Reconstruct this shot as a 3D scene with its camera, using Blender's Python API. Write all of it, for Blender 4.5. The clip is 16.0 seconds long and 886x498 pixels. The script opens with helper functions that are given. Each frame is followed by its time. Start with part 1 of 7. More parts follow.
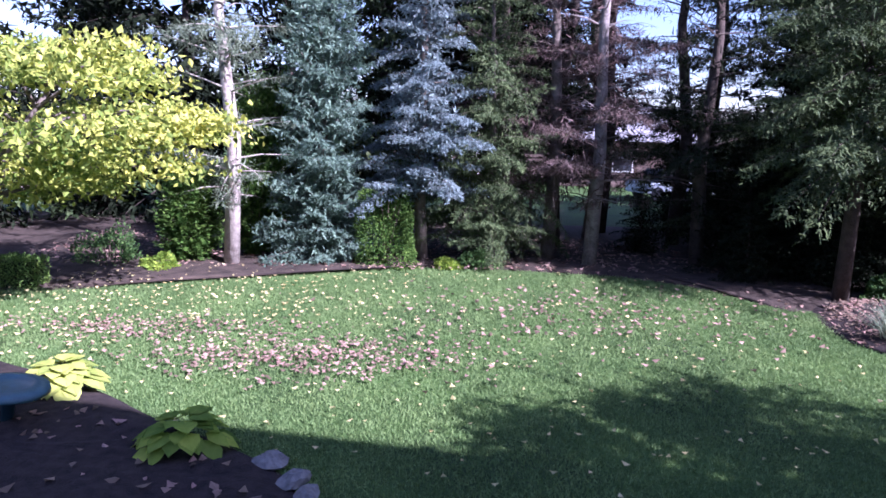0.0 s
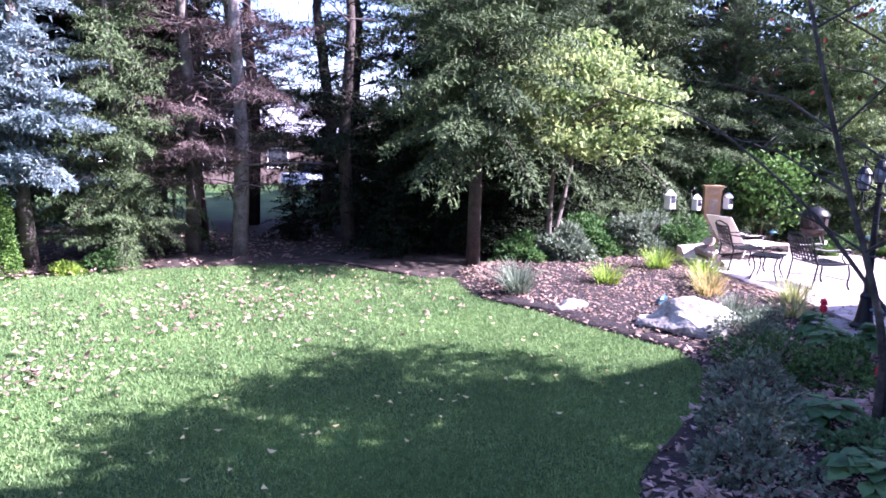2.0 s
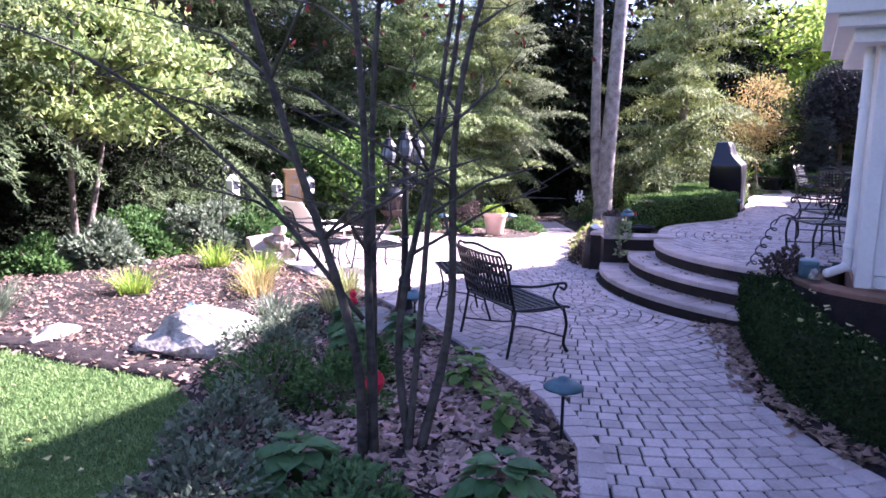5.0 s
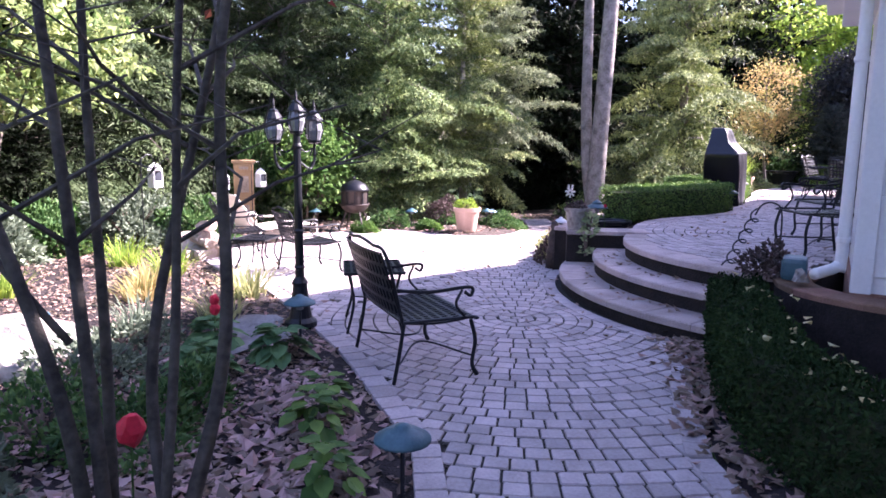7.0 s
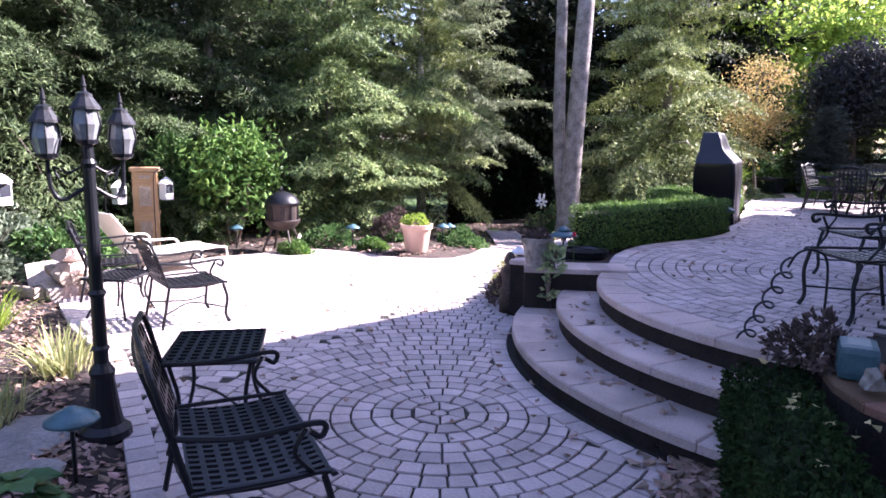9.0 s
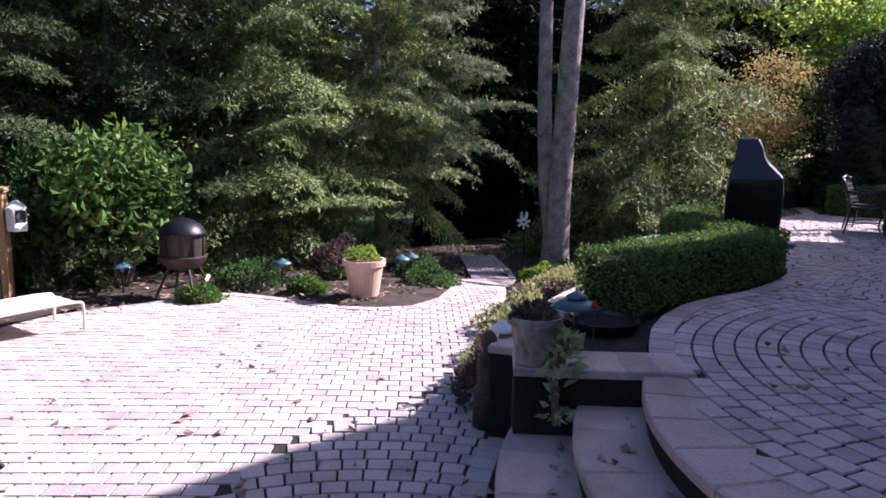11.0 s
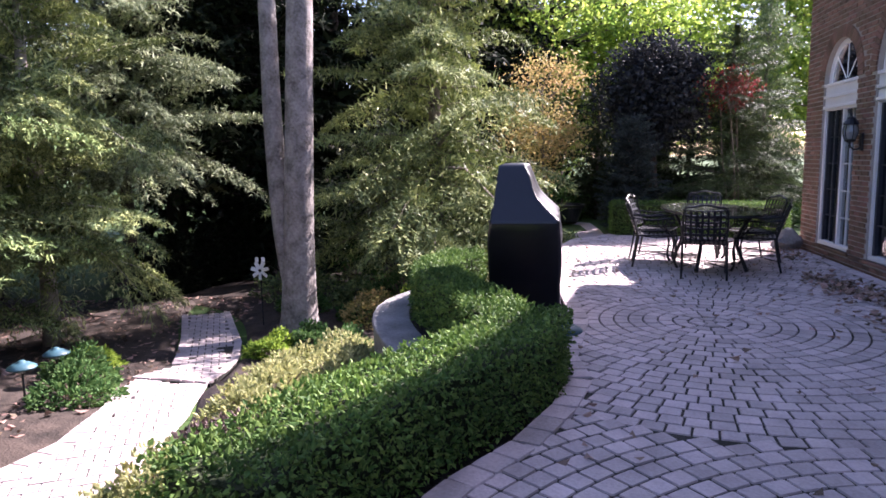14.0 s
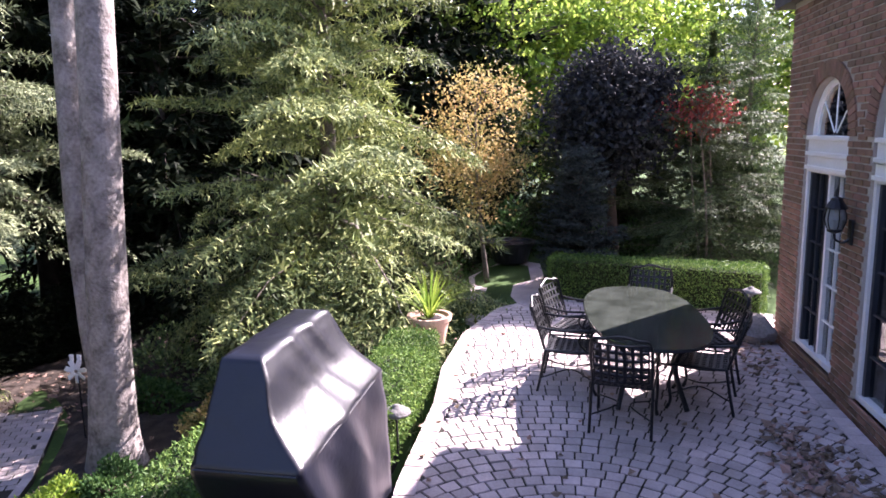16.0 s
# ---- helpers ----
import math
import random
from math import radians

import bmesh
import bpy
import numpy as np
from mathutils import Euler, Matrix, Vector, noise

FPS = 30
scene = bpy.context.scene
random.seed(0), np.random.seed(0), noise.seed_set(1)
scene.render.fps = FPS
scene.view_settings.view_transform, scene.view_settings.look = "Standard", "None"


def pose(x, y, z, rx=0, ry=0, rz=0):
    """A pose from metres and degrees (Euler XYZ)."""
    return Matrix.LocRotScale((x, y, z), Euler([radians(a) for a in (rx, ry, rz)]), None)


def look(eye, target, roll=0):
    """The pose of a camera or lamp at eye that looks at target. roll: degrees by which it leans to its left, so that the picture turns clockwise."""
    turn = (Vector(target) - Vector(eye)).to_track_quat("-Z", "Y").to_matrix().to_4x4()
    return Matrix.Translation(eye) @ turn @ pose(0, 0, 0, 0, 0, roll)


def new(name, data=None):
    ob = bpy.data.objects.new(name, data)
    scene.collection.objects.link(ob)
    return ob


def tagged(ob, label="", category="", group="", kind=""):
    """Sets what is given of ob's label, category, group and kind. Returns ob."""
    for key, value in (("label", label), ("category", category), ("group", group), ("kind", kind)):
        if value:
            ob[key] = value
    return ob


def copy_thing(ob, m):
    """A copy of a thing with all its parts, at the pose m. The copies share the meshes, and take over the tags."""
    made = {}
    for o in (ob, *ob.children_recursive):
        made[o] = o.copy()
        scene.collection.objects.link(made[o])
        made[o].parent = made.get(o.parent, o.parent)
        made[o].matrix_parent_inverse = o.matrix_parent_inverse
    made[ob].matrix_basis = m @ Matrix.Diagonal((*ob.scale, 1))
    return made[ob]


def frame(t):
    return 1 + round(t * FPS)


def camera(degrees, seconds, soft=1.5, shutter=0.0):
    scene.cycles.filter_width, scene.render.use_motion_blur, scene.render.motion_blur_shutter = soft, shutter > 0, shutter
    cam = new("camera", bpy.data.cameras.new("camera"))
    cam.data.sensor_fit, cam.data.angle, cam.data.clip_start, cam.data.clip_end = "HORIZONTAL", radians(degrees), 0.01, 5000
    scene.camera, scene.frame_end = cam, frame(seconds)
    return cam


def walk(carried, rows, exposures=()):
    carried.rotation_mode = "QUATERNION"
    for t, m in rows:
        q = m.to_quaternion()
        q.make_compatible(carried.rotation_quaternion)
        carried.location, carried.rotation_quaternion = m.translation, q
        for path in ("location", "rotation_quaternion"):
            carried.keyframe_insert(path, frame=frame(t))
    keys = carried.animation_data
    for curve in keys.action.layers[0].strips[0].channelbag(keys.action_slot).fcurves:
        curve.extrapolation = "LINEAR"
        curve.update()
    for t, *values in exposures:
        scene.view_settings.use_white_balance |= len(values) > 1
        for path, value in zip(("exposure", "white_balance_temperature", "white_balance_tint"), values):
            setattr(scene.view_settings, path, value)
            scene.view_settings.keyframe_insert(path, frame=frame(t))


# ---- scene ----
cam = camera(66.93, 16.0, soft=1.65)
PATH = [
    (0, (-0.892, 3.239, 2.295), (-0.752, 5.206, 1.958), 1.79),
    (0.5, (-0.794, 3.319, 2.139), (-0.370, 5.247, 1.818), 1.77),
    (1, (-0.832, 3.416, 2.066), (-0.127, 5.261, 1.752), 1.92),
    (1.5, (-0.681, 3.620, 1.975), (0.224, 5.377, 1.669), 1.76),
    (2, (-0.468, 3.630, 1.962), (0.585, 5.304, 1.658), 1.26),
    (2.5, (-0.122, 3.695, 1.880), (1.096, 5.254, 1.587), 1.15),
    (3, (0.099, 3.442, 2.009), (1.478, 4.856, 1.700), 0.88),
    (3.5, (0.541, 3.584, 1.889), (2.075, 4.835, 1.601), 1.06),
    (4, (0.976, 3.705, 1.872), (2.617, 4.809, 1.574), 0.83),
    (4.5, (1.323, 3.790, 1.848), (3.032, 4.783, 1.543), 0.82),
    (5, (1.679, 3.759, 1.802), (3.419, 4.696, 1.491), 0.90),
    (7.5, (3.681, 3.462, 1.565), (5.391, 4.451, 1.256), 0.57),
    (8, (4.177, 3.546, 1.597), (5.893, 4.524, 1.286), 0.77),
    (8.5, (4.684, 3.746, 1.648), (6.413, 4.701, 1.333), 0.85),
    (9, (5.211, 3.976, 1.688), (6.953, 4.909, 1.376), 0.95),
    (11.5, (8.244, 5.222, 1.729), (10.045, 6.045, 1.448), 0.54),
    (12, (8.806, 5.348, 1.685), (10.644, 6.087, 1.410), 0.11),
    (12.5, (9.189, 5.341, 1.679), (11.076, 5.947, 1.412), -0.02),
    (13, (9.520, 5.364, 1.601), (11.458, 5.801, 1.365), -0.09),
    (13.5, (9.907, 5.135, 1.702), (11.855, 5.520, 1.464), -0.58),
    (14, (10.669, 4.908, 1.988), (12.621, 5.251, 1.717), -1.03),
    (14.5, (11.296, 4.652, 2.235), (13.251, 4.962, 1.950), -1.14),
    (15, (11.950, 4.266, 2.461), (13.903, 4.581, 2.169), -1.09),
    (15.5, (12.619, 3.911, 2.714), (14.564, 4.255, 2.403), -1.24),
    (16, (13.354, 3.712, 3.003), (15.289, 4.081, 2.656), -1.31),
]
walk(cam, [(t, look(eye, target, roll)) for t, eye, target, roll in PATH], [(0.0, 1.84, 5300, 46), (2.0, 2.78, 5450, 46), (3.5, 2.98, 5700, 45), (5.0, 3.0, 5800, 44), (7.5, 3.0, 6050, 40), (9.0, 2.75, 5950, 36), (11.5, 1.36, 5950, 34), (12.5, 1.52, 6000, 35), (13.5, 2.06, 6100, 35), (14.5, 2.55, 6250, 35), (16.0, 2.62, 6250, 36)])

# ---- world, sun ----
SUN = Vector((0.75, -0.66, 0.0)).normalized() * math.cos(radians(38)) + Vector((0, 0, math.sin(radians(38))))
world = bpy.data.worlds.new("sky")
scene.world = world
world.use_nodes = True
wn = world.node_tree.nodes
sky = wn.new("ShaderNodeTexSky")
sky.sky_type, sky.sun_disc = "NISHITA", False
sky.sun_elevation, sky.sun_rotation = radians(38), math.atan2(SUN.x, SUN.y)
wn["Background"].inputs[1].default_value = 0.076
world.node_tree.links.new(sky.outputs[0], wn["Background"].inputs[0])
sun = new("sun", bpy.data.lights.new("sun", "SUN"))
sun.data.energy, sun.data.angle, sun.data.color = 4.7, radians(0.5), (1.0, 0.95, 0.86)
sun.matrix_world = look(SUN * 50, (0, 0, 0))

# ---- helpers ----
rng = np.random.default_rng(7)


def material(name, colour, rough=0.8, colour2=None, scale=6.0, fine=60.0, bump=0.3, metal=0.0, random=0.0, island=False, translucent=0.0, spec=0.3, mix=0.5):
    """A surface with two scales of variation between two colours, fine relief, and an optional change from piece to piece."""
    m = bpy.data.materials.new(name)
    m.use_nodes = True
    n, l = m.node_tree.nodes, m.node_tree.links
    b = n["Principled BSDF"]
    colour2 = colour2 or tuple(c * 0.6 for c in colour)
    tc = n.new("ShaderNodeTexCoord")
    big, small = n.new("ShaderNodeTexNoise"), n.new("ShaderNodeTexNoise")
    big.inputs["Scale"].default_value, small.inputs["Scale"].default_value = scale, fine
    big.inputs["Detail"].default_value, small.inputs["Detail"].default_value = 5, 3
    for t in (big, small):
        l.new(tc.outputs["Object"], t.inputs["Vector"])
    add = n.new("ShaderNodeMath")
    add.operation = "MULTIPLY_ADD"
    l.new(small.outputs[0], add.inputs[0])
    add.inputs[1].default_value = 0.6
    l.new(big.outputs[0], add.inputs[2])
    ramp = n.new("ShaderNodeValToRGB")
    ramp.color_ramp.elements[0].position, ramp.color_ramp.elements[1].position = 0.8 - mix * 0.5, 0.8 + mix * 0.5
    ramp.color_ramp.elements[0].color, ramp.color_ramp.elements[1].color = (*colour2, 1), (*colour, 1)
    l.new(add.outputs[0], ramp.inputs[0])
    out = ramp.outputs[0]
    if random:
        if island:
            src = n.new("ShaderNodeNewGeometry").outputs["Random Per Island"]
        else:
            src = n.new("ShaderNodeObjectInfo").outputs["Random"]
        hsv = n.new("ShaderNodeHueSaturation")
        mr = n.new("ShaderNodeMapRange")
        mr.inputs[3].default_value, mr.inputs[4].default_value = 1 - random, 1 + random
        l.new(src, mr.inputs[0])
        l.new(mr.outputs[0], hsv.inputs["Value"])
        hue = n.new("ShaderNodeMapRange")
        hue.inputs[3].default_value, hue.inputs[4].default_value = 0.5 + 0.05 * random, 0.5 - 0.05 * random
        l.new(src, hue.inputs[0])
        l.new(hue.outputs[0], hsv.inputs["Hue"])
        l.new(out, hsv.inputs["Color"])
        out = hsv.outputs[0]
    l.new(out, b.inputs["Base Color"])
    b.inputs["Roughness"].default_value, b.inputs["Metallic"].default_value = rough, metal
    b.inputs["Specular IOR Level"].default_value = spec
    if bump:
        bp = n.new("ShaderNodeBump")
        bp.inputs["Strength"].default_value, bp.inputs["Distance"].default_value = bump, 0.02
        l.new(add.outputs[0], bp.inputs["Height"])
        l.new(bp.outputs[0], b.inputs["Normal"])
    if translucent:
        tr, ms = n.new("ShaderNodeBsdfTranslucent"), n.new("ShaderNodeMixShader")
        l.new(out, tr.inputs[0])
        ms.inputs[0].default_value = translucent
        l.new(b.outputs[0], ms.inputs[1])
        l.new(tr.outputs[0], ms.inputs[2])
        l.new(ms.outputs[0], n["Material Output"].inputs[0])
    return m


def foliage(name, a, b, translucent=0.3, random=0.45, rough=0.55):
    return material(name, a, rough, b, 0.9, 9.0, 0.0, random=random, island=True, translucent=translucent, mix=0.6, spec=0.12 if max(a) > 0.14 else 0.02)


def glass(name, tint=(0.9, 0.95, 0.95), rough=0.02):
    m = bpy.data.materials.new(name)
    m.use_nodes = True
    b = m.node_tree.nodes["Principled BSDF"]
    b.inputs["Base Color"].default_value, b.inputs["Roughness"].default_value = (*tint, 1), rough
    b.inputs["Transmission Weight"].default_value, b.inputs["IOR"].default_value = 1.0, 1.45
    return m


def link(name, me, mat, parent=None, label="", m=None):
    ob = new(name, me)
    if mat is not None and not me.materials:
        me.materials.append(mat)
    if parent is not None:
        ob.parent = parent
    if m is not None:
        ob.matrix_basis = m
    if label:
        ob["label"] = label
    return ob


def part(name, bm, mat, parent=None, label="", smooth=False, m=None):
    me = bpy.data.meshes.new(name)
    bm.normal_update()
    bm.to_mesh(me)
    bm.free()
    if smooth:
        me.polygons.foreach_set("use_smooth", [True] * len(me.polygons))
    return link(name, me, mat, parent, label, m)


def mesh_np(name, verts, quads):
    """A mesh of quads from arrays."""
    me = bpy.data.meshes.new(name)
    k = quads.shape[1]
    me.vertices.add(len(verts))
    me.vertices.foreach_set("co", np.ascontiguousarray(verts, np.float32).ravel())
    me.loops.add(quads.size)
    me.loops.foreach_set("vertex_index", np.ascontiguousarray(quads, np.int32).ravel())
    me.polygons.add(len(quads))
    me.polygons.foreach_set("loop_start", np.arange(0, quads.size, k, dtype=np.int32))
    me.polygons.foreach_set("use_smooth", [False] * len(quads))
    me.update(calc_edges=True)
    me.validate()
    return me


def empty(name, x=0, y=0, z=0, rz=0, label="", category="", group="", kind=""):
    ob = new(name)
    ob.matrix_basis = pose(x, y, z, 0, 0, rz)
    return tagged(ob, label, category, group, kind)


def box(bm, x0, y0, z0, x1, y1, z1, bevel=0.0, m=None):
    r = bmesh.ops.create_cube(bm, size=1)
    vs = r["verts"]
    for v in vs:
        v.co = Vector(((x0 + x1) / 2 + v.co.x * (x1 - x0), (y0 + y1) / 2 + v.co.y * (y1 - y0), (z0 + z1) / 2 + v.co.z * (z1 - z0)))
        if m is not None:
            v.co = m @ v.co
    if bevel:
        es = list({e for v in vs for e in v.link_edges})
        bmesh.ops.bevel(bm, geom=es, offset=bevel, segments=2, affect="EDGES", profile=0.6)
    return bm


def boxed(*a, bevel=0.01):
    return box(bmesh.new(), *a, bevel=bevel)


def tube(bm, pts, radii, sides=8, cap=True):
    """A tube through points, with a radius at each."""
    pts = [Vector(p) for p in pts]
    if not hasattr(radii, "__len__"):
        radii = [radii] * len(pts)
    rings, up = [], None
    for i, p in enumerate(pts):
        d = (pts[min(i + 1, len(pts) - 1)] - pts[max(i - 1, 0)]).normalized()
        if up is None:
            up = Vector((0, 0, 1)) if abs(d.z) < 0.9 else Vector((1, 0, 0))
        a = d.cross(up).normalized()
        c = a.cross(d)
        up = c
        rings.append([bm.verts.new(p + (a * math.cos(t) + c * math.sin(t)) * radii[i]) for t in [2 * math.pi * k / sides for k in range(sides)]])
    for r0, r1 in zip(rings, rings[1:]):
        for k in range(sides):
            bm.faces.new((r0[k], r0[(k + 1) % sides], r1[(k + 1) % sides], r1[k]))
    if cap:
        bm.faces.new(rings[0][::-1])
        bm.faces.new(rings[-1])
    return bm


def bent(points, n=8):
    """A smooth line through a few points (Catmull-Rom)."""
    p = [Vector(q) for q in points]
    p = [2 * p[0] - p[1]] + p + [2 * p[-1] - p[-2]]
    out = []
    for a, b, c, d in zip(p, p[1:], p[2:], p[3:]):
        for k in range(n):
            t = k / n
            out.append(0.5 * (2 * b + (c - a) * t + (2 * a - 5 * b + 4 * c - d) * t * t + (3 * b - a - 3 * c + d) * t**3))
    return out + [p[-2]]


def lathe(bm, profile, sides=24, centre=(0, 0)):
    rings = []
    for r, z in profile:
        rings.append([bm.verts.new((centre[0] + r * math.cos(2 * math.pi * k / sides), centre[1] + r * math.sin(2 * math.pi * k / sides), z)) for k in range(sides)])
    for a, b in zip(rings, rings[1:]):
        for k in range(sides):
            bm.faces.new((a[k], a[(k + 1) % sides], b[(k + 1) % sides], b[k]))
    bm.faces.new(rings[0][::-1])
    bm.faces.new(rings[-1])
    return bm


def inside(poly, x, y):
    c = False
    for (x0, y0), (x1, y1) in zip(poly, poly[1:] + poly[:1]):
        if (y0 > y) != (y1 > y) and x < (x1 - x0) * (y - y0) / (y1 - y0) + x0:
            c = not c
    return c


def rounded(poly, n=5):
    """A closed outline smoothed through its points."""
    p = [Vector((*q, 0)) for q in poly]
    out, k = [], len(p)
    for i in range(k):
        a, b, c, d = p[i - 1], p[i], p[(i + 1) % k], p[(i + 2) % k]
        for j in range(n):
            t = j / n
            v = 0.5 * (2 * b + (c - a) * t + (2 * a - 5 * b + 4 * c - d) * t * t + (3 * b - a - 3 * c + d) * t**3)
            out.append((v.x, v.y))
    return out


def ease(t):
    t = min(1.0, max(0.0, t))
    return t * t * (3 - 2 * t)


def ground_z(x, y):
    """The lie of the land: level at the lawn, falling towards the wood, with a bank up to the house behind the terrace."""
    z = -0.12 * ease((x - 12.5) / 5) - 0.45 * ease((x - 18) / 5)
    z -= 0.04 * max(0.0, min(y, 40.0) - 13.0) * ease((x - 15) / 8)
    bank = ease((x - 25.5) / 2.5) * ease((8.5 - y) / 2.5)
    z += bank * (0.55 - z)
    return z


# ---- materials ----
M_LAWN = material("lawn_soil", (0.06, 0.12, 0.025), 0.95, (0.022, 0.045, 0.012), 0.6, 40, 0.6)
M_GRASS = foliage("grass_blades", (0.20, 0.30, 0.11), (0.10, 0.18, 0.065), 0.3, 0.2)
M_MULCH = material("bark_mulch", (0.042, 0.031, 0.029), 0.95, (0.009, 0.007, 0.008), 9, 70, 1.0)
M_LITTER = material("woodland_litter", (0.075, 0.056, 0.045), 0.95, (0.02, 0.016, 0.013), 4, 45, 1.0)
M_PAVER = material("tumbled_paver", (0.51, 0.435, 0.425), 0.85, (0.35, 0.295, 0.285), 3, 45, 0.4, random=0.17)
M_PAVER_I = material("tumbled_paver_joined", (0.51, 0.435, 0.425), 0.85, (0.35, 0.295, 0.285), 3, 45, 0.4, random=0.17, island=True)
M_JOINT = material("paver_joint_sand", (0.045, 0.04, 0.035), 0.95, (0.02, 0.021, 0.014), 3, 60, 0.5)
M_STEP = material("step_stone", (0.53, 0.43, 0.40), 0.85, (0.34, 0.27, 0.25), 2.5, 50, 0.5, random=0.15)
# Dark stone, with the black shadow below treads and caps put into its colour.
M_RISER = material("shadowed_riser_stone", (0.032, 0.024, 0.021), 0.9, (0.014, 0.011, 0.010), 4, 40, 0.6)
M_IRON = material("black_cast_metal", (0.010, 0.011, 0.015), 0.40, (0.005, 0.006, 0.008), 8, 80, 0.15, metal=0.0, spec=0.35)
M_BARK = material("grey_bark", (0.20, 0.17, 0.145), 0.9, (0.075, 0.06, 0.05), 5, 24, 1.0)
M_BARK_GREY = material("furrowed_grey_bark", (0.30, 0.27, 0.255), 0.9, (0.10, 0.085, 0.075), 4, 22, 1.0)
M_BARK_PALE = material("pale_bark", (0.52, 0.47, 0.42), 0.85, (0.27, 0.23, 0.2), 6, 30, 0.6)
M_BARK_DARK = material("dark_bark", (0.09, 0.07, 0.06), 0.9, (0.035, 0.028, 0.024), 5, 30, 1.0)
M_TWIG = material("dry_twigs", (0.20, 0.15, 0.12), 0.9, (0.1, 0.07, 0.06), 5, 30, 0.3)
# One hemlock needle in lit and shaded copies; the light is in the colours.
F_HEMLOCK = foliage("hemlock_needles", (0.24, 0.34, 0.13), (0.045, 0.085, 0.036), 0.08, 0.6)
F_HEMLIGHT = foliage("lit_hemlock_needles", (0.34, 0.40, 0.15), (0.06, 0.095, 0.04), 0.08, 0.6)
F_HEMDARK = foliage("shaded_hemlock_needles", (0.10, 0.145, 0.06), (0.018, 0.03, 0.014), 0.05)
F_HEMSHADE = foliage("deep_shade_hemlock_needles", (0.045, 0.062, 0.027), (0.015, 0.024, 0.012), 0.15)
F_HEMMID = foliage("part_lit_hemlock_needles", (0.24, 0.33, 0.12), (0.04, 0.07, 0.03), 0.08, 0.6)
F_WEEP = foliage("blue_grey_weeping_needles", (0.07, 0.09, 0.09), (0.03, 0.04, 0.04))
# The wood's deep shade is put into this near-black needle colour.
F_DARK = foliage("shade_dark_needles", (0.022, 0.031, 0.017), (0.006, 0.009, 0.006), 0.03)
F_BLUE = foliage("blue_spruce_needles", (0.24, 0.31, 0.32), (0.075, 0.115, 0.12))
F_TEAL = foliage("blue_green_needles", (0.18, 0.27, 0.21), (0.075, 0.13, 0.10))
F_THUJA = foliage("thuja_sprays", (0.11, 0.21, 0.045), (0.045, 0.10, 0.02))
F_BOX = foliage("boxwood_leaves", (0.15, 0.26, 0.06), (0.04, 0.085, 0.024), 0.2)
F_MAPLE = foliage("yellow_green_maple_leaves", (0.56, 0.58, 0.13), (0.11, 0.23, 0.045), 0.4, 0.6)
F_DOGWOOD = foliage("dogwood_leaves", (0.36, 0.42, 0.18), (0.085, 0.18, 0.03), 0.45, 0.6)
F_SUNLEAF = foliage("sunlit_maple_leaves", (0.42, 0.54, 0.11), (0.14, 0.26, 0.04), 0.5, 0.5)
F_BRIGHT = foliage("bright_green_leaves", (0.34, 0.46, 0.08), (0.12, 0.24, 0.03), 0.45)
F_ORANGE = foliage("orange_leaves", (0.52, 0.36, 0.15), (0.20, 0.25, 0.08), 0.4, 0.4)
F_RED = foliage("red_leaves", (0.27, 0.06, 0.045), (0.12, 0.05, 0.03), 0.3)
F_PURPLE = foliage("dark_purple_leaves", (0.045, 0.05, 0.055), (0.018, 0.02, 0.024), 0.15)
F_BROWN = foliage("brown_needles", (0.15, 0.105, 0.095), (0.06, 0.05, 0.045), 0.2)
F_LAUREL = foliage("laurel_leaves", (0.14, 0.26, 0.06), (0.025, 0.065, 0.018), 0.25, 0.4, 0.45)
F_SHRUB = foliage("shrub_leaves", (0.10, 0.20, 0.06), (0.04, 0.09, 0.03), 0.3)
F_GREY = foliage("grey_green_leaves", (0.20, 0.25, 0.17), (0.09, 0.12, 0.08), 0.3)
F_VARIEG = foliage("variegated_leaves", (0.46, 0.45, 0.22), (0.20, 0.25, 0.08), 0.35)
F_IVY = foliage("ivy_leaves", (0.46, 0.50, 0.30), (0.13, 0.24, 0.08), 0.25, 0.4)
F_LEAF = foliage("fallen_leaves", (0.36, 0.26, 0.20), (0.16, 0.10, 0.075), 0.2, 0.55)
F_PINKLEAF = foliage("pale_dry_leaves", (0.50, 0.36, 0.31), (0.22, 0.14, 0.12), 0.2, 0.6)
F_YLEAF = foliage("fallen_yellow_leaves", (0.66, 0.58, 0.30), (0.45, 0.36, 0.14), 0.2, 0.35)
M_BRICK = material("brown_red_brick", (0.255, 0.15, 0.10), 0.9, (0.165, 0.09, 0.06), 3, 50, 0.5, random=0.3)
M_BRICK_I = material("brown_red_brick_joined", (0.255, 0.15, 0.10), 0.9, (0.165, 0.09, 0.06), 3, 50, 0.5, random=0.3, island=True)
M_MORTAR = material("mortar", (0.46, 0.41, 0.36), 0.95, (0.34, 0.30, 0.26), 4, 60, 0.4)
M_WHITE = material("white_painted_wood", (0.80, 0.79, 0.78), 0.45, (0.70, 0.69, 0.68), 1.5, 30, 0.08)
M_COVER = material("black_vinyl_cover", (0.008, 0.009, 0.017), 0.38, (0.005, 0.006, 0.010), 2, 14, 0.15, spec=0.55)
M_TERRA = material("terracotta", (0.60, 0.42, 0.34), 0.85, (0.48, 0.32, 0.25), 3, 40, 0.2)
M_STONE = material("pale_boulder_stone", (0.42, 0.39, 0.36), 0.9, (0.15, 0.135, 0.12), 4, 18, 1.0)
M_BOULDER = material("pale_weathered_rock", (0.46, 0.42, 0.38), 0.9, (0.15, 0.135, 0.12), 5, 18, 1.0)
M_GREYSTONE = material("grey_stone", (0.25, 0.245, 0.24), 0.9, (0.12, 0.115, 0.11), 3, 30, 0.8)
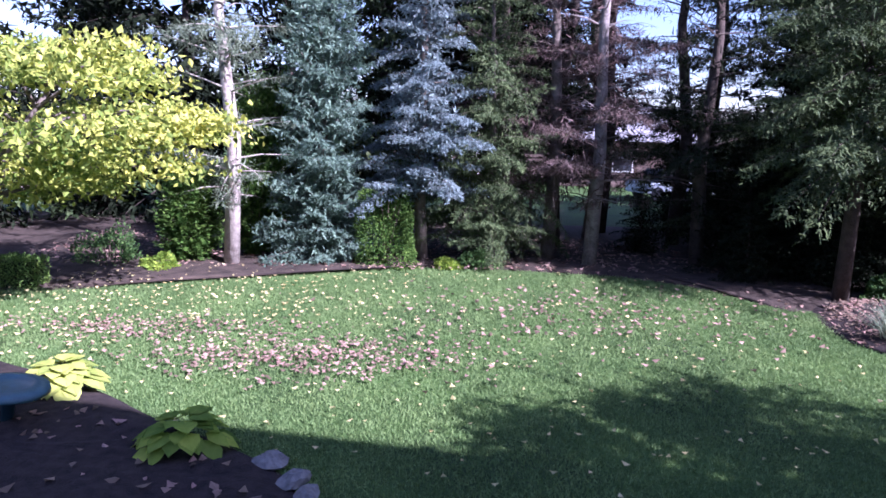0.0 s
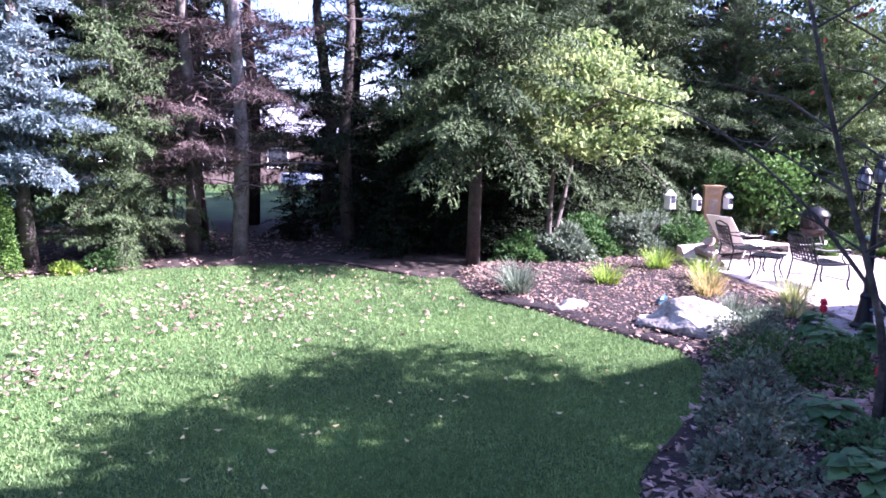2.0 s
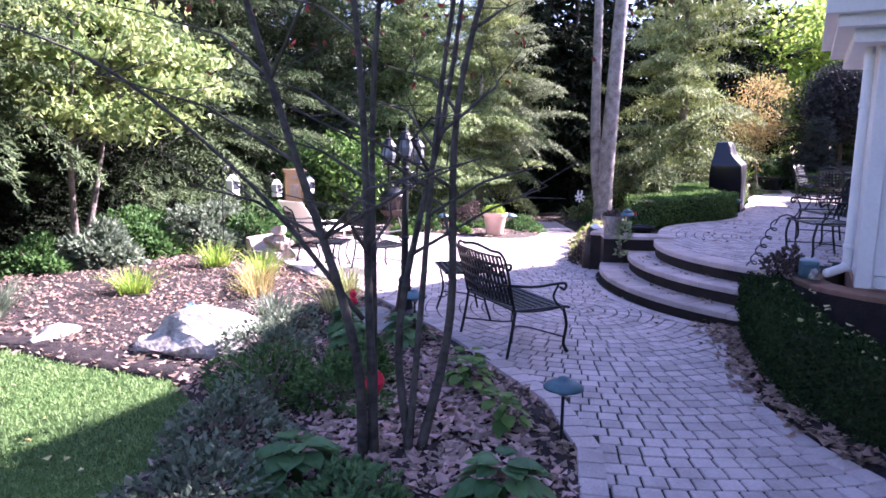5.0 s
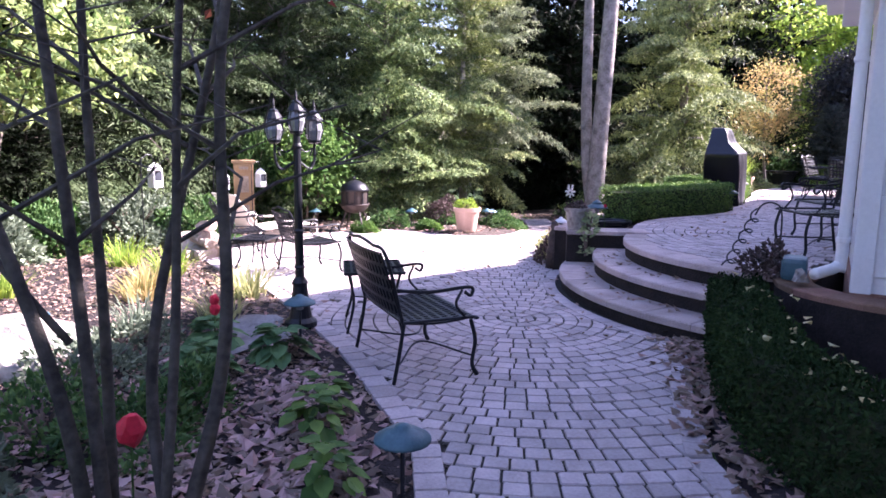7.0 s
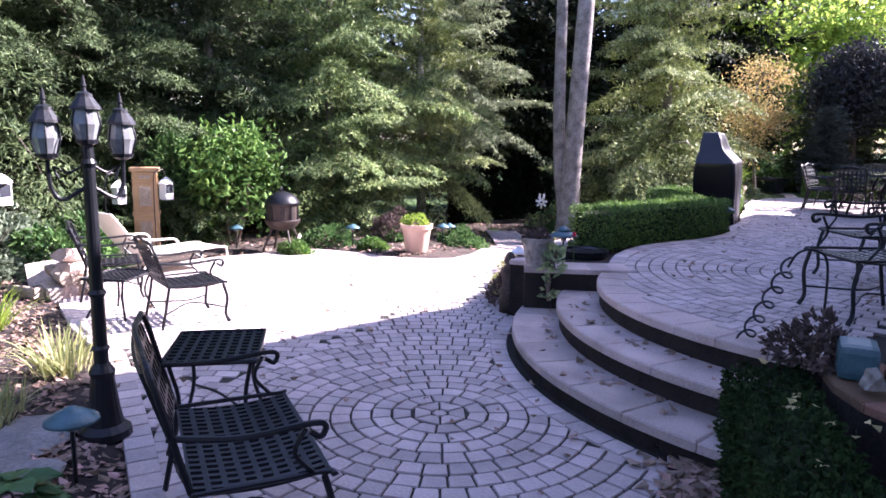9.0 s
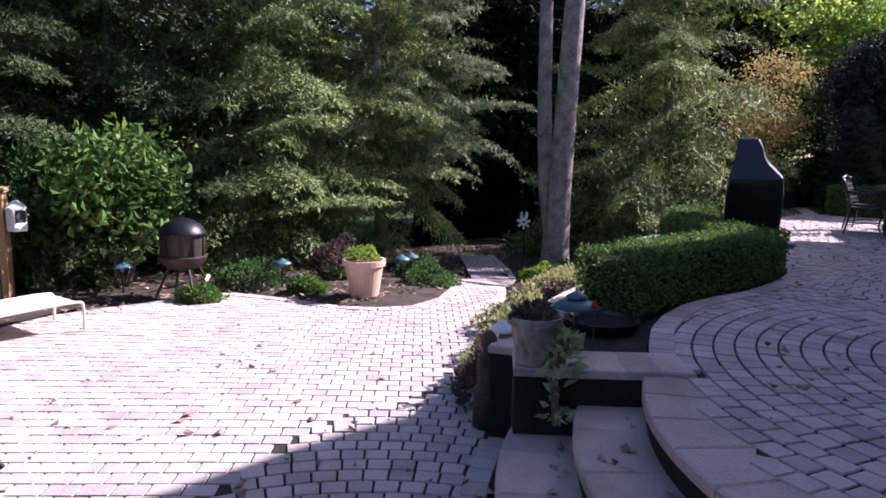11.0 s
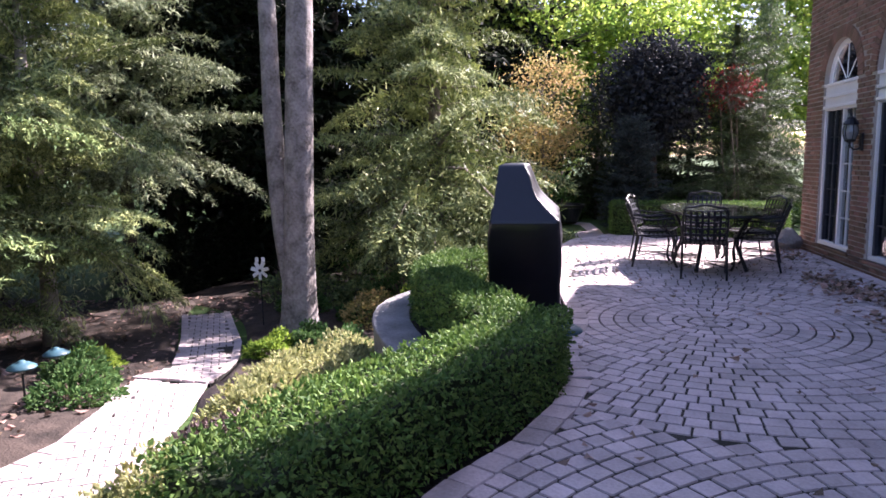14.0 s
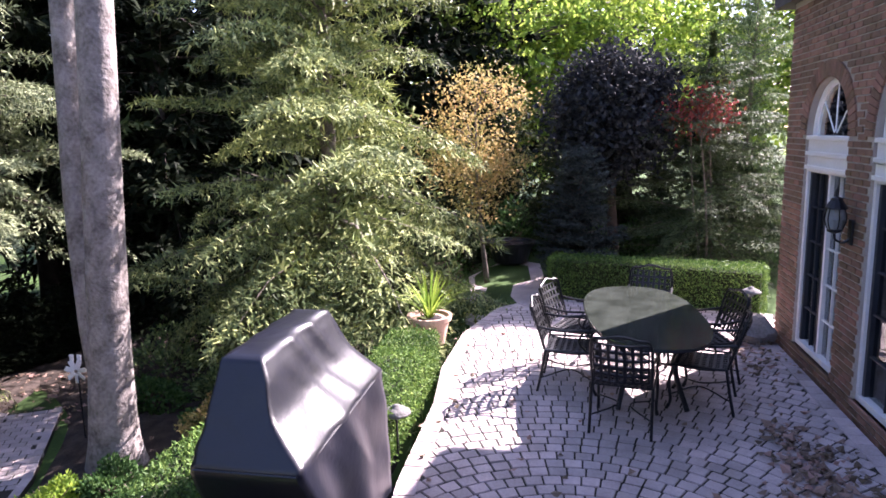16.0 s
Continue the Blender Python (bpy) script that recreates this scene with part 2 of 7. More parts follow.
M_ROOF = material("dark_shingle", (0.10, 0.09, 0.085), 0.9, (0.05, 0.045, 0.04), 2, 30, 0.5)
M_TEAL = material("verdigris_lamp_metal", (0.05, 0.13, 0.16), 0.45, (0.03, 0.08, 0.10), 8, 60, 0.1, spec=0.5)
M_WOOD = material("tan_cabinet_wood", (0.44, 0.29, 0.16), 0.6, (0.33, 0.20, 0.10), 3, 40, 0.2)
M_SLING = material("cream_sling_fabric", (0.74, 0.70, 0.62), 0.8, (0.66, 0.61, 0.53), 5, 90, 0.1)
M_LOG = material("split_firewood", (0.46, 0.38, 0.31), 0.9, (0.2, 0.15, 0.11), 4, 30, 0.8)
M_RED = material("red_petals", (0.70, 0.03, 0.06), 0.5, (0.5, 0.02, 0.04), 8, 40, 0.0)
M_RUST = material("rusty_fire_pit", (0.05, 0.034, 0.028), 0.6, (0.02, 0.016, 0.014), 6, 40, 0.3)
M_BLACKPOT = material("black_glazed_pot", (0.012, 0.013, 0.016), 0.3, (0.02, 0.02, 0.022), 4, 40, 0.05, spec=0.5)
M_DARKDOOR = material("dark_screen_frame", (0.03, 0.035, 0.045), 0.5, (0.02, 0.022, 0.03), 4, 40, 0.05)


# ---- foliage builders ----
def leaves(P, D, N, L, W, fold=0.25):
    """Diamond-shaped leaves: base, two sides, tip; folded along the middle."""
    P, D, N = np.asarray(P, float), np.asarray(D, float), np.asarray(N, float)
    D = D / np.maximum(np.linalg.norm(D, axis=1, keepdims=True), 1e-6)
    S = np.cross(D, N)
    S = S / np.maximum(np.linalg.norm(S, axis=1, keepdims=True), 1e-6)
    U = np.cross(S, D)
    L, W = np.broadcast_to(L, len(P))[:, None], np.broadcast_to(W, len(P))[:, None]
    mid = P + D * L * 0.45 - U * W * fold
    v = np.stack([P, mid + S * W / 2, P + D * L, mid - S * W / 2], 1).reshape(-1, 3)
    q = np.arange(len(v)).reshape(-1, 4)
    return v, q


def needles(P, D, N, L, W):
    """Slim three-cornered sprigs: a base edge and a tip."""
    D = D / np.maximum(np.linalg.norm(D, axis=1, keepdims=True), 1e-6)
    S = np.cross(D, N)
    S = S / np.maximum(np.linalg.norm(S, axis=1, keepdims=True), 1e-6)
    L, W = L[:, None], W[:, None]
    v = np.stack([P - S * W / 2, P + S * W / 2, P + D * L], 1).reshape(-1, 3)
    return v, np.arange(len(v)).reshape(-1, 3)


def conifer_mesh(seed, h, r, clear=0.1, count=9000, spray=0.11, width=0.035, droop=0.35, top=0.9, boughs=130, ragged=0.3, power=0.75, frond=0.34, rise=0.15, patchy=0.0):
    """Trunk with limbs, and a crown of flat fronds set along drooping boughs."""
    g = np.random.default_rng(seed)
    bm = bmesh.new()
    tr = 0.012 * h + 0.05
    lean = g.normal(0, 0.01 * h, (5, 2))
    lean[0] = 0
    tube(bm, [(lean[k][0], lean[k][1], h * k / 4 * 0.98) for k in range(5)], [tr, tr * 0.82, tr * 0.6, tr * 0.35, 0.01], 9)
    limbs = bmesh.new()
    f = np.sort(g.uniform(0, 1, boughs) ** 1.15)
    zb = h * (clear + (0.985 - clear) * f)
    az = np.arange(boughs) * 2.39996 + g.normal(0, 0.35, boughs)
    reach = r * (1 - f) ** power * np.clip(f / 0.12 + 0.55, 0, 1) * (1 + ragged * g.uniform(-1.3, 0.7, boughs)) + 0.08
    reach *= 1 + 0.16 * np.sin(az * 2 + seed) * np.sin(f * 9 + seed)
    sag = droop * (0.25 + 1.6 * g.random(boughs)) * (1 - 0.55 * f)
    up = rise + 0.5 * f + g.normal(0, 0.13, boughs)
    weight = reach ** 1.6 + 0.05
    if patchy:
        weight *= np.where(g.random(boughs) < patchy, 0.08, 1.0)
    b = g.choice(boughs, count, p=weight / weight.sum())
    # each sprig sits on a side frond of its bough
    fronds = np.maximum(4, (reach[b] / 0.13).astype(int))
    k = (g.random(count) ** 0.8 * fronds).astype(int)
    t = (k + 0.5) / fronds
    side = np.where(g.random(count) < 0.5, 1.0, -1.0)
    u = g.random(count) ** 0.85
    shape = frond * reach[b] * (1.05 - 0.85 * t) * (0.55 + 0.45 * np.minimum(1, t * 5)) + 0.10
    length = shape * (0.75 + 0.5 * np.modf(np.abs(np.sin(k * 12.9898 + b * 78.233 + side)) * 437.5)[0])
    ca, sa = np.cos(az[b]), np.sin(az[b])
    out, lat = np.stack([ca, sa, 0 * ca], 1), np.stack([-sa, ca, 0 * ca], 1)
    zl = up[b] * t - sag[b] * t * t * 1.6
    slope = up[b] - 3.2 * sag[b] * t
    base = out * (reach[b] * t)[:, None]
    base[:, 2] = zb[b] + reach[b] * zl
    fd = out * 0.75 + lat * (side * 0.8)[:, None]
    fd[:, 2] = slope * 0.7 - 0.12
    P = base + fd * (length * u)[:, None]
    P[:, 2] -= 0.35 * sag[b] / max(droop, 0.05) * length * u * u
    P += g.normal(0, 0.022, P.shape)
    D = fd + g.normal(0, 0.8, P.shape) + np.array([0, 0, -0.12])
    N = np.array([0, 0, 1.0]) + out * 0.3 + g.normal(0, 0.4, P.shape)
    S = spray * g.uniform(0.55, 1.35, count)
    # close inner growth
    m = count // 8
    bi = b[:m]
    ti = g.uniform(0.05, 0.62, m)
    pi = np.stack([ca[:m] * reach[bi] * ti, sa[:m] * reach[bi] * ti, zb[bi] + reach[bi] * (up[bi] * ti - sag[bi] * ti * ti * 1.6)], 1) + g.normal(0, 0.12, (m, 3))
    P, D = np.concatenate([P, pi]), np.concatenate([D, g.normal(0, 1, (m, 3))])
    N, S = np.concatenate([N, g.normal(0, 1, (m, 3))]), np.concatenate([S, np.full(m, spray * 1.8)])
    for q in range(boughs):
        if reach[q] > max(0.3, 0.26 * r):
            pts = [(math.cos(az[q]) * reach[q] * w, math.sin(az[q]) * reach[q] * w, zb[q] + reach[q] * (up[q] * w - sag[q] * w * w * 1.6)) for w in (0, 0.35, 0.7, 0.95)]
            tube(limbs, pts, [0.01 + 0.011 * reach[q], 0.008 + 0.006 * reach[q], 0.006, 0.003], 3, False)
    n = int(count * 0.02)
    zz = g.uniform(top, 1.0, n) * h
    a = g.uniform(0, 6.28, n)
    P = np.concatenate([P, np.stack([np.cos(a) * 0.05, np.sin(a) * 0.05, zz], 1)])
    D = np.concatenate([D, np.stack([np.cos(a), np.sin(a), 0.6 + 0 * a], 1)])
    N = np.concatenate([N, np.tile([0, 0, 1.0], (n, 1))])
    S = np.concatenate([S, np.full(n, spray)])
    v, q = needles(P, D, N, S, S * width / spray)
    return bm, mesh_np("crown", v, q), limbs


def broadleaf(name, x, y, h, crown, bark, leaf, label, seed, count=9000, size=0.16, stems=1, trunk_r=0.09, first=0.3, clump=0.38, z=None, droop=0.3, category="tree", spread=0.5, nclump=None, flat=0.7):
    """crown: (dx, dy, z of its middle, rx, ry, rz)."""
    g = np.random.default_rng(seed)
    cx, cy, cz, rx, ry, rz = crown
    bm, twigs = bmesh.new(), bmesh.new()
    ends = []
    nb = nclump or 70
    for k in range(nb):
        u = g.normal(size=3)
        u /= np.linalg.norm(u)
        rad = g.uniform(0.35, 1.0) ** 0.6
        e = np.array([cx, cy, cz]) + u * rad * np.array([rx, ry, rz])
        ends.append(e)
    ends = np.array(ends)
    bases = []
    for s in range(stems):
        a = 6.28 * s / max(1, stems) + g.uniform(0, 1)
        foot = Vector((math.cos(a) * 0.1 * (stems > 1), math.sin(a) * 0.1 * (stems > 1), 0))
        tip = Vector((cx + (math.cos(a) * rx * spread if stems > 1 else 0), cy + (math.sin(a) * ry * spread if stems > 1 else 0), cz + rz * 0.35))
        midp = foot.lerp(tip, 0.45) + Vector((g.normal(0, 0.08), g.normal(0, 0.08), 0.1))
        line = bent([foot, midp, tip], 6)
        rr = np.linspace(trunk_r, trunk_r * 0.25, len(line))
        tube(bm, line, list(rr), 8)
        bases += [line[k] for k in range(int(len(line) * first), len(line))]
    for e in ends:
        b = min(bases, key=lambda q: (q - Vector(e)).length + abs(q.z - (e[2] - 0.5)) * 0.8)
        m = b.lerp(Vector(e), 0.5) + Vector((g.normal(0, 0.08), g.normal(0, 0.08), 0.12))
        tube(twigs, [b, m, Vector(e)], [trunk_r * 0.28, trunk_r * 0.17, trunk_r * 0.07], 5, False)
    n = count // nb
    P = (ends[:, None] + g.normal(0, clump, (nb, n, 3)) * np.array([1, 1, flat])).reshape(-1, 3)
    D = g.normal(size=(len(P), 3)) + np.array([0, 0, -droop])
    N = np.array([0, 0, 1.0]) + g.normal(0, 0.45, (len(P), 3))
    s = size * g.uniform(0.6, 1.3, len(P))
    v, q = leaves(P, D, N, s, s * 0.62)
    t = empty(name, x, y, ground_z(x, y) - 0.04 if z is None else z, 0, label, category)
    part("trunk", bm, bark, t, smooth=True)
    part("bough_wood", twigs, bark, t, smooth=True)["kind"] = "stuff"
    link("crown", mesh_np("crown", v, q), leaf, t)
    return t


def bush(name, x, y, rx, ry, h, leaf, label, seed, count=3000, size=0.09, z=None, category="shrub", lump=0.12, twig=True, aspect=0.6):
    """A rounded shrub of leaves on its shell and within, on a few stems."""
    g = np.random.default_rng(seed)
    u = g.normal(size=(count, 3))
    u /= np.linalg.norm(u, axis=1, keepdims=True)
    u[:, 2] = np.abs(u[:, 2]) * 1.0 - 0.12
    rad = g.uniform(0.55, 1.0, count) ** 0.5
    wob = 1 + lump * (np.sin(u[:, 0] * 5 + seed) + np.sin(u[:, 1] * 6 + 2 * seed) + np.sin(u[:, 2] * 7 + u[:, 0] * 3))
    P = u * (rad * wob)[:, None] * np.array([rx, ry, h])
    P[:, 2] = np.maximum(P[:, 2], 0.01)
    D = u + g.normal(0, 0.6, u.shape)
    N = u + g.normal(0, 0.5, u.shape)
    s = size * g.uniform(0.6, 1.3, count)
    v, q = leaves(P, D, N, s, s * aspect)
    t = empty(name, x, y, ground_z(x, y) if z is None else z, 0, label, category)
    bm = bmesh.new()
    for k in range(9 if twig else 3):
        a = g.uniform(0, 6.28)
        e = (math.cos(a) * rx * 0.6, math.sin(a) * ry * 0.6, h * 0.7)
        tube(bm, [(0, 0, -0.03), (e[0] * 0.4, e[1] * 0.4, h * 0.35), e], [0.02, 0.014, 0.005], 5)
    part("framework", bm, M_TWIG, t)
    link("foliage", mesh_np("foliage", v, q), leaf, t)
    return t


# ---- ground ----
def axis(lo, hi, near0, near1, step):
    a = list(np.arange(near0, near1 + 1e-6, step))
    out, s = [near1], step
    while out[-1] < hi:
        s *= 1.35
        out.append(out[-1] + s)
    left, s = [near0], step
    while left[-1] > lo:
        s *= 1.35
        left.append(left[-1] - s)
    return np.array(left[:0:-1] + a + out[1:])


gx, gy = axis(-400, 400, -14, 44, 0.5), axis(-400, 400, -4, 34, 0.5)
gv = np.array([(x, y, ground_z(x, y) - 0.02) for y in gy for x in gx])
nx = len(gx)
gq = np.array([(j * nx + i, j * nx + i + 1, (j + 1) * nx + i + 1, (j + 1) * nx + i) for j in range(len(gy) - 1) for i in range(nx - 1)])
ground = tagged(link("ground", mesh_np("ground", gv, gq), M_LAWN), "mown green lawn and soil in late autumn", "lawn", kind="structure")


def bed(name, outline, mat, label, rise=0.08, z=None, centre=None):
    """A mounded planting bed."""
    o = rounded(outline, 4)
    cx, cy = centre or (sum(p[0] for p in o) / len(o), sum(p[1] for p in o) / len(o))
    bm = bmesh.new()
    rings = []
    g = np.random.default_rng(len(name) + int(abs(cx) * 7))
    for f, hgt in ((1.05, -0.06), (1.0, 0.05), (0.93, 0.6), (0.8, 0.85), (0.6, 1.0), (0.4, 1.0), (0.2, 1.0)):
        ring = []
        for px, py in o:
            qx, qy = cx + (px - cx) * f, cy + (py - cy) * f
            base = ground_z(qx, qy) if z is None else z
            ring.append(bm.verts.new((qx, qy, base + (hgt * rise if hgt > 0 else hgt) + (g.normal(0, 0.008) if 0.05 < f < 0.95 else 0))))
        rings.append(ring)
    for a, b in zip(rings, rings[1:]):
        for k in range(len(o)):
            bm.faces.new((a[k], a[(k + 1) % len(o)], b[(k + 1) % len(o)], b[k]))
    bm.faces.new(rings[-1])
    ob = part(name, bm, mat, smooth=True)
    return tagged(ob, label, "garden bed", kind="structure")


# ---- terrace, steps and lower patio: plan ----
C1, C2, C3, CS = (10.67, 7.17), (14.9, 3.95), (20.3, 4.45), (14.0, 4.15)
T = 0.66
BR = 1.66
TERRACE_EDGE = [(14.1, 6.82), (14.63, 6.91), (15.0, 6.95), (15.48, 6.93), (16.03, 6.82), (16.5, 6.62), (17.05, 6.3), (17.7, 6.06), (18.3, 5.93), (18.9, 6.03), (19.5, 5.96), (20.3, 5.88), (21.6, 6.0), (23.3, 6.02), (24.4, 6.14), (25.9, 6.1), (27.4, 5.75), (28.3, 4.95)]
TERRACE = [(CS[0] + 2.5 * math.cos(a), CS[1] + 2.5 * math.sin(a)) for a in np.linspace(radians(176), radians(92), 14)] + TERRACE_EDGE + [(27.6, 1.2), (26.3, 1.2), (26.3, BR + 0.03), (12.9, BR + 0.03), (12.9, 3.95)]
LOW_BACK = [(1.6, 3.0), (3.2, 4.7), (4.4, 5.15), (5.54, 5.47), (6.6, 5.83), (7.4, 6.38), (7.93, 7.05), (8.4, 7.6), (8.78, 8.1), (9.33, 8.93), (9.85, 9.75), (10.3, 10.5), (10.7, 11.6), (11.2, 12.6), (11.75, 13.6), (12.6, 14.4), (13.8, 14.2), (15.5, 13.85), (16.85, 13.4), (16.95, 12.4), (16.92, 11.5), (17.12, 10.95), (17.5, 10.55), (18.2, 10.45), (19.1, 10.7), (20.65, 11.35)]
LOW_FRONT = [(10.9, 5.36), (9.3, 5.06), (8.16, 4.74), (7.52, 4.33), (7.15, 3.95), (6.4, 3.1), (5.0, 2.2), (2.6, 1.8)]
LOWER = LOW_BACK + [(20.5, 10.35), (19.0, 9.75), (17.3, 9.3), (15.7, 8.85), (14.7, 8.45), (14.05, 8.0), (13.9, 7.0), (12.6, 6.7), (11.6, 6.1), (11.3, 5.5)] + LOW_FRONT
BORDER = [(2.4, 6.3), (3.1, 4.95), (4.4, 5.2), (5.54, 5.52), (6.55, 5.88), (7.35, 6.43), (7.88, 7.1), (8.35, 7.66), (8.73, 8.16), (9.28, 9.0), (9.8, 9.82), (10.25, 10.6), (10.65, 11.7), (11.15, 12.7), (11.7, 13.7), (12.6, 15.9), (9.5, 16.6), (7.0, 15.6), (6.1, 14.6), (5.6, 13.1), (5.85, 11.9), (5.95, 10.7), (6.1, 9.6), (5.8, 9.0), (5.0, 8.4), (4.1, 8.0), (3.1, 7.5)]
LAWN = [(-9.0, 13.0), (-7.9, 15.0), (-7.2, 16.4), (-6.1, 17.25), (-3.4, 17.8), (-1.1, 18.0), (1.3, 17.9), (3.66, 17.4), (4.9, 16.4), (5.7, 15.0)] + BORDER[18:] + [(2.6, 6.4), (1.0, 6.2), (-1.85, 6.2), (-1.85, 9.0), (-2.58, 9.7), (-3.43, 10.3), (-4.27, 11.0), (-5.74, 11.9)]


def patio_z(x, y):
    return ground_z(x, y)


def slab(name, outline, z_of, thick, mat, label, kind="structure", lift=0.0):
    bm = bmesh.new()
    top = [bm.verts.new((x, y, z_of(x, y) + lift)) for x, y in outline]
    low = [bm.verts.new((x, y, z_of(x, y) - thick)) for x, y in outline]
    f = bm.faces.new(top)
    n = len(outline)
    for k in range(n):
        bm.faces.new((top[k], low[k], low[(k + 1) % n], top[(k + 1) % n]))
    bmesh.ops.triangulate(bm, faces=[f])
    bmesh.ops.recalc_face_normals(bm, faces=bm.faces[:])
    return tagged(part(name, bm, mat), label, "paving", kind=kind)


lower = slab("pavement", LOWER, patio_z, 0.25, M_JOINT, "curving path and patio of tumbled grey pavers")
terrace = slab("terrace", TERRACE, lambda x, y: T - 0.018, 0.9, M_JOINT, "raised terrace of tumbled grey pavers in circles")


def step(name, centre, r0, r1, z0, z1, a0, a1, n, label):
    """A curved step: wedge-shaped tread stones over a riser coloured dark as their shadow."""
    s = empty(name, centre[0], centre[1], 0, 0, label, "step", "terrace steps", "structure")
    bm = bmesh.new()
    k = 40
    arc = [a0 + (a1 - a0) * i / k for i in range(k + 1)]
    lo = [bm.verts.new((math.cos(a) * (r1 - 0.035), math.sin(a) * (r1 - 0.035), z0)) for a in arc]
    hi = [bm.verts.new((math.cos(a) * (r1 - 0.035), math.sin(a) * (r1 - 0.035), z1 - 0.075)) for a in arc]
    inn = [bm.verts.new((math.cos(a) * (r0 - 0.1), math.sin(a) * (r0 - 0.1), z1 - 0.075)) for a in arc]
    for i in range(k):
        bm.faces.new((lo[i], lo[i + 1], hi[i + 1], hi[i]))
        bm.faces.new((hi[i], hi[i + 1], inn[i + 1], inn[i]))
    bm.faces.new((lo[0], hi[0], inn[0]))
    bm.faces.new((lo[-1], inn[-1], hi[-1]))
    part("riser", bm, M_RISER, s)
    for i in range(n):
        b0, b1 = a0 + (a1 - a0) * i / n + 0.004 / r1, a0 + (a1 - a0) * (i + 1) / n - 0.004 / r1
        bm = bmesh.new()
        ring = []
        for rr in (r0 - 0.06, r1):
            for j in range(5):
                a = b0 + (b1 - b0) * j / 4
                ring.append((math.cos(a) * rr, math.sin(a) * rr))
        outline = ring[:5] + ring[:4:-1]
        top = [bm.verts.new((x, y, z1)) for x, y in outline]
        low = [bm.verts.new((x, y, z1 - 0.073)) for x, y in outline]
        bm.faces.new(top)
        bm.faces.new(low[::-1])
        for j in range(len(outline)):
            bm.faces.new((top[j], low[j], low[(j + 1) % len(outline)], top[(j + 1) % len(outline)]))
        bmesh.ops.recalc_face_normals(bm, faces=bm.faces[:])
        bmesh.ops.bevel(bm, geom=[e for e in bm.edges if all(v in top for v in e.verts)], offset=0.012, segments=1, affect="EDGES")
        part("tread_stone", bm, M_STEP, s)


A0, A1 = radians(94), radians(170)
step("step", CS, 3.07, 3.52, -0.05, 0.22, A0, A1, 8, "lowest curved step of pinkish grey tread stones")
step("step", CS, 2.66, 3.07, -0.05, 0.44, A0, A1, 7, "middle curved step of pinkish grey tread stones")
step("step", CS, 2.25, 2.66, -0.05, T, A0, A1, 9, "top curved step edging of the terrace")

# ---- house ----


def arch_outline(x0, x1, z0, zs, n=14):
    r, c = (x1 - x0) / 2, (x0 + x1) / 2
    pts = [(x0, z0), (x1, z0), (x1, zs)]
    return pts + [(c + r * math.cos(math.pi * k / n), zs + r * math.sin(math.pi * k / n)) for k in range(1, n)] + [(x0, zs)]


WINDOWS = [(24.14, 25.46), (21.6, 23.54), (18.5, 19.82), (15.6, 16.92)]
SILL, DOOR_TOP, SPRING, EAVE = 0.86, 3.08, 3.52, 5.2


def brick_wall():
    """The garden wall of the house: mortar body with arched openings."""
    bm = bmesh.new()
    xs0, xs1 = 13.2, 26.2
    cols = []
    cur = xs0
    for x0, x1 in sorted(WINDOWS):
        box(bm, cur, BR - 0.35, -1.0, x0, BR, EAVE)
        cur = x1
        box(bm, x0, BR - 0.35, -1.0, x1, BR, SILL)
        o = arch_outline(x0, x1, SILL, SPRING)
        arch = o[2:]
        for side, yy in ((1, BR), (-1, BR - 0.35)):
            for (ax, az), (bx, bz) in zip(arch, arch[1:]):
                vs = [bm.verts.new((ax, yy, az)), bm.verts.new((bx, yy, bz)), bm.verts.new((bx, yy, EAVE)), bm.verts.new((ax, yy, EAVE))]
                bm.faces.new(vs[::side])
        for (ax, az), (bx, bz) in zip(arch, arch[1:]):
            bm.faces.new([bm.verts.new(p) for p in ((ax, BR, az), (ax, BR - 0.35, az), (bx, BR - 0.35, bz), (bx, BR, bz))])
    box(bm, cur, BR - 0.35, -1.0, xs1, BR, EAVE)
    box(bm, xs1 - 0.35, -8.0, -1.0, xs1, BR - 0.35, EAVE)
    bmesh.ops.recalc_face_normals(bm, faces=bm.faces[:])
    return part("wall_garden", bm, M_MORTAR)


wall = tagged(brick_wall(), "brown-red brick house wall with tall arched windows", "wall", kind="structure")


def gable(bm, profile, y0, y1):
    """A mass whose garden front has the given outline."""
    f = [bm.verts.new((x, y1, z)) for x, z in profile]
    r = [bm.verts.new((x, y0, z)) for x, z in profile]
    bm.faces.new(f), bm.faces.new(r[::-1])
    n = len(profile)
    for k in range(n):
        bm.faces.new((f[k], r[k], r[(k + 1) % n], f[(k + 1) % n]))
    bmesh.ops.recalc_face_normals(bm, faces=bm.faces[:])
    return bm


# Unseen roof: its outline is drawn to shade terrace, hedge and patio.
tagged(part("roof", gable(bmesh.new(), [(13.0, EAVE), (26.65, EAVE), (26.65, EAVE + 0.15), (25.2, EAVE + 0.5), (23.6, 6.4), (22.6, 6.85), (21.2, 8.45), (20.2, 9.2), (18.5, 10.2), (17.2, 9.75), (16.0, 9.25), (14.5, 9.0), (13.0, 8.9)], -8.0, BR + 0.14), M_ROOF), "dark shingle roof over the brick wing, unseen and outlined to cast its shade", "roof", kind="structure")


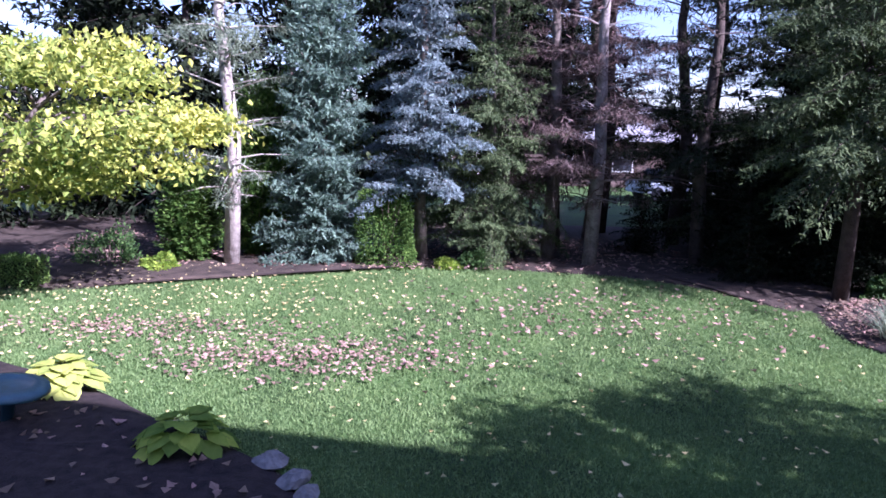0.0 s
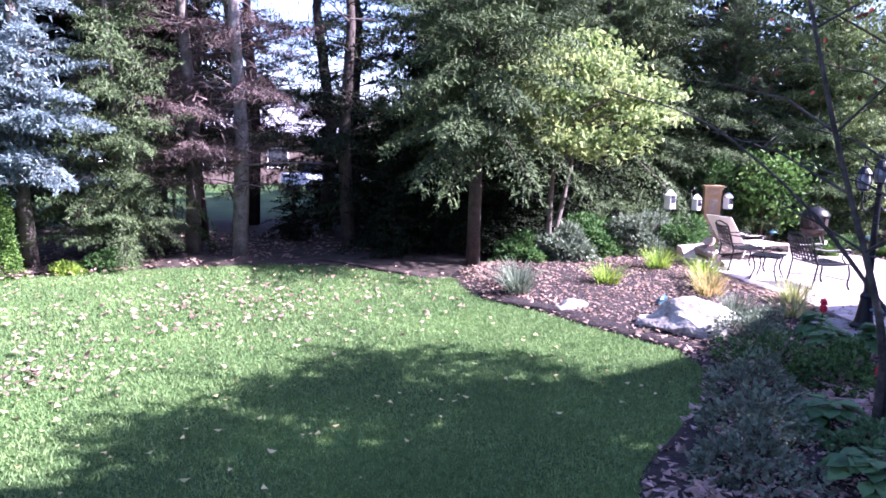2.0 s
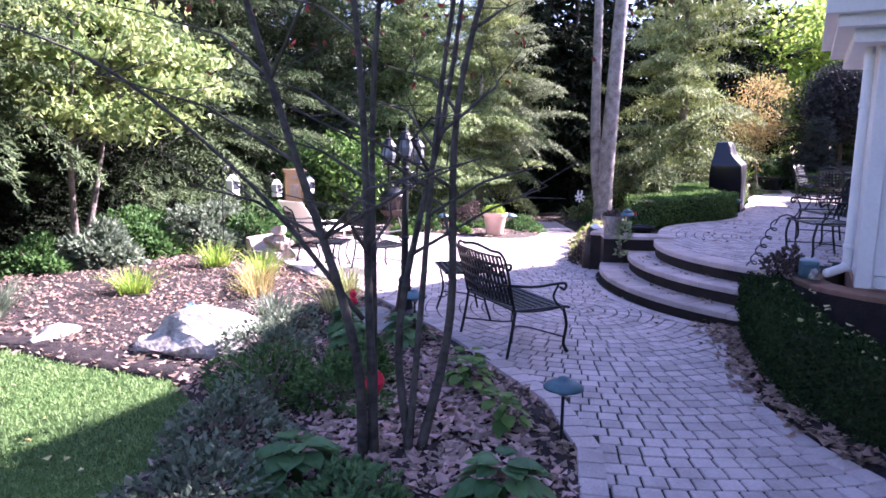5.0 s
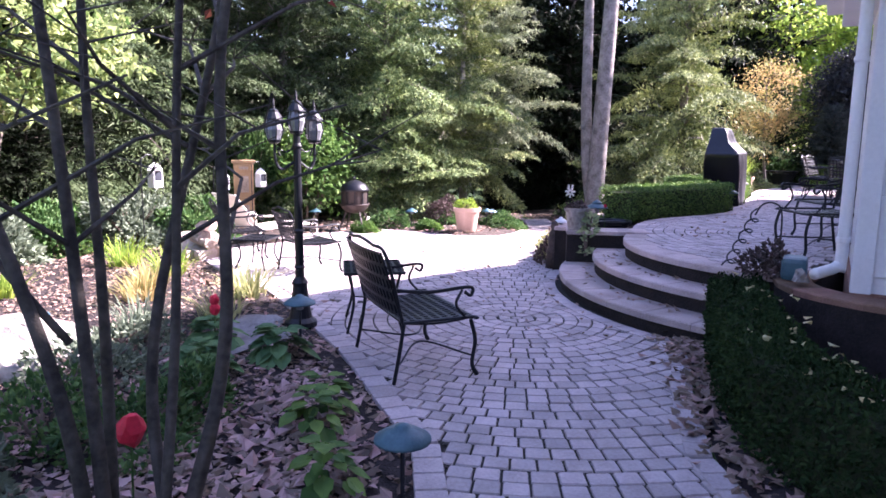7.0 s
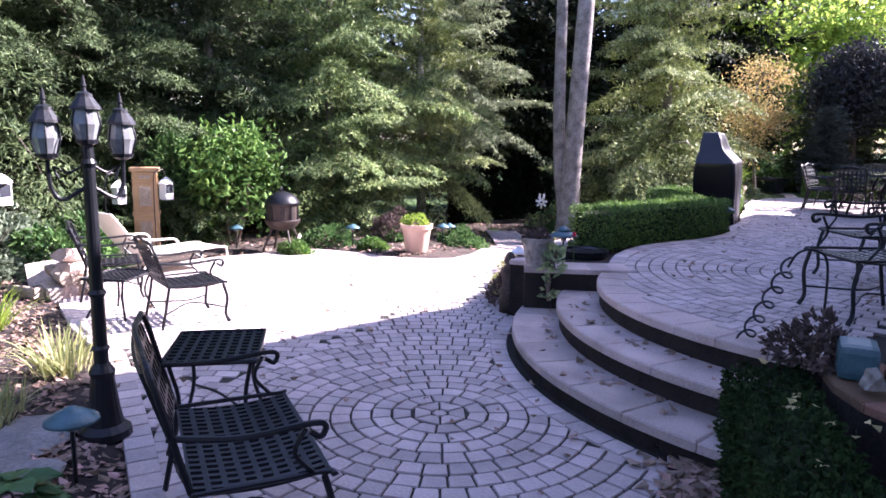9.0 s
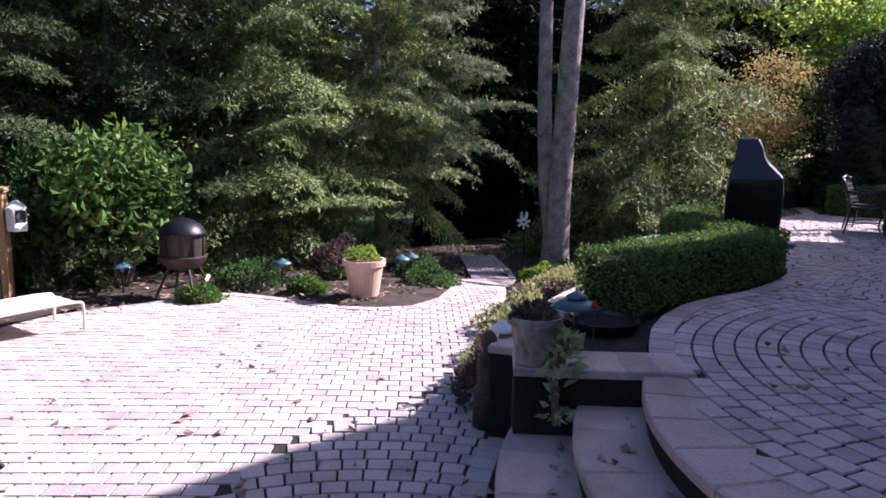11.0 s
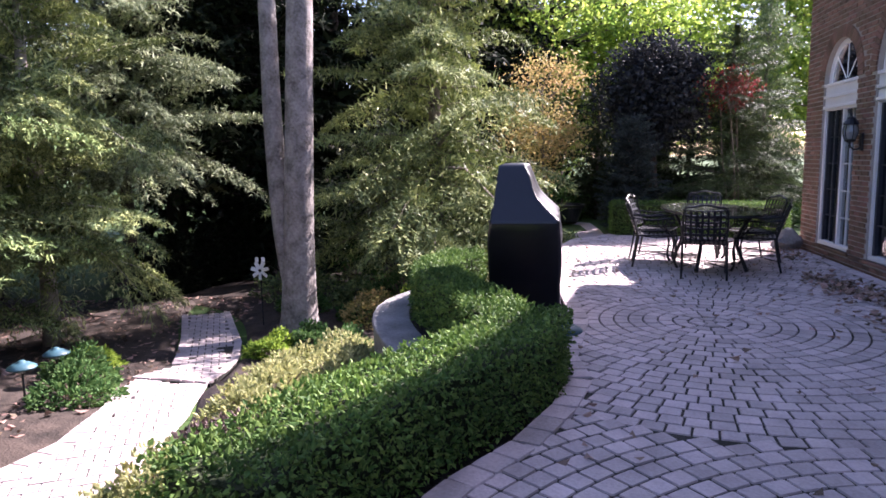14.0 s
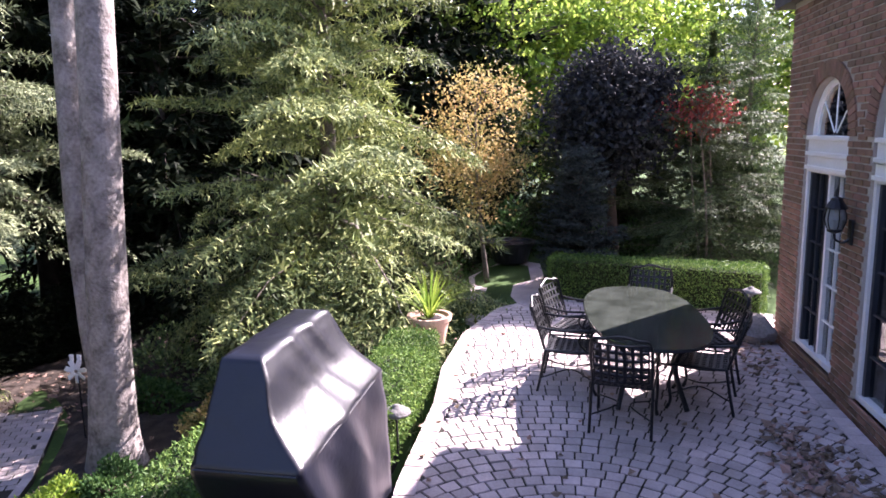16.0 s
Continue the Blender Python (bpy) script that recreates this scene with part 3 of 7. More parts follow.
def tall_wing():
    """The white part of the house beside the path; its unseen gable is shaped for shade."""
    h = empty("house_wing", 0, 0, 0, 0, "white panelled house wing with a moulded cornice, its unseen gable outlined to shade the lawn", "house", kind="structure")
    # Upper gable is unseen; its outline is drawn to cast the lawn's shade.
    part("wall", gable(bmesh.new(), [(-2.0, -0.3), (10.75, -0.3), (10.75, 8.7), (9.2, 9.2), (6.8, 10.2), (3.0, 12.0), (-2.0, 11.5)], -8.0, 1.6), M_WHITE, h)
    part("wall", box(bmesh.new(), 10.68, -2.0, 0.3, 12.9, 4.0, 5.2), M_WHITE, h)
    part("plinth", boxed(10.62, 2.2, -0.2, 12.93, 4.04, 0.70), M_BRICK, h)
    # Unseen roof, kept low so its shadow stops short of the boulder.
    part("roof", gable(bmesh.new(), [(10.35, 5.2), (13.2, 5.2), (11.7, 5.95)], -2.2, 4.35), M_ROOF, h)
    return h


wing = tall_wing()


# ---- hedges ----
def hedge(name, line, width, z0, z1, label, seed, density=2600, size=0.034, leaf=None, inner=True):
    """A clipped hedge along a line: twiggy core with small leaves over its faces."""
    g = np.random.default_rng(seed)
    h = tagged(empty(name, 0, 0, 0), label, "hedge")
    pts = [Vector((*p, 0)) for p in line]
    P, N = [], []
    bm = bmesh.new()
    left, right = [], []
    for i, p in enumerate(pts):
        d = (pts[min(i + 1, len(pts) - 1)] - pts[max(i - 1, 0)]).normalized()
        s = Vector((-d.y, d.x, 0)) * width / 2
        left.append(p + s), right.append(p - s)
    ring = [left[k] for k in range(len(pts))] + [right[k] for k in range(len(pts) - 1, -1, -1)]
    if inner:
        c = sum(ring, Vector()) / len(ring)
        inn = []
        for i, p in enumerate(pts):
            d = (pts[min(i + 1, len(pts) - 1)] - pts[max(i - 1, 0)]).normalized()
            s = Vector((-d.y, d.x, 0)) * (width / 2 - 0.06)
            e = d * (0.06 if i == 0 else -0.06 if i == len(pts) - 1 else 0)
            inn.append((p + s + e, p - s + e))
        for (a, b), (c2, d2) in zip(inn, inn[1:]):
            v = [bm.verts.new((q.x, q.y, zz)) for zz in (z0, z1 - 0.06) for q in (a, b, d2, c2)]
            for f in ((4, 5, 6, 7), (0, 1, 5, 4), (2, 3, 7, 6), (1, 2, 6, 5), (3, 0, 4, 7)):
                bm.faces.new([v[k] for k in f])
        bmesh.ops.recalc_face_normals(bm, faces=bm.faces[:])
        part("core", bm, M_HEDGE_CORE, h)
    else:
        bm.free()
    for k in range(len(ring)):
        a, b = ring[k], ring[(k + 1) % len(ring)]
        L = (b - a).length
        n = int(L * (z1 - z0) * density)
        u, w = g.uniform(0, 1, n), g.uniform(0.02, 1, n)
        nrm = Vector((b - a).normalized()).cross(Vector((0, 0, -1)))
        P.append(np.stack([a.x + (b.x - a.x) * u, a.y + (b.y - a.y) * u, z0 + (z1 - z0) * w], 1) + g.normal(0, 0.018, (n, 3)))
        N.append(np.tile(np.array(nrm), (n, 1)))
    for i in range(len(pts) - 1):
        n = int((pts[i + 1] - pts[i]).length * width * density * 1.2)
        u, w = g.uniform(0, 1, n), g.uniform(0, 1, n)
        a = np.array(left[i])[None] * (1 - u[:, None]) + np.array(left[i + 1])[None] * u[:, None]
        b = np.array(right[i])[None] * (1 - u[:, None]) + np.array(right[i + 1])[None] * u[:, None]
        p = a * (1 - w[:, None]) + b * w[:, None]
        p[:, 2] = z1 + 0.012 * np.sin(p[:, 0] * 7) + g.normal(0, 0.018, n)
        P.append(p)
        N.append(np.tile([0, 0, 1.0], (n, 1)))
    P, N = np.concatenate(P), np.concatenate(N)
    D = N * 0.5 + g.normal(0, 0.7, P.shape)
    s = size * g.uniform(0.6, 1.5, len(P))
    v, q = leaves(P, D, N + g.normal(0, 0.6, N.shape), s, s * 0.62)
    link("foliage", mesh_np("foliage", v, q), leaf or F_BOX, h)
    return h


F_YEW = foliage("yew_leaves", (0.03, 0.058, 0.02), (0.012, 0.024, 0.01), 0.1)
M_HEDGE_CORE = material("hedge_inside", (0.035, 0.05, 0.018), 0.95, (0.012, 0.018, 0.008), 8, 60, 1.0)
hedge("hedge", [(15.36, 7.42), (16.1, 7.22), (16.75, 6.92), (17.35, 6.58), (18.0, 6.3), (18.5, 6.24)], 0.62, T, 1.2, "clipped dark green boxwood hedge along the terrace edge", 1)
hedge("hedge", [(18.62, 6.5), (19.05, 6.72), (19.55, 6.98), (20.1, 7.28), (20.7, 7.46), (21.3, 7.44), (21.9, 7.22)], 0.52, T, 1.18, "clipped boxwood hedge behind the covered grill", 2)
hedge("hedge", [(22.0, 6.5), (22.9, 6.5), (23.8, 6.5), (24.6, 6.52)], 0.6, T - 0.1, 1.1, "clipped sunlit box hedge beyond the grill", 6)
hedge("hedge", [(28.65, 4.85), (28.45, 3.9), (28.15, 2.7), (27.75, 1.4)], 0.6, T, 1.36, "low clipped hedge closing the terrace by the dining table", 3)
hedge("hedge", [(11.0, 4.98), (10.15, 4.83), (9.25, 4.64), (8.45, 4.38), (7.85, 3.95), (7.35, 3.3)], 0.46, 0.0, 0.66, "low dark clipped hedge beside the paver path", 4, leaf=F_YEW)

# ---- trees of the lawn's edge ----
def mesh_of(bm, name="trunk"):
    me = bpy.data.meshes.new(name)
    bm.normal_update()
    bm.to_mesh(me)
    bm.free()
    me.polygons.foreach_set("use_smooth", [True] * len(me.polygons))
    return me


def stock(seed, **k):
    bm, crown, limbs = conifer_mesh(seed, **k)
    return mesh_of(bm), crown, mesh_of(limbs, "boughs")


def plant(name, kind, x, y, bark, leaf, label, rz=0, s=1.0, sz=None, z=None, group=""):
    """A tree that shares its trunk and crown meshes with its kind."""
    t = empty(name, x, y, ground_z(x, y) - 0.05 if z is None else z, rz, label, "tree", group)
    t.scale = (s, s, sz or s)
    for part_name, me, m in (("trunk", kind[0], bark), ("crown", kind[1], leaf), ("bough_wood", kind[2], bark)):
        ob = new(part_name, me)
        ob.parent = t
        if not me.materials:
            me.materials.append(None)
        ob.material_slots[0].link = "OBJECT"
        ob.material_slots[0].material = m
        if part_name == "bough_wood":
            ob["kind"] = "stuff"
    return t


HEM = [stock(20 + k, h=10.0, r=2.7, clear=0.05, count=70000, spray=0.12, width=0.03, droop=0.26, boughs=200, power=0.6, ragged=0.45) for k in range(1)]
HERO = [stock(90 + k, h=10.0, r=(2.9, 2.7)[k], clear=(0.05, 0.17)[k], count=96000, spray=0.11, width=0.025, droop=(0.24, 0.2)[k], boughs=(170, 150)[k], power=0.62, ragged=0.55, frond=0.36) for k in range(2)]
FAR = [stock(26 + k, h=10.0, r=2.7, clear=0.02, count=9500, spray=0.22, width=0.10, droop=0.28, boughs=170, power=0.5, ragged=0.45) for k in range(2)]
HANG = [stock(97, h=10.0, r=2.3, clear=0.27, count=70000, spray=0.11, width=0.027, droop=0.2, boughs=190, power=0.5, ragged=0.5, frond=0.3)]
CONE = [stock(52, h=4.0, r=0.52, clear=0.0, count=3500, spray=0.2, width=0.1, droop=-0.5, boughs=100, power=0.4, ragged=0.15, frond=0.5)]
THIN = [stock(33, h=10.0, r=3.2, clear=0.0, count=5000, spray=0.42, width=0.17, droop=0.28, boughs=120, power=0.45)]
HIGH = [stock(36, h=11.0, r=2.8, clear=0.24, count=9500, spray=0.22, width=0.10, droop=0.3, boughs=110, power=0.5, ragged=0.4)]
SPRUCE = [stock(40, h=9.5, r=1.9, clear=0.17, count=42000, spray=0.09, width=0.035, droop=0.14, boughs=120, power=0.62, frond=0.24, rise=0.02, ragged=0.4)]
THUJA = [stock(50, h=4.0, r=0.52, clear=0.0, count=13000, spray=0.11, width=0.05, droop=-0.5, boughs=200, power=0.25, ragged=0.15, frond=0.5)]
PINE = [stock(60 + k, h=12.0, r=2.3, clear=0.14, count=13000, spray=0.15, width=0.022, droop=0.12, boughs=80, power=0.35, ragged=0.5, frond=0.28, patchy=0.5) for k in range(2)]
FULL = [stock(70, h=6.6, r=1.3, clear=0.0, count=46000, spray=0.12, width=0.045, droop=0.05, boughs=260, power=0.3, ragged=0.25, frond=0.42, rise=0.25)]

plant("pine", PINE[0], -4.5, 17.95, M_BARK_PALE, F_GREY, "tall pine with a pale bare trunk", 20, 0.87)
plant("thuja", THUJA[0], -5.45, 18.35, M_BARK, F_THUJA, "low clipped bright green arborvitae column", 0, 0.95, 0.5)
plant("thuja", THUJA[0], -4.25, 19.1, M_BARK, F_THUJA, "tall narrow arborvitae behind the pale trunk", 60, 0.8, 0.88)
plant("thuja", THUJA[0], -3.85, 19.3, M_BARK, F_THUJA, "tall narrow arborvitae behind the pale trunk", 140, 0.8, 0.92)
plant("cypress", FULL[0], -2.72, 18.6, M_BARK, F_TEAL, "dense blue-green conifer full to the ground", 0, 0.82, 0.87)
plant("spruce", SPRUCE[0], -0.52, 18.75, M_BARK, F_BLUE, "silver-blue spruce with bare lower trunk", 30, 0.87)
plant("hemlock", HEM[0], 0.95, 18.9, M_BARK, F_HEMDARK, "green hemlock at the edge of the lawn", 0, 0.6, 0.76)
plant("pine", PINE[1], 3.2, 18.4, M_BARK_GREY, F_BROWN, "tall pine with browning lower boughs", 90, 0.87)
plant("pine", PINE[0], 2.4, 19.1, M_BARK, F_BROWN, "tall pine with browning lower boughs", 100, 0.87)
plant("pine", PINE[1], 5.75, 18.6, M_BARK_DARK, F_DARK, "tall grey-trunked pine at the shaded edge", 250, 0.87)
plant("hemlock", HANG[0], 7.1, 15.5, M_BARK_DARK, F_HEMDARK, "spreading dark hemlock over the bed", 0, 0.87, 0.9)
bush("shrub", -1.3, 18.3, 0.68, 0.65, 2.05, F_THUJA, "rounded bright green shrub beside the spruce", 5, 12000, 0.055)
broadleaf("dogwood", 9.1, 15.5, 4.3, (0.25, -0.5, 3.45, 2.0, 1.8, 1.3), M_BARK, F_DOGWOOD, "spreading dogwood with pale green and cream leaves", 3, 9500, 0.14, 2, 0.07, clump=0.31, nclump=46, flat=0.32)
broadleaf("maple", -8.4, 14.2, 8, (2.0, 0.6, 2.85, 2.4, 2.2, 1.4), M_BARK, F_MAPLE, "maple with bright yellow-green autumn leaves", 4, 12000, 0.13, 1, 0.13, clump=0.36, nclump=42, flat=0.3)
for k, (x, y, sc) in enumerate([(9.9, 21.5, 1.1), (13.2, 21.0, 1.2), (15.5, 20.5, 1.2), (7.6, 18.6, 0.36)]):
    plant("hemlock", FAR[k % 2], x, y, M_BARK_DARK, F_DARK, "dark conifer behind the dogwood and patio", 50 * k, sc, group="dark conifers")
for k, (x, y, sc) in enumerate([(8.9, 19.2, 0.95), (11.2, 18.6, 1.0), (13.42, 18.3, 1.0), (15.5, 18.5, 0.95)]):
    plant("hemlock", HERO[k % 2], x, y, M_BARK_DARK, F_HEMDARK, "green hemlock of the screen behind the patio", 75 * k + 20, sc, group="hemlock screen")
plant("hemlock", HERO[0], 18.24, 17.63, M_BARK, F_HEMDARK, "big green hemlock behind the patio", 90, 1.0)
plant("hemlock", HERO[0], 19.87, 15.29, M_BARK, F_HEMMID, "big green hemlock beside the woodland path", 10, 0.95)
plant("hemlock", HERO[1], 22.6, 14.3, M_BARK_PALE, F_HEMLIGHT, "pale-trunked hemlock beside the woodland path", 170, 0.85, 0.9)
plant("hemlock", HERO[0], 27.7, 8.75, M_BARK, F_HEMLIGHT, "large hemlock below the terrace in sunlit needle colour", 130, 1.12, 1.18)
for k, (x, y, sc) in enumerate([(7.6, 24.5, 0.36), (9.6, 26.5, 0.4), (12.5, 27.0, 0.6)]):
    plant("hemlock", FAR[k % 2], x, y, M_BARK_DARK, F_DARK, "young dark conifer beyond the boundary", 70 * k, sc, group="dark conifers")
for k, (x, y) in enumerate([(4.3, 22.3), (1.5, 21.4), (9.2, 20.6)]):
    plant("pine", PINE[k % 2], x, y, M_BARK_DARK, F_BROWN if k < 2 else F_DARK, "tall dark pine with dead lower boughs", 80 * k + 30)

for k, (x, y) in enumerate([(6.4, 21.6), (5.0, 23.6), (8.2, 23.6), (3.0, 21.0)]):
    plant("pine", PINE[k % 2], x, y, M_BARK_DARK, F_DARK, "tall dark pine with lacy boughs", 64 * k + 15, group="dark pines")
# Added near-black fillers stand in for the shade beneath the trees.
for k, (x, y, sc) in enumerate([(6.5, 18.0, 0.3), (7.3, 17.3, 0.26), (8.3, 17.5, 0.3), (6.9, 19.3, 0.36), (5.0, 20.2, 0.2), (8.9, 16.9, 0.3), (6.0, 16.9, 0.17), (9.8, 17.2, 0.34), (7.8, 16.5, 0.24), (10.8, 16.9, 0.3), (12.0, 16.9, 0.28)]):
    plant("hemlock", FAR[k % 2], x, y, M_BARK_DARK, F_DARK, "near-black conifer filler standing in for shade under the boundary trees", 58 * k, sc * 1.2, sc, group="dark undergrowth")

F_GREYPINE = foliage("grey_green_needles", (0.32, 0.37, 0.21), (0.09, 0.12, 0.06), 0.12)
plant("hemlock", HANG[0], 26.3, 15.2, M_BARK_DARK, F_GREYPINE, "grey-green conifer with bare lower trunk in the wood", 250, 0.95, 1.0)

for k, (x, y, r) in enumerate([(26.6, 11.6, 0.9), (28.6, 11.0, 1.0), (25.4, 11.0, 0.5), (26.0, 10.0, 0.6), (24.9, 9.6, 0.45)]):
    bush("shrub", x, y, r, r, r * 1.1, F_SHRUB if k % 3 else F_HEMMID, "dark undergrowth shrub below the hemlock", 340 + k, 1800, 0.09)

# the great twin trunk
t = empty("tree", 23.6, 10.35, ground_z(23.6, 10.35) - 0.1, 0, "tall twin-trunked tree with grey bark beside the path", "tree")
part("trunk", tube(bmesh.new(), bent([(0, 0, -0.1), (0.0, 0.0, 0.5), (0.1, -0.02, 2.0), (0.32, -0.1, 5.3), (0.5, -0.2, 9), (0.7, -0.3, 14)], 3), list(np.interp(np.linspace(0, 5, 16), range(6), [0.46, 0.31, 0.25, 0.22, 0.19, 0.12])), 20), M_BARK_GREY, t, smooth=True)
part("trunk", tube(bmesh.new(), bent([(0.06, 0.12, 0.6), (0.25, 0.33, 1.9), (0.42, 0.49, 3.6), (0.64, 0.59, 5.3), (1.0, 0.75, 9), (1.5, 0.9, 14)], 3), list(np.interp(np.linspace(0, 5, 16), range(6), [0.12, 0.17, 0.16, 0.15, 0.13, 0.08])), 16), M_BARK_GREY, t, smooth=True)

# woods behind
wood = np.random.default_rng(11)
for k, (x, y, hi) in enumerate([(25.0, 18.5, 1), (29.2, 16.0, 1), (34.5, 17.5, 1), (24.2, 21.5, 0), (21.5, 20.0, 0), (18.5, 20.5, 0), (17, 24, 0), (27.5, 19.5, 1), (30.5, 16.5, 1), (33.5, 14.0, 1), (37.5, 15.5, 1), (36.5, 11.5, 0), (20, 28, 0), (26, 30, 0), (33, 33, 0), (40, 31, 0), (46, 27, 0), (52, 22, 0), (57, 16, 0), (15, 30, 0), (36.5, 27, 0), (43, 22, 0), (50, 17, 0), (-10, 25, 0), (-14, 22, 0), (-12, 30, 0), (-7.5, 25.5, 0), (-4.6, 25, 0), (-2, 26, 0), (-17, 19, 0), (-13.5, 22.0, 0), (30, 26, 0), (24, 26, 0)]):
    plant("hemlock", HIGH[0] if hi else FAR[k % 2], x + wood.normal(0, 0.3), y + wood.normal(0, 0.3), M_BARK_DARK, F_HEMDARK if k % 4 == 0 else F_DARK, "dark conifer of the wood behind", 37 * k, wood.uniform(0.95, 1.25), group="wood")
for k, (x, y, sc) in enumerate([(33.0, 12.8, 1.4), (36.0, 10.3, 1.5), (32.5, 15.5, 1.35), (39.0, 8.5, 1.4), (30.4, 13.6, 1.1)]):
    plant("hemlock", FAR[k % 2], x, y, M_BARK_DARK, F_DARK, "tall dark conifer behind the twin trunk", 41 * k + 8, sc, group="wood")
# Added dark fillers over the pale far lawn, standing in for shaded green.
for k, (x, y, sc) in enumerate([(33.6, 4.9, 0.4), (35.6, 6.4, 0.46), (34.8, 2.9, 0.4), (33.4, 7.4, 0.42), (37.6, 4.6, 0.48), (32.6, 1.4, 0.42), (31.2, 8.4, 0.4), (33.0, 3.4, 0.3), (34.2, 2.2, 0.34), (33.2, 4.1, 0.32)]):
    plant("hemlock", FAR[k % 2], x, y, M_BARK_DARK, F_HEMSHADE, "dark conifer filler standing in for shaded green beyond the terrace", 47 * k, sc, group="young conifers")
for k in range(18):
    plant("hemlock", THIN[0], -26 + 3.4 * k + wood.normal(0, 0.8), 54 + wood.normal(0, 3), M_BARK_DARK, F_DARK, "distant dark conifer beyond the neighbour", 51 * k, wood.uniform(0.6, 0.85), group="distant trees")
# Unseen ring of conifers, added to block low sky light behind the camera.
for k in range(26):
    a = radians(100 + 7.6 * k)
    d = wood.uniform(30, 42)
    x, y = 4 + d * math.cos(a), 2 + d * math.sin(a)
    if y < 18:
        plant("hemlock", THIN[0], x, y, M_BARK_DARK, F_DARK, "unseen dark conifer added behind the view to cut low sky light", 51 * k, wood.uniform(1.1, 1.5), group="garden boundary")
for k, (x, y) in enumerate([(3.2, 27.5), (1.6, 24.0), (14.0, 25.0), (-0.5, 27.0), (17.5, 22.0)]):
    plant("hemlock", HIGH[0], x, y, M_BARK_DARK, F_DARK, "tall dark conifer beyond the boundary", 63 * k, 1.15, group="wood")
for k in range(9):
    plant("thuja", CONE[0], 26.2 + 0.36 * k, 14.9 - 0.1 * k, M_BARK_DARK, F_DARK, "small dark conical arborvitae in a row", 40 * k, 0.55, 0.3 + 0.05 * (k % 3), group="row of young arborvitae")
broadleaf("maple", 30.2, 6.25, 9, (0, 0.2, 3.0, 0.9, 1.0, 1.6), M_BARK, F_ORANGE, "small tree with yellow and orange autumn leaves", 8, 5200, 0.085, 1, 0.06, clump=0.32, nclump=34)
broadleaf("beech", 31.2, 3.55, 9, (0, 0, 3.5, 1.2, 1.2, 1.25), M_BARK_DARK, F_PURPLE, "round dark-leaved purple beech", 9, 16000, 0.13, 1, 0.14, clump=0.28, nclump=130)
plant("weeping_cypress", FULL[0], 29.4, 4.35, M_BARK, F_WEEP, "dark weeping conifer beyond the hedge", 0, 0.55, 0.42)
plant("hemlock", HERO[0], 31.0, 1.75, M_BARK, F_HEMDARK, "broad hemlock beyond the end of the terrace", 10, 0.72, 0.5)
plant("hemlock", HEM[0], 32.6, 0.6, M_BARK, F_HEMLOCK, "tall light green conifer beyond the end of the terrace", 80, 0.5, 0.72)
broadleaf("bush", 30.3, 1.8, 4, (0, 0.3, 3.4, 0.42, 0.42, 0.3), M_BARK, F_RED, "shrub with red autumn leaves", 12, 1100, 0.09, 3, 0.03, clump=0.24)
bush("shrub", 30.6, 7.2, 0.9, 0.9, 1.2, F_BROWN, "bare twiggy shrub with a few pale leaves", 13, 260, 0.06)
bush("shrub", 30.6, 4.0, 0.8, 0.7, 0.7, F_SHRUB, "low dark shrub behind the end hedge", 14, 2500, 0.08)
bush("shrub", 29.0, 2.6, 0.8, 0.7, 0.6, F_BRIGHT, "low yellow-green shrub behind the end hedge", 15, 1800, 0.08)
for k, (x, y) in enumerate([(33.0, 3.6), (34.2, 6.0), (35.2, 2.4), (32.6, 0.6), (38.5, 3.0), (37.5, 7.2), (32.2, 7.8)]):
    bush("shrub", x, y, 1.2, 1.1, 1.2, F_SHRUB, "dark green shrub beyond the end of the terrace", 320 + k, 2200, 0.12)
for k, (x, y) in enumerate([(44, 3.5), (46, 8.0), (50, 0.5), (43, -2.5), (54, 6), (49, 12), (40, -5), (41.5, 6.6)]):
    broadleaf("maple", x, y, 14, (0, 0, 6.2, 3.6, 3.6, 4.6), M_BARK, F_SUNLEAF, "tall maple in sunlit yellow-green leaf", 30 + k, 9500, 0.27, 1, 0.2, clump=0.55, nclump=110)

# ---- beds ----
bed("garden_bed", [(-10.0, 12.2), (-7.0, 12.5), (-5.74, 11.88), (-4.27, 11.0), (-3.43, 10.3), (-2.58, 9.7), (-1.98, 9.1), (-1.85, 8.3), (-2.6, 7.2), (-5.0, 6.5), (-9.0, 7.0)], M_MULCH, "dark bark mulch bed with stones along its edge", 0.10)
bed("garden_bed", BORDER, M_MULCH, "mulched border strewn with dry leaves beside the path", 0.06, centre=(7.0, 8.6))
bed("woodland_floor", [(-30, 17.5), (-8.2, 15.6), (-7.2, 16.5), (-6.1, 17.25), (-3.4, 17.8), (-1.1, 18.0), (1.3, 17.9), (3.66, 17.35), (4.9, 16.3), (5.6, 14.9), (6.3, 15.0), (9.5, 16.4), (13.0, 15.8), (15.0, 24.0), (0, 25.5), (-30, 26)], M_LITTER, "brown leaf litter under the boundary trees", 0.05, centre=(3.5, 19.5))
bed("woodland_floor", [(11.8, 13.7), (12.6, 14.55), (13.8, 14.33), (15.55, 13.98), (17.0, 13.5), (17.1, 12.4), (17.06, 11.55), (17.25, 11.0), (17.6, 10.68), (18.2, 10.58), (19.05, 10.82), (20.6, 11.5), (22.3, 12.4), (24.5, 13.6), (26.0, 15.5), (27.0, 20.0), (24.0, 27.0), (14.6, 25.55), (12.8, 16.02)], M_LITTER, "leaf litter and soil below the hemlocks", 0.05, centre=(19.3, 14.8))
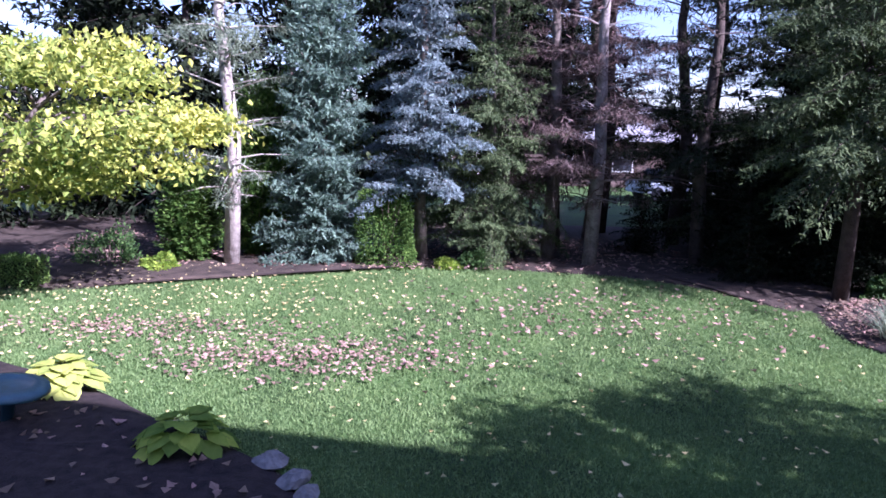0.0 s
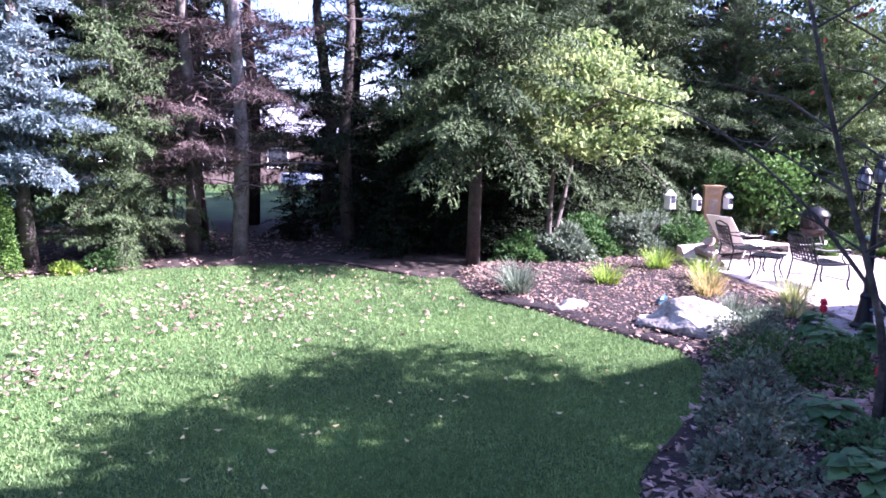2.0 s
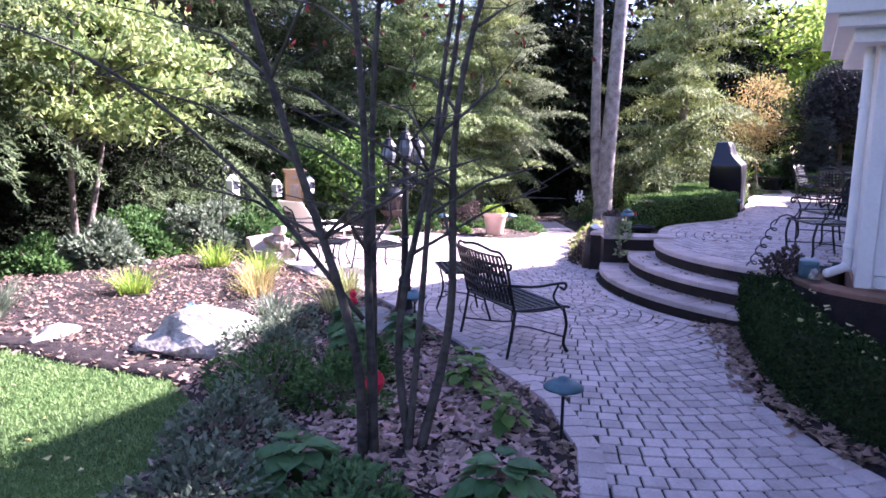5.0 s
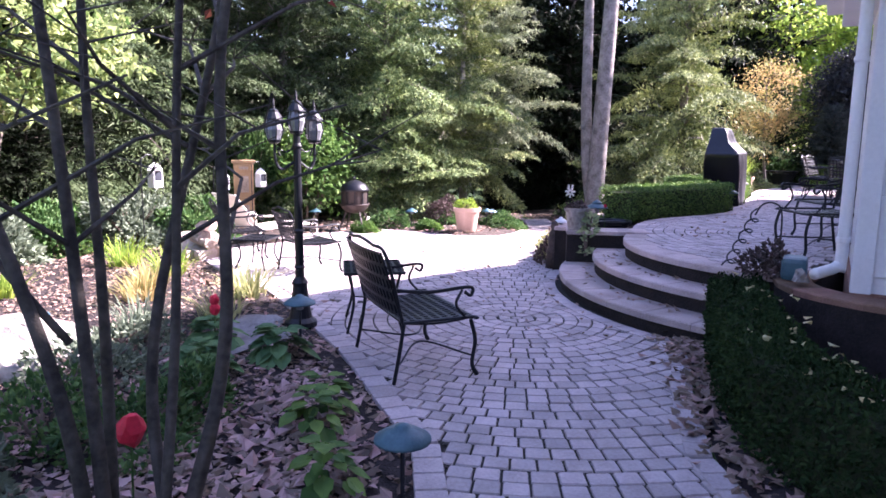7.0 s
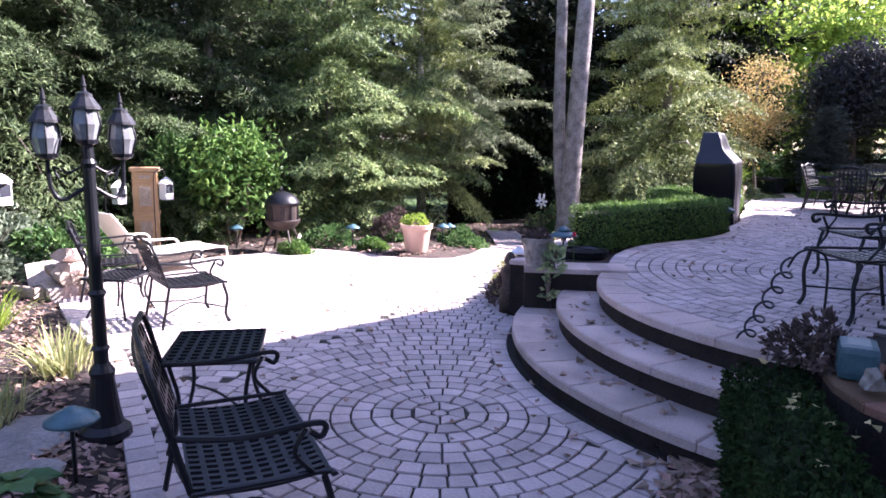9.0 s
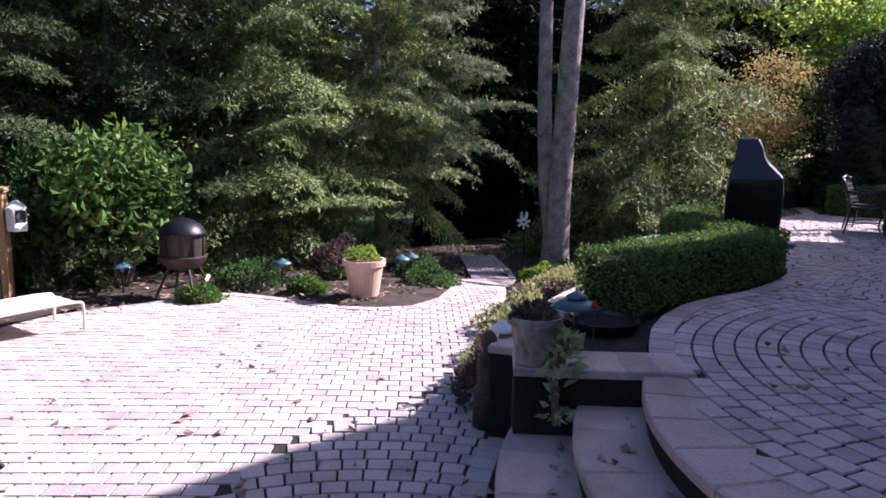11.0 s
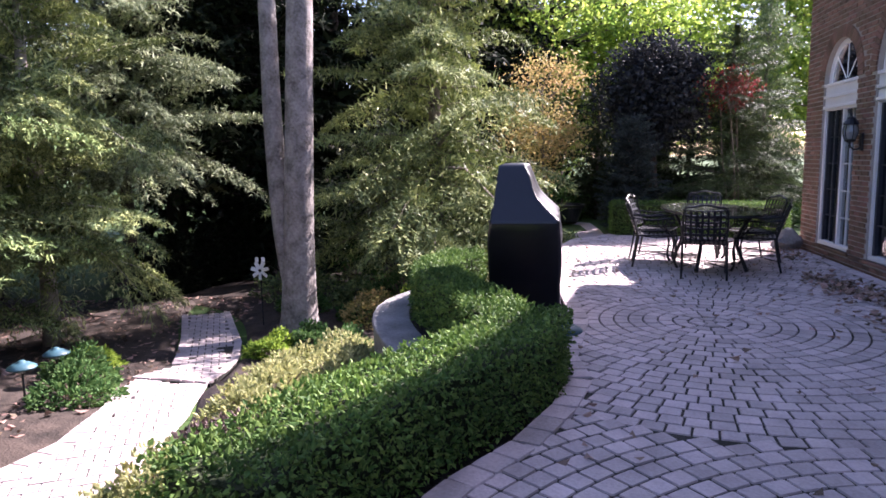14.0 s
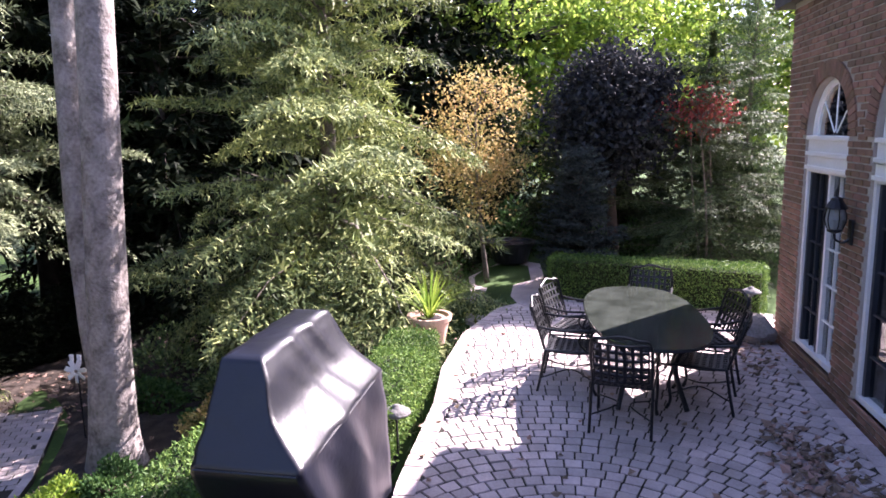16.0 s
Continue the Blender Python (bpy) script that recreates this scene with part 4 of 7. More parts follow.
bed("woodland_floor", [(20.7, 10.2), (22.05, 10.55), (23.1, 11.05), (25.1, 12.3), (27.0, 15.0), (30.0, 18.0), (38.0, 16.0), (40.0, 11.0), (33.0, 9.0), (28.0, 8.4), (24.5, 8.6), (22.0, 8.9)], M_LITTER, "leaf litter round the big twin trunk", 0.05, centre=(28.0, 12.0))
bed("garden_bed", [(14.1, 8.0), (14.75, 8.38), (15.7, 8.78), (17.3, 9.22), (19.0, 9.66), (20.55, 10.26), (22.0, 9.6), (24.5, 8.6), (25.2, 7.2), (23.5, 6.75), (20.5, 7.7), (18.6, 7.5), (16.6, 7.75), (15.0, 7.9)], M_MULCH, "sloping shrub bed below the terrace hedge", 0.12, centre=(19.4, 8.5))
bed("garden_bed", [(6.45, 3.0), (7.2, 3.9), (7.56, 4.28), (8.18, 4.68), (9.32, 5.0), (10.9, 5.3), (11.05, 4.6), (10.9, 3.6), (10.7, 1.9), (7.0, 1.9)], M_MULCH, "shaded bed full of dry leaves behind the low hedge", 0.08)
UPPER_BED = [(x, y + 0.01) for x, y in TERRACE_EDGE[:13]] + [(21.7, 7.4), (20.7, 7.65), (19.9, 7.75), (19.2, 7.6), (18.3, 7.35), (17.2, 7.6), (16.2, 7.75), (15.2, 7.7), (14.4, 7.6), (14.05, 7.2)]
slab("bed_soil", UPPER_BED, lambda x, y: T - 0.05, 0.9, M_MULCH, "dark mulch in the raised bed under the hedge")


def band(name, line, width, z0_of, z1, mat, label, cap=None):
    """A low wall along a line, with cap stones."""
    w = empty(name, 0, 0, 0, 0, label, "wall", kind="structure")
    pts = bent([(*p, 0) for p in line], 6)
    bm = bmesh.new()
    L, R = [], []
    for i, p in enumerate(pts):
        d = (pts[min(i + 1, len(pts) - 1)] - pts[max(i - 1, 0)]).normalized()
        s = Vector((-d.y, d.x, 0)) * width / 2
        L.append(p + s), R.append(p - s)
    rows = [[bm.verts.new((q.x, q.y, z)) for q, z in ((a, z0_of(a.x, a.y) - 0.2), (a, z1 - 0.06), (b, z1 - 0.06), (b, z0_of(b.x, b.y) - 0.2))] for a, b in zip(L, R)]
    for r0, r1 in zip(rows, rows[1:]):
        for k in range(3):
            bm.faces.new((r0[k], r1[k], r1[k + 1], r0[k + 1]))
    bm.faces.new(rows[0])
    bm.faces.new(rows[-1][::-1])
    bmesh.ops.recalc_face_normals(bm, faces=bm.faces[:])
    part("wall_body", bm, mat, w)
    for i in range(0, len(pts) - 3, 3):
        bm = bmesh.new()
        j = min(i + 3, len(pts) - 1)
        q = [L[i], L[j], R[j], R[i]]
        c = sum(q, Vector()) / 4
        o = [(c + (v - c) * 1.0) + (v - c).normalized() * 0.02 for v in q]
        o = [c + (v - c) * 0.985 for v in o]
        top = [bm.verts.new((v.x, v.y, z1)) for v in o]
        low = [bm.verts.new((v.x, v.y, z1 - 0.058)) for v in o]
        bm.faces.new(top), bm.faces.new(low[::-1])
        for k in range(4):
            bm.faces.new((top[k], low[k], low[(k + 1) % 4], top[(k + 1) % 4]))
        bmesh.ops.recalc_face_normals(bm, faces=bm.faces[:])
        bmesh.ops.bevel(bm, geom=[e for e in bm.edges if all(v in top for v in e.verts)], offset=0.01, segments=1, affect="EDGES")
        part("cap_stone", bm, cap or M_STEP, w)


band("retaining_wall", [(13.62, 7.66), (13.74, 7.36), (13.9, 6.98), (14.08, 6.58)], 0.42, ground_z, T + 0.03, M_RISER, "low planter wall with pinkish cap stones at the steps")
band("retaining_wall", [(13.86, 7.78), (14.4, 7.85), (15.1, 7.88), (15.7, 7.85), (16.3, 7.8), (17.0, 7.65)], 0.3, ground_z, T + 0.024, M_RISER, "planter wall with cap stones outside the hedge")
band("retaining_wall", [(18.35, 6.95), (18.8, 7.22), (19.4, 7.55), (20.1, 7.84), (20.8, 7.98), (21.4, 7.9), (22.0, 7.65)], 0.4, ground_z, 0.66, M_GREYSTONE, "curved grey stone edging beyond the hedge bend", M_GREYSTONE)
band("retaining_wall", [(11.45, 4.45), (11.1, 4.5), (10.65, 4.35), (10.35, 3.9), (10.2, 3.3)], 0.3, ground_z, T + 0.04, M_RISER, "brick planter wall below the white corner", M_BRICK)

# woodland path beyond the patio
PATH_LOW = [(20.6, 11.42), (20.62, 10.9), (20.5, 10.3), (21.2, 10.42), (22.0, 10.67), (23.05, 11.15), (25.1, 12.42), (24.75, 13.25), (23.35, 12.42), (22.4, 11.9), (21.45, 11.42)]
bed("woodland_floor", [(20.5, 11.45), (21.4, 11.48), (22.35, 11.96), (23.3, 12.48), (24.7, 13.3), (26.5, 14.0), (27.5, 16.0), (24.0, 16.5), (21.0, 15.0)], M_LITTER, "leaf litter beside the woodland path", 0.07, centre=(23.3, 14.2))
path2 = slab("pavement", PATH_LOW, lambda x, y: ground_z(x, y) + 0.051, 0.3, M_JOINT, "paver path leading down into the wood")


END_PATH = [(27.3, 5.95), (28.4, 4.98), (30.0, 5.02), (31.8, 5.2), (32.4, 6.0), (31.6, 6.85), (29.5, 6.5), (27.5, 6.3)]
slab("pavement", END_PATH, lambda x, y: ground_z(x, y) + 0.03, 0.3, M_PAVER, "grey paved walk leading off beyond the terrace")

# ---- furniture ----
def lattice(w, d, nx_, ny_, bar, thick, curve=None):
    """A cast lattice panel with diamond holes."""
    bm = bmesh.new()
    for i in range(nx_):
        for j in range(ny_):
            x0, y0 = -w / 2 + w * i / nx_, d * j / ny_
            x1, y1 = x0 + w / nx_, y0 + d / ny_
            xm, ym = (x0 + x1) / 2, (y0 + y1) / 2
            bm.faces.new([bm.verts.new(p) for p in ((x0, y0, 0), (x1, y0, 0), (x1, y1, 0), (x0, y1, 0))])
    bmesh.ops.remove_doubles(bm, verts=bm.verts[:], dist=1e-4)
    r = bmesh.ops.inset_individual(bm, faces=bm.faces[:], thickness=bar)
    keep = set(r["faces"])
    bmesh.ops.delete(bm, geom=[f for f in bm.faces if f not in keep], context="FACES_ONLY")
    if curve:
        for v in bm.verts:
            v.co.z += curve(v.co.x / (w / 2), v.co.y / d)
    bmesh.ops.solidify(bm, geom=bm.faces[:], thickness=thick)
    return bm


def iron_seat(name, label, category, w=0.56, d=0.52, seat=0.43, back=0.92, arm=0.66, nx_=7, group=""):
    """A black cast garden seat that faces +y: chair or bench by its width."""
    c = tagged(empty(name), label, category, group)
    part("seat", lattice(w - 0.04, d, round(nx_ * 1.25), 8, 0.0185, 0.016, lambda u, v: -0.025 * math.sin(v * math.pi)), M_IRON, c, m=pose(0, -d / 2, seat))
    rim = bent([(-w / 2, -d / 2, seat), (-w / 2, d / 2 - 0.04, seat), (-w / 2 + 0.05, d / 2, seat - 0.01), (w / 2 - 0.05, d / 2, seat - 0.01), (w / 2, d / 2 - 0.04, seat), (w / 2, -d / 2, seat)], 4)
    part("seat_rim", tube(bmesh.new(), rim, 0.013, 6), M_IRON, c)
    lean = 0.17
    bh = back - seat - 0.06
    part("backrest", lattice(w - 0.07, bh, nx_, 5, 0.02, 0.016, lambda u, v: 0.03 * (1 - u * u)), M_IRON, c, m=pose(0, -d / 2 - 0.02, seat + 0.05, 90 + math.degrees(math.atan2(lean, bh)), 0, 0))
    fr = bent([(-w / 2 + 0.02, -d / 2, seat), (-w / 2 + 0.02, -d / 2 - lean * 0.8, back - 0.06), (-w / 4, -d / 2 - lean, back), (0, -d / 2 - lean - 0.02, back + 0.03), (w / 4, -d / 2 - lean, back), (w / 2 - 0.02, -d / 2 - lean * 0.8, back - 0.06), (w / 2 - 0.02, -d / 2, seat)], 6)
    part("back_frame", tube(bmesh.new(), fr, 0.015, 6), M_IRON, c)
    for s in (-1, 1):
        x = s * w / 2
        part("armrest", tube(bmesh.new(), bent([(x * 0.96, -d / 2 - 0.09, arm + 0.03), (x * 1.03, -d / 6, arm), (x * 1.05, d / 2 - 0.1, arm + 0.02), (x * 1.05, d / 2 - 0.03, arm), (x * 1.05, d / 2 - 0.05, arm - 0.05), (x * 1.04, d / 2 - 0.1, arm - 0.02)], 6), 0.015, 6), M_IRON, c)
        part("arm_support", tube(bmesh.new(), bent([(x * 1.04, d / 2 - 0.12, arm), (x * 1.02, d / 2 - 0.17, (arm + seat) / 2), (x, d / 2 - 0.08, seat)], 5), 0.012, 6), M_IRON, c)
        part("leg", tube(bmesh.new(), bent([(x, d / 2 - 0.03, seat - 0.02), (x * 1.01, d / 2 + 0.01, seat * 0.6), (x * 0.99, d / 2 - 0.01, 0.1), (x * 1.02, d / 2 + 0.03, 0.0)], 5), [0.017] * 13 + [0.02] * 3, 7), M_IRON, c)
        part("leg", tube(bmesh.new(), bent([(x * 0.98, -d / 2 + 0.01, seat), (x * 0.98, -d / 2 - 0.03, seat * 0.5), (x * 0.99, -d / 2 - 0.08, 0.0)], 5), 0.016, 7), M_IRON, c)
    for s in (-1, 1):
        part("stretcher", tube(bmesh.new(), bent([(s * w / 2, d / 2 - 0.02, 0.17), (s * w * 0.1, 0, 0.2), (s * w / 2, -d / 2 - 0.03, 0.17)], 6), 0.009, 5), M_IRON, c)
    return c


def iron_table(name, label, w, d, h, nx_, ny_):
    t = tagged(empty(name), label, "table")
    part("tabletop", lattice(w, d, nx_ + 2, ny_ + 2, 0.018, 0.018), M_IRON, t, m=pose(0, -d / 2, h))
    part("rim", tube(bmesh.new(), [(-w / 2, -d / 2, h), (w / 2, -d / 2, h), (w / 2, d / 2, h), (-w / 2, d / 2, h), (-w / 2, -d / 2, h)], 0.014, 6), M_IRON, t)
    for sx in (-1, 1):
        for sy in (-1, 1):
            part("leg", tube(bmesh.new(), bent([(sx * (w / 2 - 0.04), sy * (d / 2 - 0.04), h), (sx * (w / 2 - 0.09), sy * (d / 2 - 0.09), h * 0.5), (sx * (w / 2 - 0.02), sy * (d / 2 - 0.02), 0)], 5), 0.014, 6), M_IRON, t)
    part("stretcher", tube(bmesh.new(), bent([(-w / 2 + 0.1, -d / 2 + 0.1, h * 0.4), (0, 0, h * 0.45), (w / 2 - 0.1, d / 2 - 0.1, h * 0.4)], 6), 0.009, 5), M_IRON, t)
    return t


def face(x, y, z, tx, ty):
    """A pose at a place, its +y side turned to a target."""
    return pose(x, y, z, 0, 0, math.degrees(math.atan2(ty - y, tx - x)) - 90)


def iso(ob, m):
    ob.matrix_basis = m
    return ob


iso(iron_seat("bench", "black cast-metal garden bench with lattice seat on the pavers", "bench", 1.08, 0.62, 0.5, 1.1, 0.74, 14), face(8.83, 7.34, 0.03, 8.83 + 0.8, 7.34 - 0.6))
iso(iron_table("side_table", "small black lattice metal side table beside the bench", 0.74, 0.6, 0.62, 8, 6), pose(9.6, 8.36, 0.03, 0, 0, 39))
patio_chair = iso(iron_seat("patio_chair", "black metal patio chair standing in the sun", "chair", 0.7, 0.62, 0.46, 0.95, 0.7, 8, group="patio chairs"), face(11.6, 10.95, ground_z(11.6, 10.95) + 0.03, 12.6, 10.5))
copy_thing(patio_chair, face(11.95, 12.75, 0.03, 12.9, 12.1))
iso(iron_table("low_table", "low black metal end table between the patio chairs", 0.62, 0.52, 0.46, 7, 6), pose(11.35, 11.8, 0.03, 0, 0, 20))
terrace_chair = iso(iron_seat("terrace_chair", "black cast-metal armchair near the white house corner", "chair", 0.72, 0.66, 0.52, 1.12, 0.8, 8, group="chairs by the house"), face(12.98, 4.33, T + 0.02, 12.5, 5.2))
copy_thing(terrace_chair, face(14.75, 4.2, T + 0.02, 14.2, 5.2))

# dining set
TB = (24.1, 3.7)


def dining_table():
    t = tagged(iso(empty("dining_table"), pose(TB[0], TB[1], T + 0.02, 0, 0, 4)), "oval glass-topped dining table on black cast-metal legs", "table")
    n = 64
    def oval(a, b, k=2.6):
        return [(a * math.copysign(abs(math.cos(u)) ** (2 / k), math.cos(u)), b * math.copysign(abs(math.sin(u)) ** (2 / k), math.sin(u))) for u in [2 * math.pi * i / n for i in range(n)]]
    bm = bmesh.new()
    top = [bm.verts.new((x, y, 0.885)) for x, y in oval(1.32, 0.64)]
    low = [bm.verts.new((x, y, 0.872)) for x, y in oval(1.32, 0.64)]
    bm.faces.new(top), bm.faces.new(low[::-1])
    for k in range(n):
        bm.faces.new((top[k], low[k], low[(k + 1) % n], top[(k + 1) % n]))
    g = part("glass_top", bm, M_TABLE_GLASS, t, "mottled clear glass")
    ring = [(x, y, 0.86) for x, y in oval(1.31, 0.63)]
    part("rim", tube(bmesh.new(), ring + ring[:1], 0.018, 6, False), M_IRON, t)
    for sx in (-1, 1):
        for sy in (-1, 1):
            part("leg", tube(bmesh.new(), bent([(sx * 0.75, sy * 0.4, 0.86), (sx * 0.55, sy * 0.26, 0.45), (sx * 0.72, sy * 0.36, 0.0)], 6), 0.028, 8), M_IRON, t)
    part("stretcher", tube(bmesh.new(), bent([(-0.55, -0.26, 0.44), (0, 0, 0.34), (0.55, 0.26, 0.44)], 6), 0.014, 6), M_IRON, t)
    part("stretcher", tube(bmesh.new(), bent([(-0.55, 0.26, 0.44), (0, 0, 0.34), (0.55, -0.26, 0.44)], 6), 0.014, 6), M_IRON, t)
    return t


M_TABLE_GLASS = material("mottled_table_glass", (0.055, 0.065, 0.055), 0.03, (0.02, 0.025, 0.02), 5, 30, 0.05, spec=1.0)
dining_table()
dining = iso(iron_seat("dining_chair", "black cast-metal dining chair with a lattice back", "chair", 0.6, 0.56, 0.5, 1.02, 0.74, 7, group="chairs round the dining table"), face(23.05, 3.97, T + 0.02, 24.2, 3.75))
for x, y, dx in ((24.05, 4.5, -0.1), (24.85, 4.4, 0.1), (23.7, 3.12, -0.05), (24.5, 2.98, 0.05), (25.6, 3.5, 0)):
    copy_thing(dining, face(x, y, T + 0.02, TB[0] + (x - TB[0]) * 0.5 + dx, TB[1]))


def grill_cover():
    g = tagged(iso(empty("grill"), pose(20.46, 6.36, T - 0.04, 0, 0, 0) @ Matrix.Diagonal((1.0, 1.14, 1.03, 1))), "barbecue under a fitted black vinyl cover with folds", "grill")
    bm = bmesh.new()
    # height, half length, half width, shift along, shift across
    keys = [(0.02, 0.64, 0.32, 0.36, 0), (0.5, 0.70, 0.315, 0.24, 0), (1.10, 0.85, 0.31, 0, 0), (1.14, 0.85, 0.31, 0, 0), (1.16, 0.835, 0.30, 0, 0), (1.36, 0.74, 0.22, 0.02, 0.07), (1.64, 0.60, 0.14, 0.05, 0.12), (1.67, 0.58, 0.13, 0.05, 0.12), (1.685, 0.5, 0.09, 0.05, 0.12)]
    zs = np.concatenate([np.linspace(a[0], b[0], m, endpoint=False) for (a, b), m in zip(zip(keys, keys[1:]), (8, 10, 1, 1, 6, 7, 1, 1))] + [[keys[-1][0]]])
    rings, n = [], 144
    for z in zs:
        a, b, sx, sy = (float(np.interp(z, [k[0] for k in keys], [k[m] for k in keys])) for m in (1, 2, 3, 4))
        ring = []
        for k in range(n):
            u = 2 * math.pi * k / n
            c, d = math.cos(u), math.sin(u)
            m = max(abs(c), abs(d)) ** 0.93 * (abs(c) ** 12 + abs(d) ** 12) ** (0.07 / 12)
            x, y = a * c / m, b * d / m
            low = ease((1.2 - z) / 0.3)
            drape = 0.022 * math.sin(9 * x + 2.2 * z) * low + 0.03 * noise.noise(Vector((x * 2.6, y * 3, z * 1.2 + 4))) * low
            sag = 0.03 * math.sin(math.pi * min(1, max(0, (z - 1.15) / 0.43)))
            crease = 0.04 * abs(noise.noise(Vector((x * 3.0 + z * 2.4, y * 2.0, z * 1.5)))) * (1 - 0.5 * low)
            push = drape - sag * (1 - 0.4 * abs(c)) - crease
            ring.append(bm.verts.new((x + sx + c * push * 0.4, y + sy + d * push * 1.2, z + (0.012 * math.sin(6 * u) if z < 0.05 else 0))))
        rings.append(ring)
    for r0, r1 in zip(rings, rings[1:]):
        for k in range(n):
            bm.faces.new((r0[k], r0[(k + 1) % n], r1[(k + 1) % n], r1[k]))
    bm.faces.new(rings[-1])
    cover = part("cover", bm, M_COVER, g, smooth=True)
    seam = [(-0.855, 0.27), (-0.857, -0.285), (-0.6, -0.30), (0.0, -0.302), (0.6, -0.30), (0.857, -0.285)]
    part("seam", tube(bmesh.new(), [(x, y, 1.125) for x, y in seam], 0.007, 5), M_COVER, cover)
    return g


grill_cover()


def lantern_head(parent, x, y, z, s=1.0):
    """A lantern: collar, glass, ribs, roof and finial under one part."""
    body = part("lantern", lathe(bmesh.new(), [(0.03 * s, z), (0.075 * s, z + 0.02 * s), (0.08 * s, z + 0.045 * s), (0.07 * s, z + 0.05 * s)], 12, (x, y)), M_IRON, parent)
    gl = part("glass", lathe(bmesh.new(), [(0.075 * s, z + 0.05 * s), (0.105 * s, z + 0.16 * s), (0.085 * s, z + 0.27 * s)], 12, (x, y)), G_LAMP, body, "frosted clear lamp glass")
    gl.visible_shadow = False
    part("roof", lathe(bmesh.new(), [(0.115 * s, z + 0.27 * s), (0.11 * s, z + 0.29 * s), (0.06 * s, z + 0.36 * s), (0.055 * s, z + 0.385 * s), (0.02 * s, z + 0.40 * s), (0.014 * s, z + 0.43 * s), (0.02 * s, z + 0.44 * s), (0.004 * s, z + 0.52 * s)], 12, (x, y)), M_IRON, body)
    for k in range(6):
        a = k * math.pi / 3
        part("rib", tube(bmesh.new(), bent([(x + 0.077 * s * math.cos(a), y + 0.077 * s * math.sin(a), z + 0.05 * s), (x + 0.108 * s * math.cos(a), y + 0.108 * s * math.sin(a), z + 0.16 * s), (x + 0.088 * s * math.cos(a), y + 0.088 * s * math.sin(a), z + 0.27 * s)], 4), 0.006 * s, 5), M_IRON, body)


G_LAMP = material("lamp_glass", (0.24, 0.25, 0.26), 0.1, (0.15, 0.16, 0.165), 6, 30, 0.05, spec=0.6)
lp = tagged(iso(empty("lamp_post"), pose(9.14, 8.96, 0.04)), "black three-headed lamp post beside the patio", "lamp post")
part("base", lathe(bmesh.new(), [(0.17, 0), (0.165, 0.05), (0.12, 0.09), (0.10, 0.2), (0.075, 0.42), (0.085, 0.46), (0.06, 0.5), (0.05, 0.52)], 16), M_IRON, lp)
part("pole", lathe(bmesh.new(), [(0.048, 0.5), (0.042, 1.2), (0.038, 1.83), (0.05, 1.86), (0.038, 1.89), (0.035, 1.98), (0.015, 2.02)], 14), M_IRON, lp)
for z in (0.62, 1.0):
    part("collar", lathe(bmesh.new(), [(0.045, z - 0.025), (0.06, z), (0.045, z + 0.025)], 14), M_IRON, lp)
lantern_head(lp, 0, 0, 1.97, 0.86)
for a in (radians(150), radians(-8)):
    ca, sa = math.cos(a), math.sin(a)
    part("arm", tube(bmesh.new(), bent([(ca * 0.03, sa * 0.03, 1.7), (ca * 0.16, sa * 0.16, 1.63), (ca * 0.22, sa * 0.22, 1.71), (ca * 0.23, sa * 0.23, 1.88)], 6), 0.014, 7), M_IRON, lp)
    part("scroll", tube(bmesh.new(), bent([(ca * 0.04, sa * 0.04, 1.84), (ca * 0.12, sa * 0.12, 1.8), (ca * 0.2, sa * 0.2, 1.84), (ca * 0.17, sa * 0.17, 1.76)], 6), 0.008, 6), M_IRON, lp)
    lantern_head(lp, ca * 0.23, sa * 0.23, 1.88, 0.86)

# lounger
lo = tagged(iso(empty("sun_lounger"), face(13.3, 13.6, 0.0, 14.9, 13.34) @ Matrix.Diagonal((1.15, 1.0, 0.95, 1))), "cream sling sun lounger with a raised back", "lounger")
bm = bmesh.new()
for (y0, z0), (y1, z1) in (((-0.35, 0.36), (0.95, 0.36)),):
    box(bm, -0.29, y0, z0 - 0.012, 0.29, y1, z0 + 0.012, 0.005)
part("seat_sling", bm, M_SLING, lo)
part("back_sling", box(bmesh.new(), -0.29, -0.012, 0, 0.29, 0.012, 0.85, 0.005), M_SLING, lo, m=pose(0, -0.35, 0.36, 35))
for s in (-1, 1):
    part("side_rail", tube(bmesh.new(), bent([(s * 0.31, -0.42, 0.35), (s * 0.31, 0.2, 0.36), (s * 0.31, 0.9, 0.37), (s * 0.31, 1.0, 0.3), (s * 0.31, 1.0, 0.02)], 5), 0.017, 7), M_SLING, lo)
    part("back_rail", tube(bmesh.new(), [(s * 0.31, -0.35, 0.36), (s * 0.31, -0.85, 1.06)], 0.016, 7), M_SLING, lo)
    part("armrest", tube(bmesh.new(), bent([(s * 0.34, -0.6, 0.7), (s * 0.36, -0.3, 0.62), (s * 0.36, 0.05, 0.6), (s * 0.36, 0.12, 0.5), (s * 0.34, 0.08, 0.36)], 5), 0.018, 7), M_SLING, lo)
    part("leg", tube(bmesh.new(), [(s * 0.31, -0.3, 0.36), (s * 0.33, -0.5, 0.0)], 0.016, 7), M_SLING, lo)

# tall cabinet of wood with lantern feeders beside it
cb = tagged(iso(empty("cabinet"), pose(14.68, 15.55, ground_z(14.68, 15.55), 0, 0, -42)), "tall tan wooden panelled cabinet standing among the shrubs", "cabinet")
part("body", boxed(-0.21, -0.17, 0, 0.21, 0.17, 1.52), M_WOOD, cb)
part("top", boxed(-0.25, -0.21, 1.52, 0.25, 0.21, 1.59), M_WOOD, cb)
part("waist", boxed(-0.23, -0.19, 0.72, 0.23, 0.19, 0.78), M_WOOD, cb)
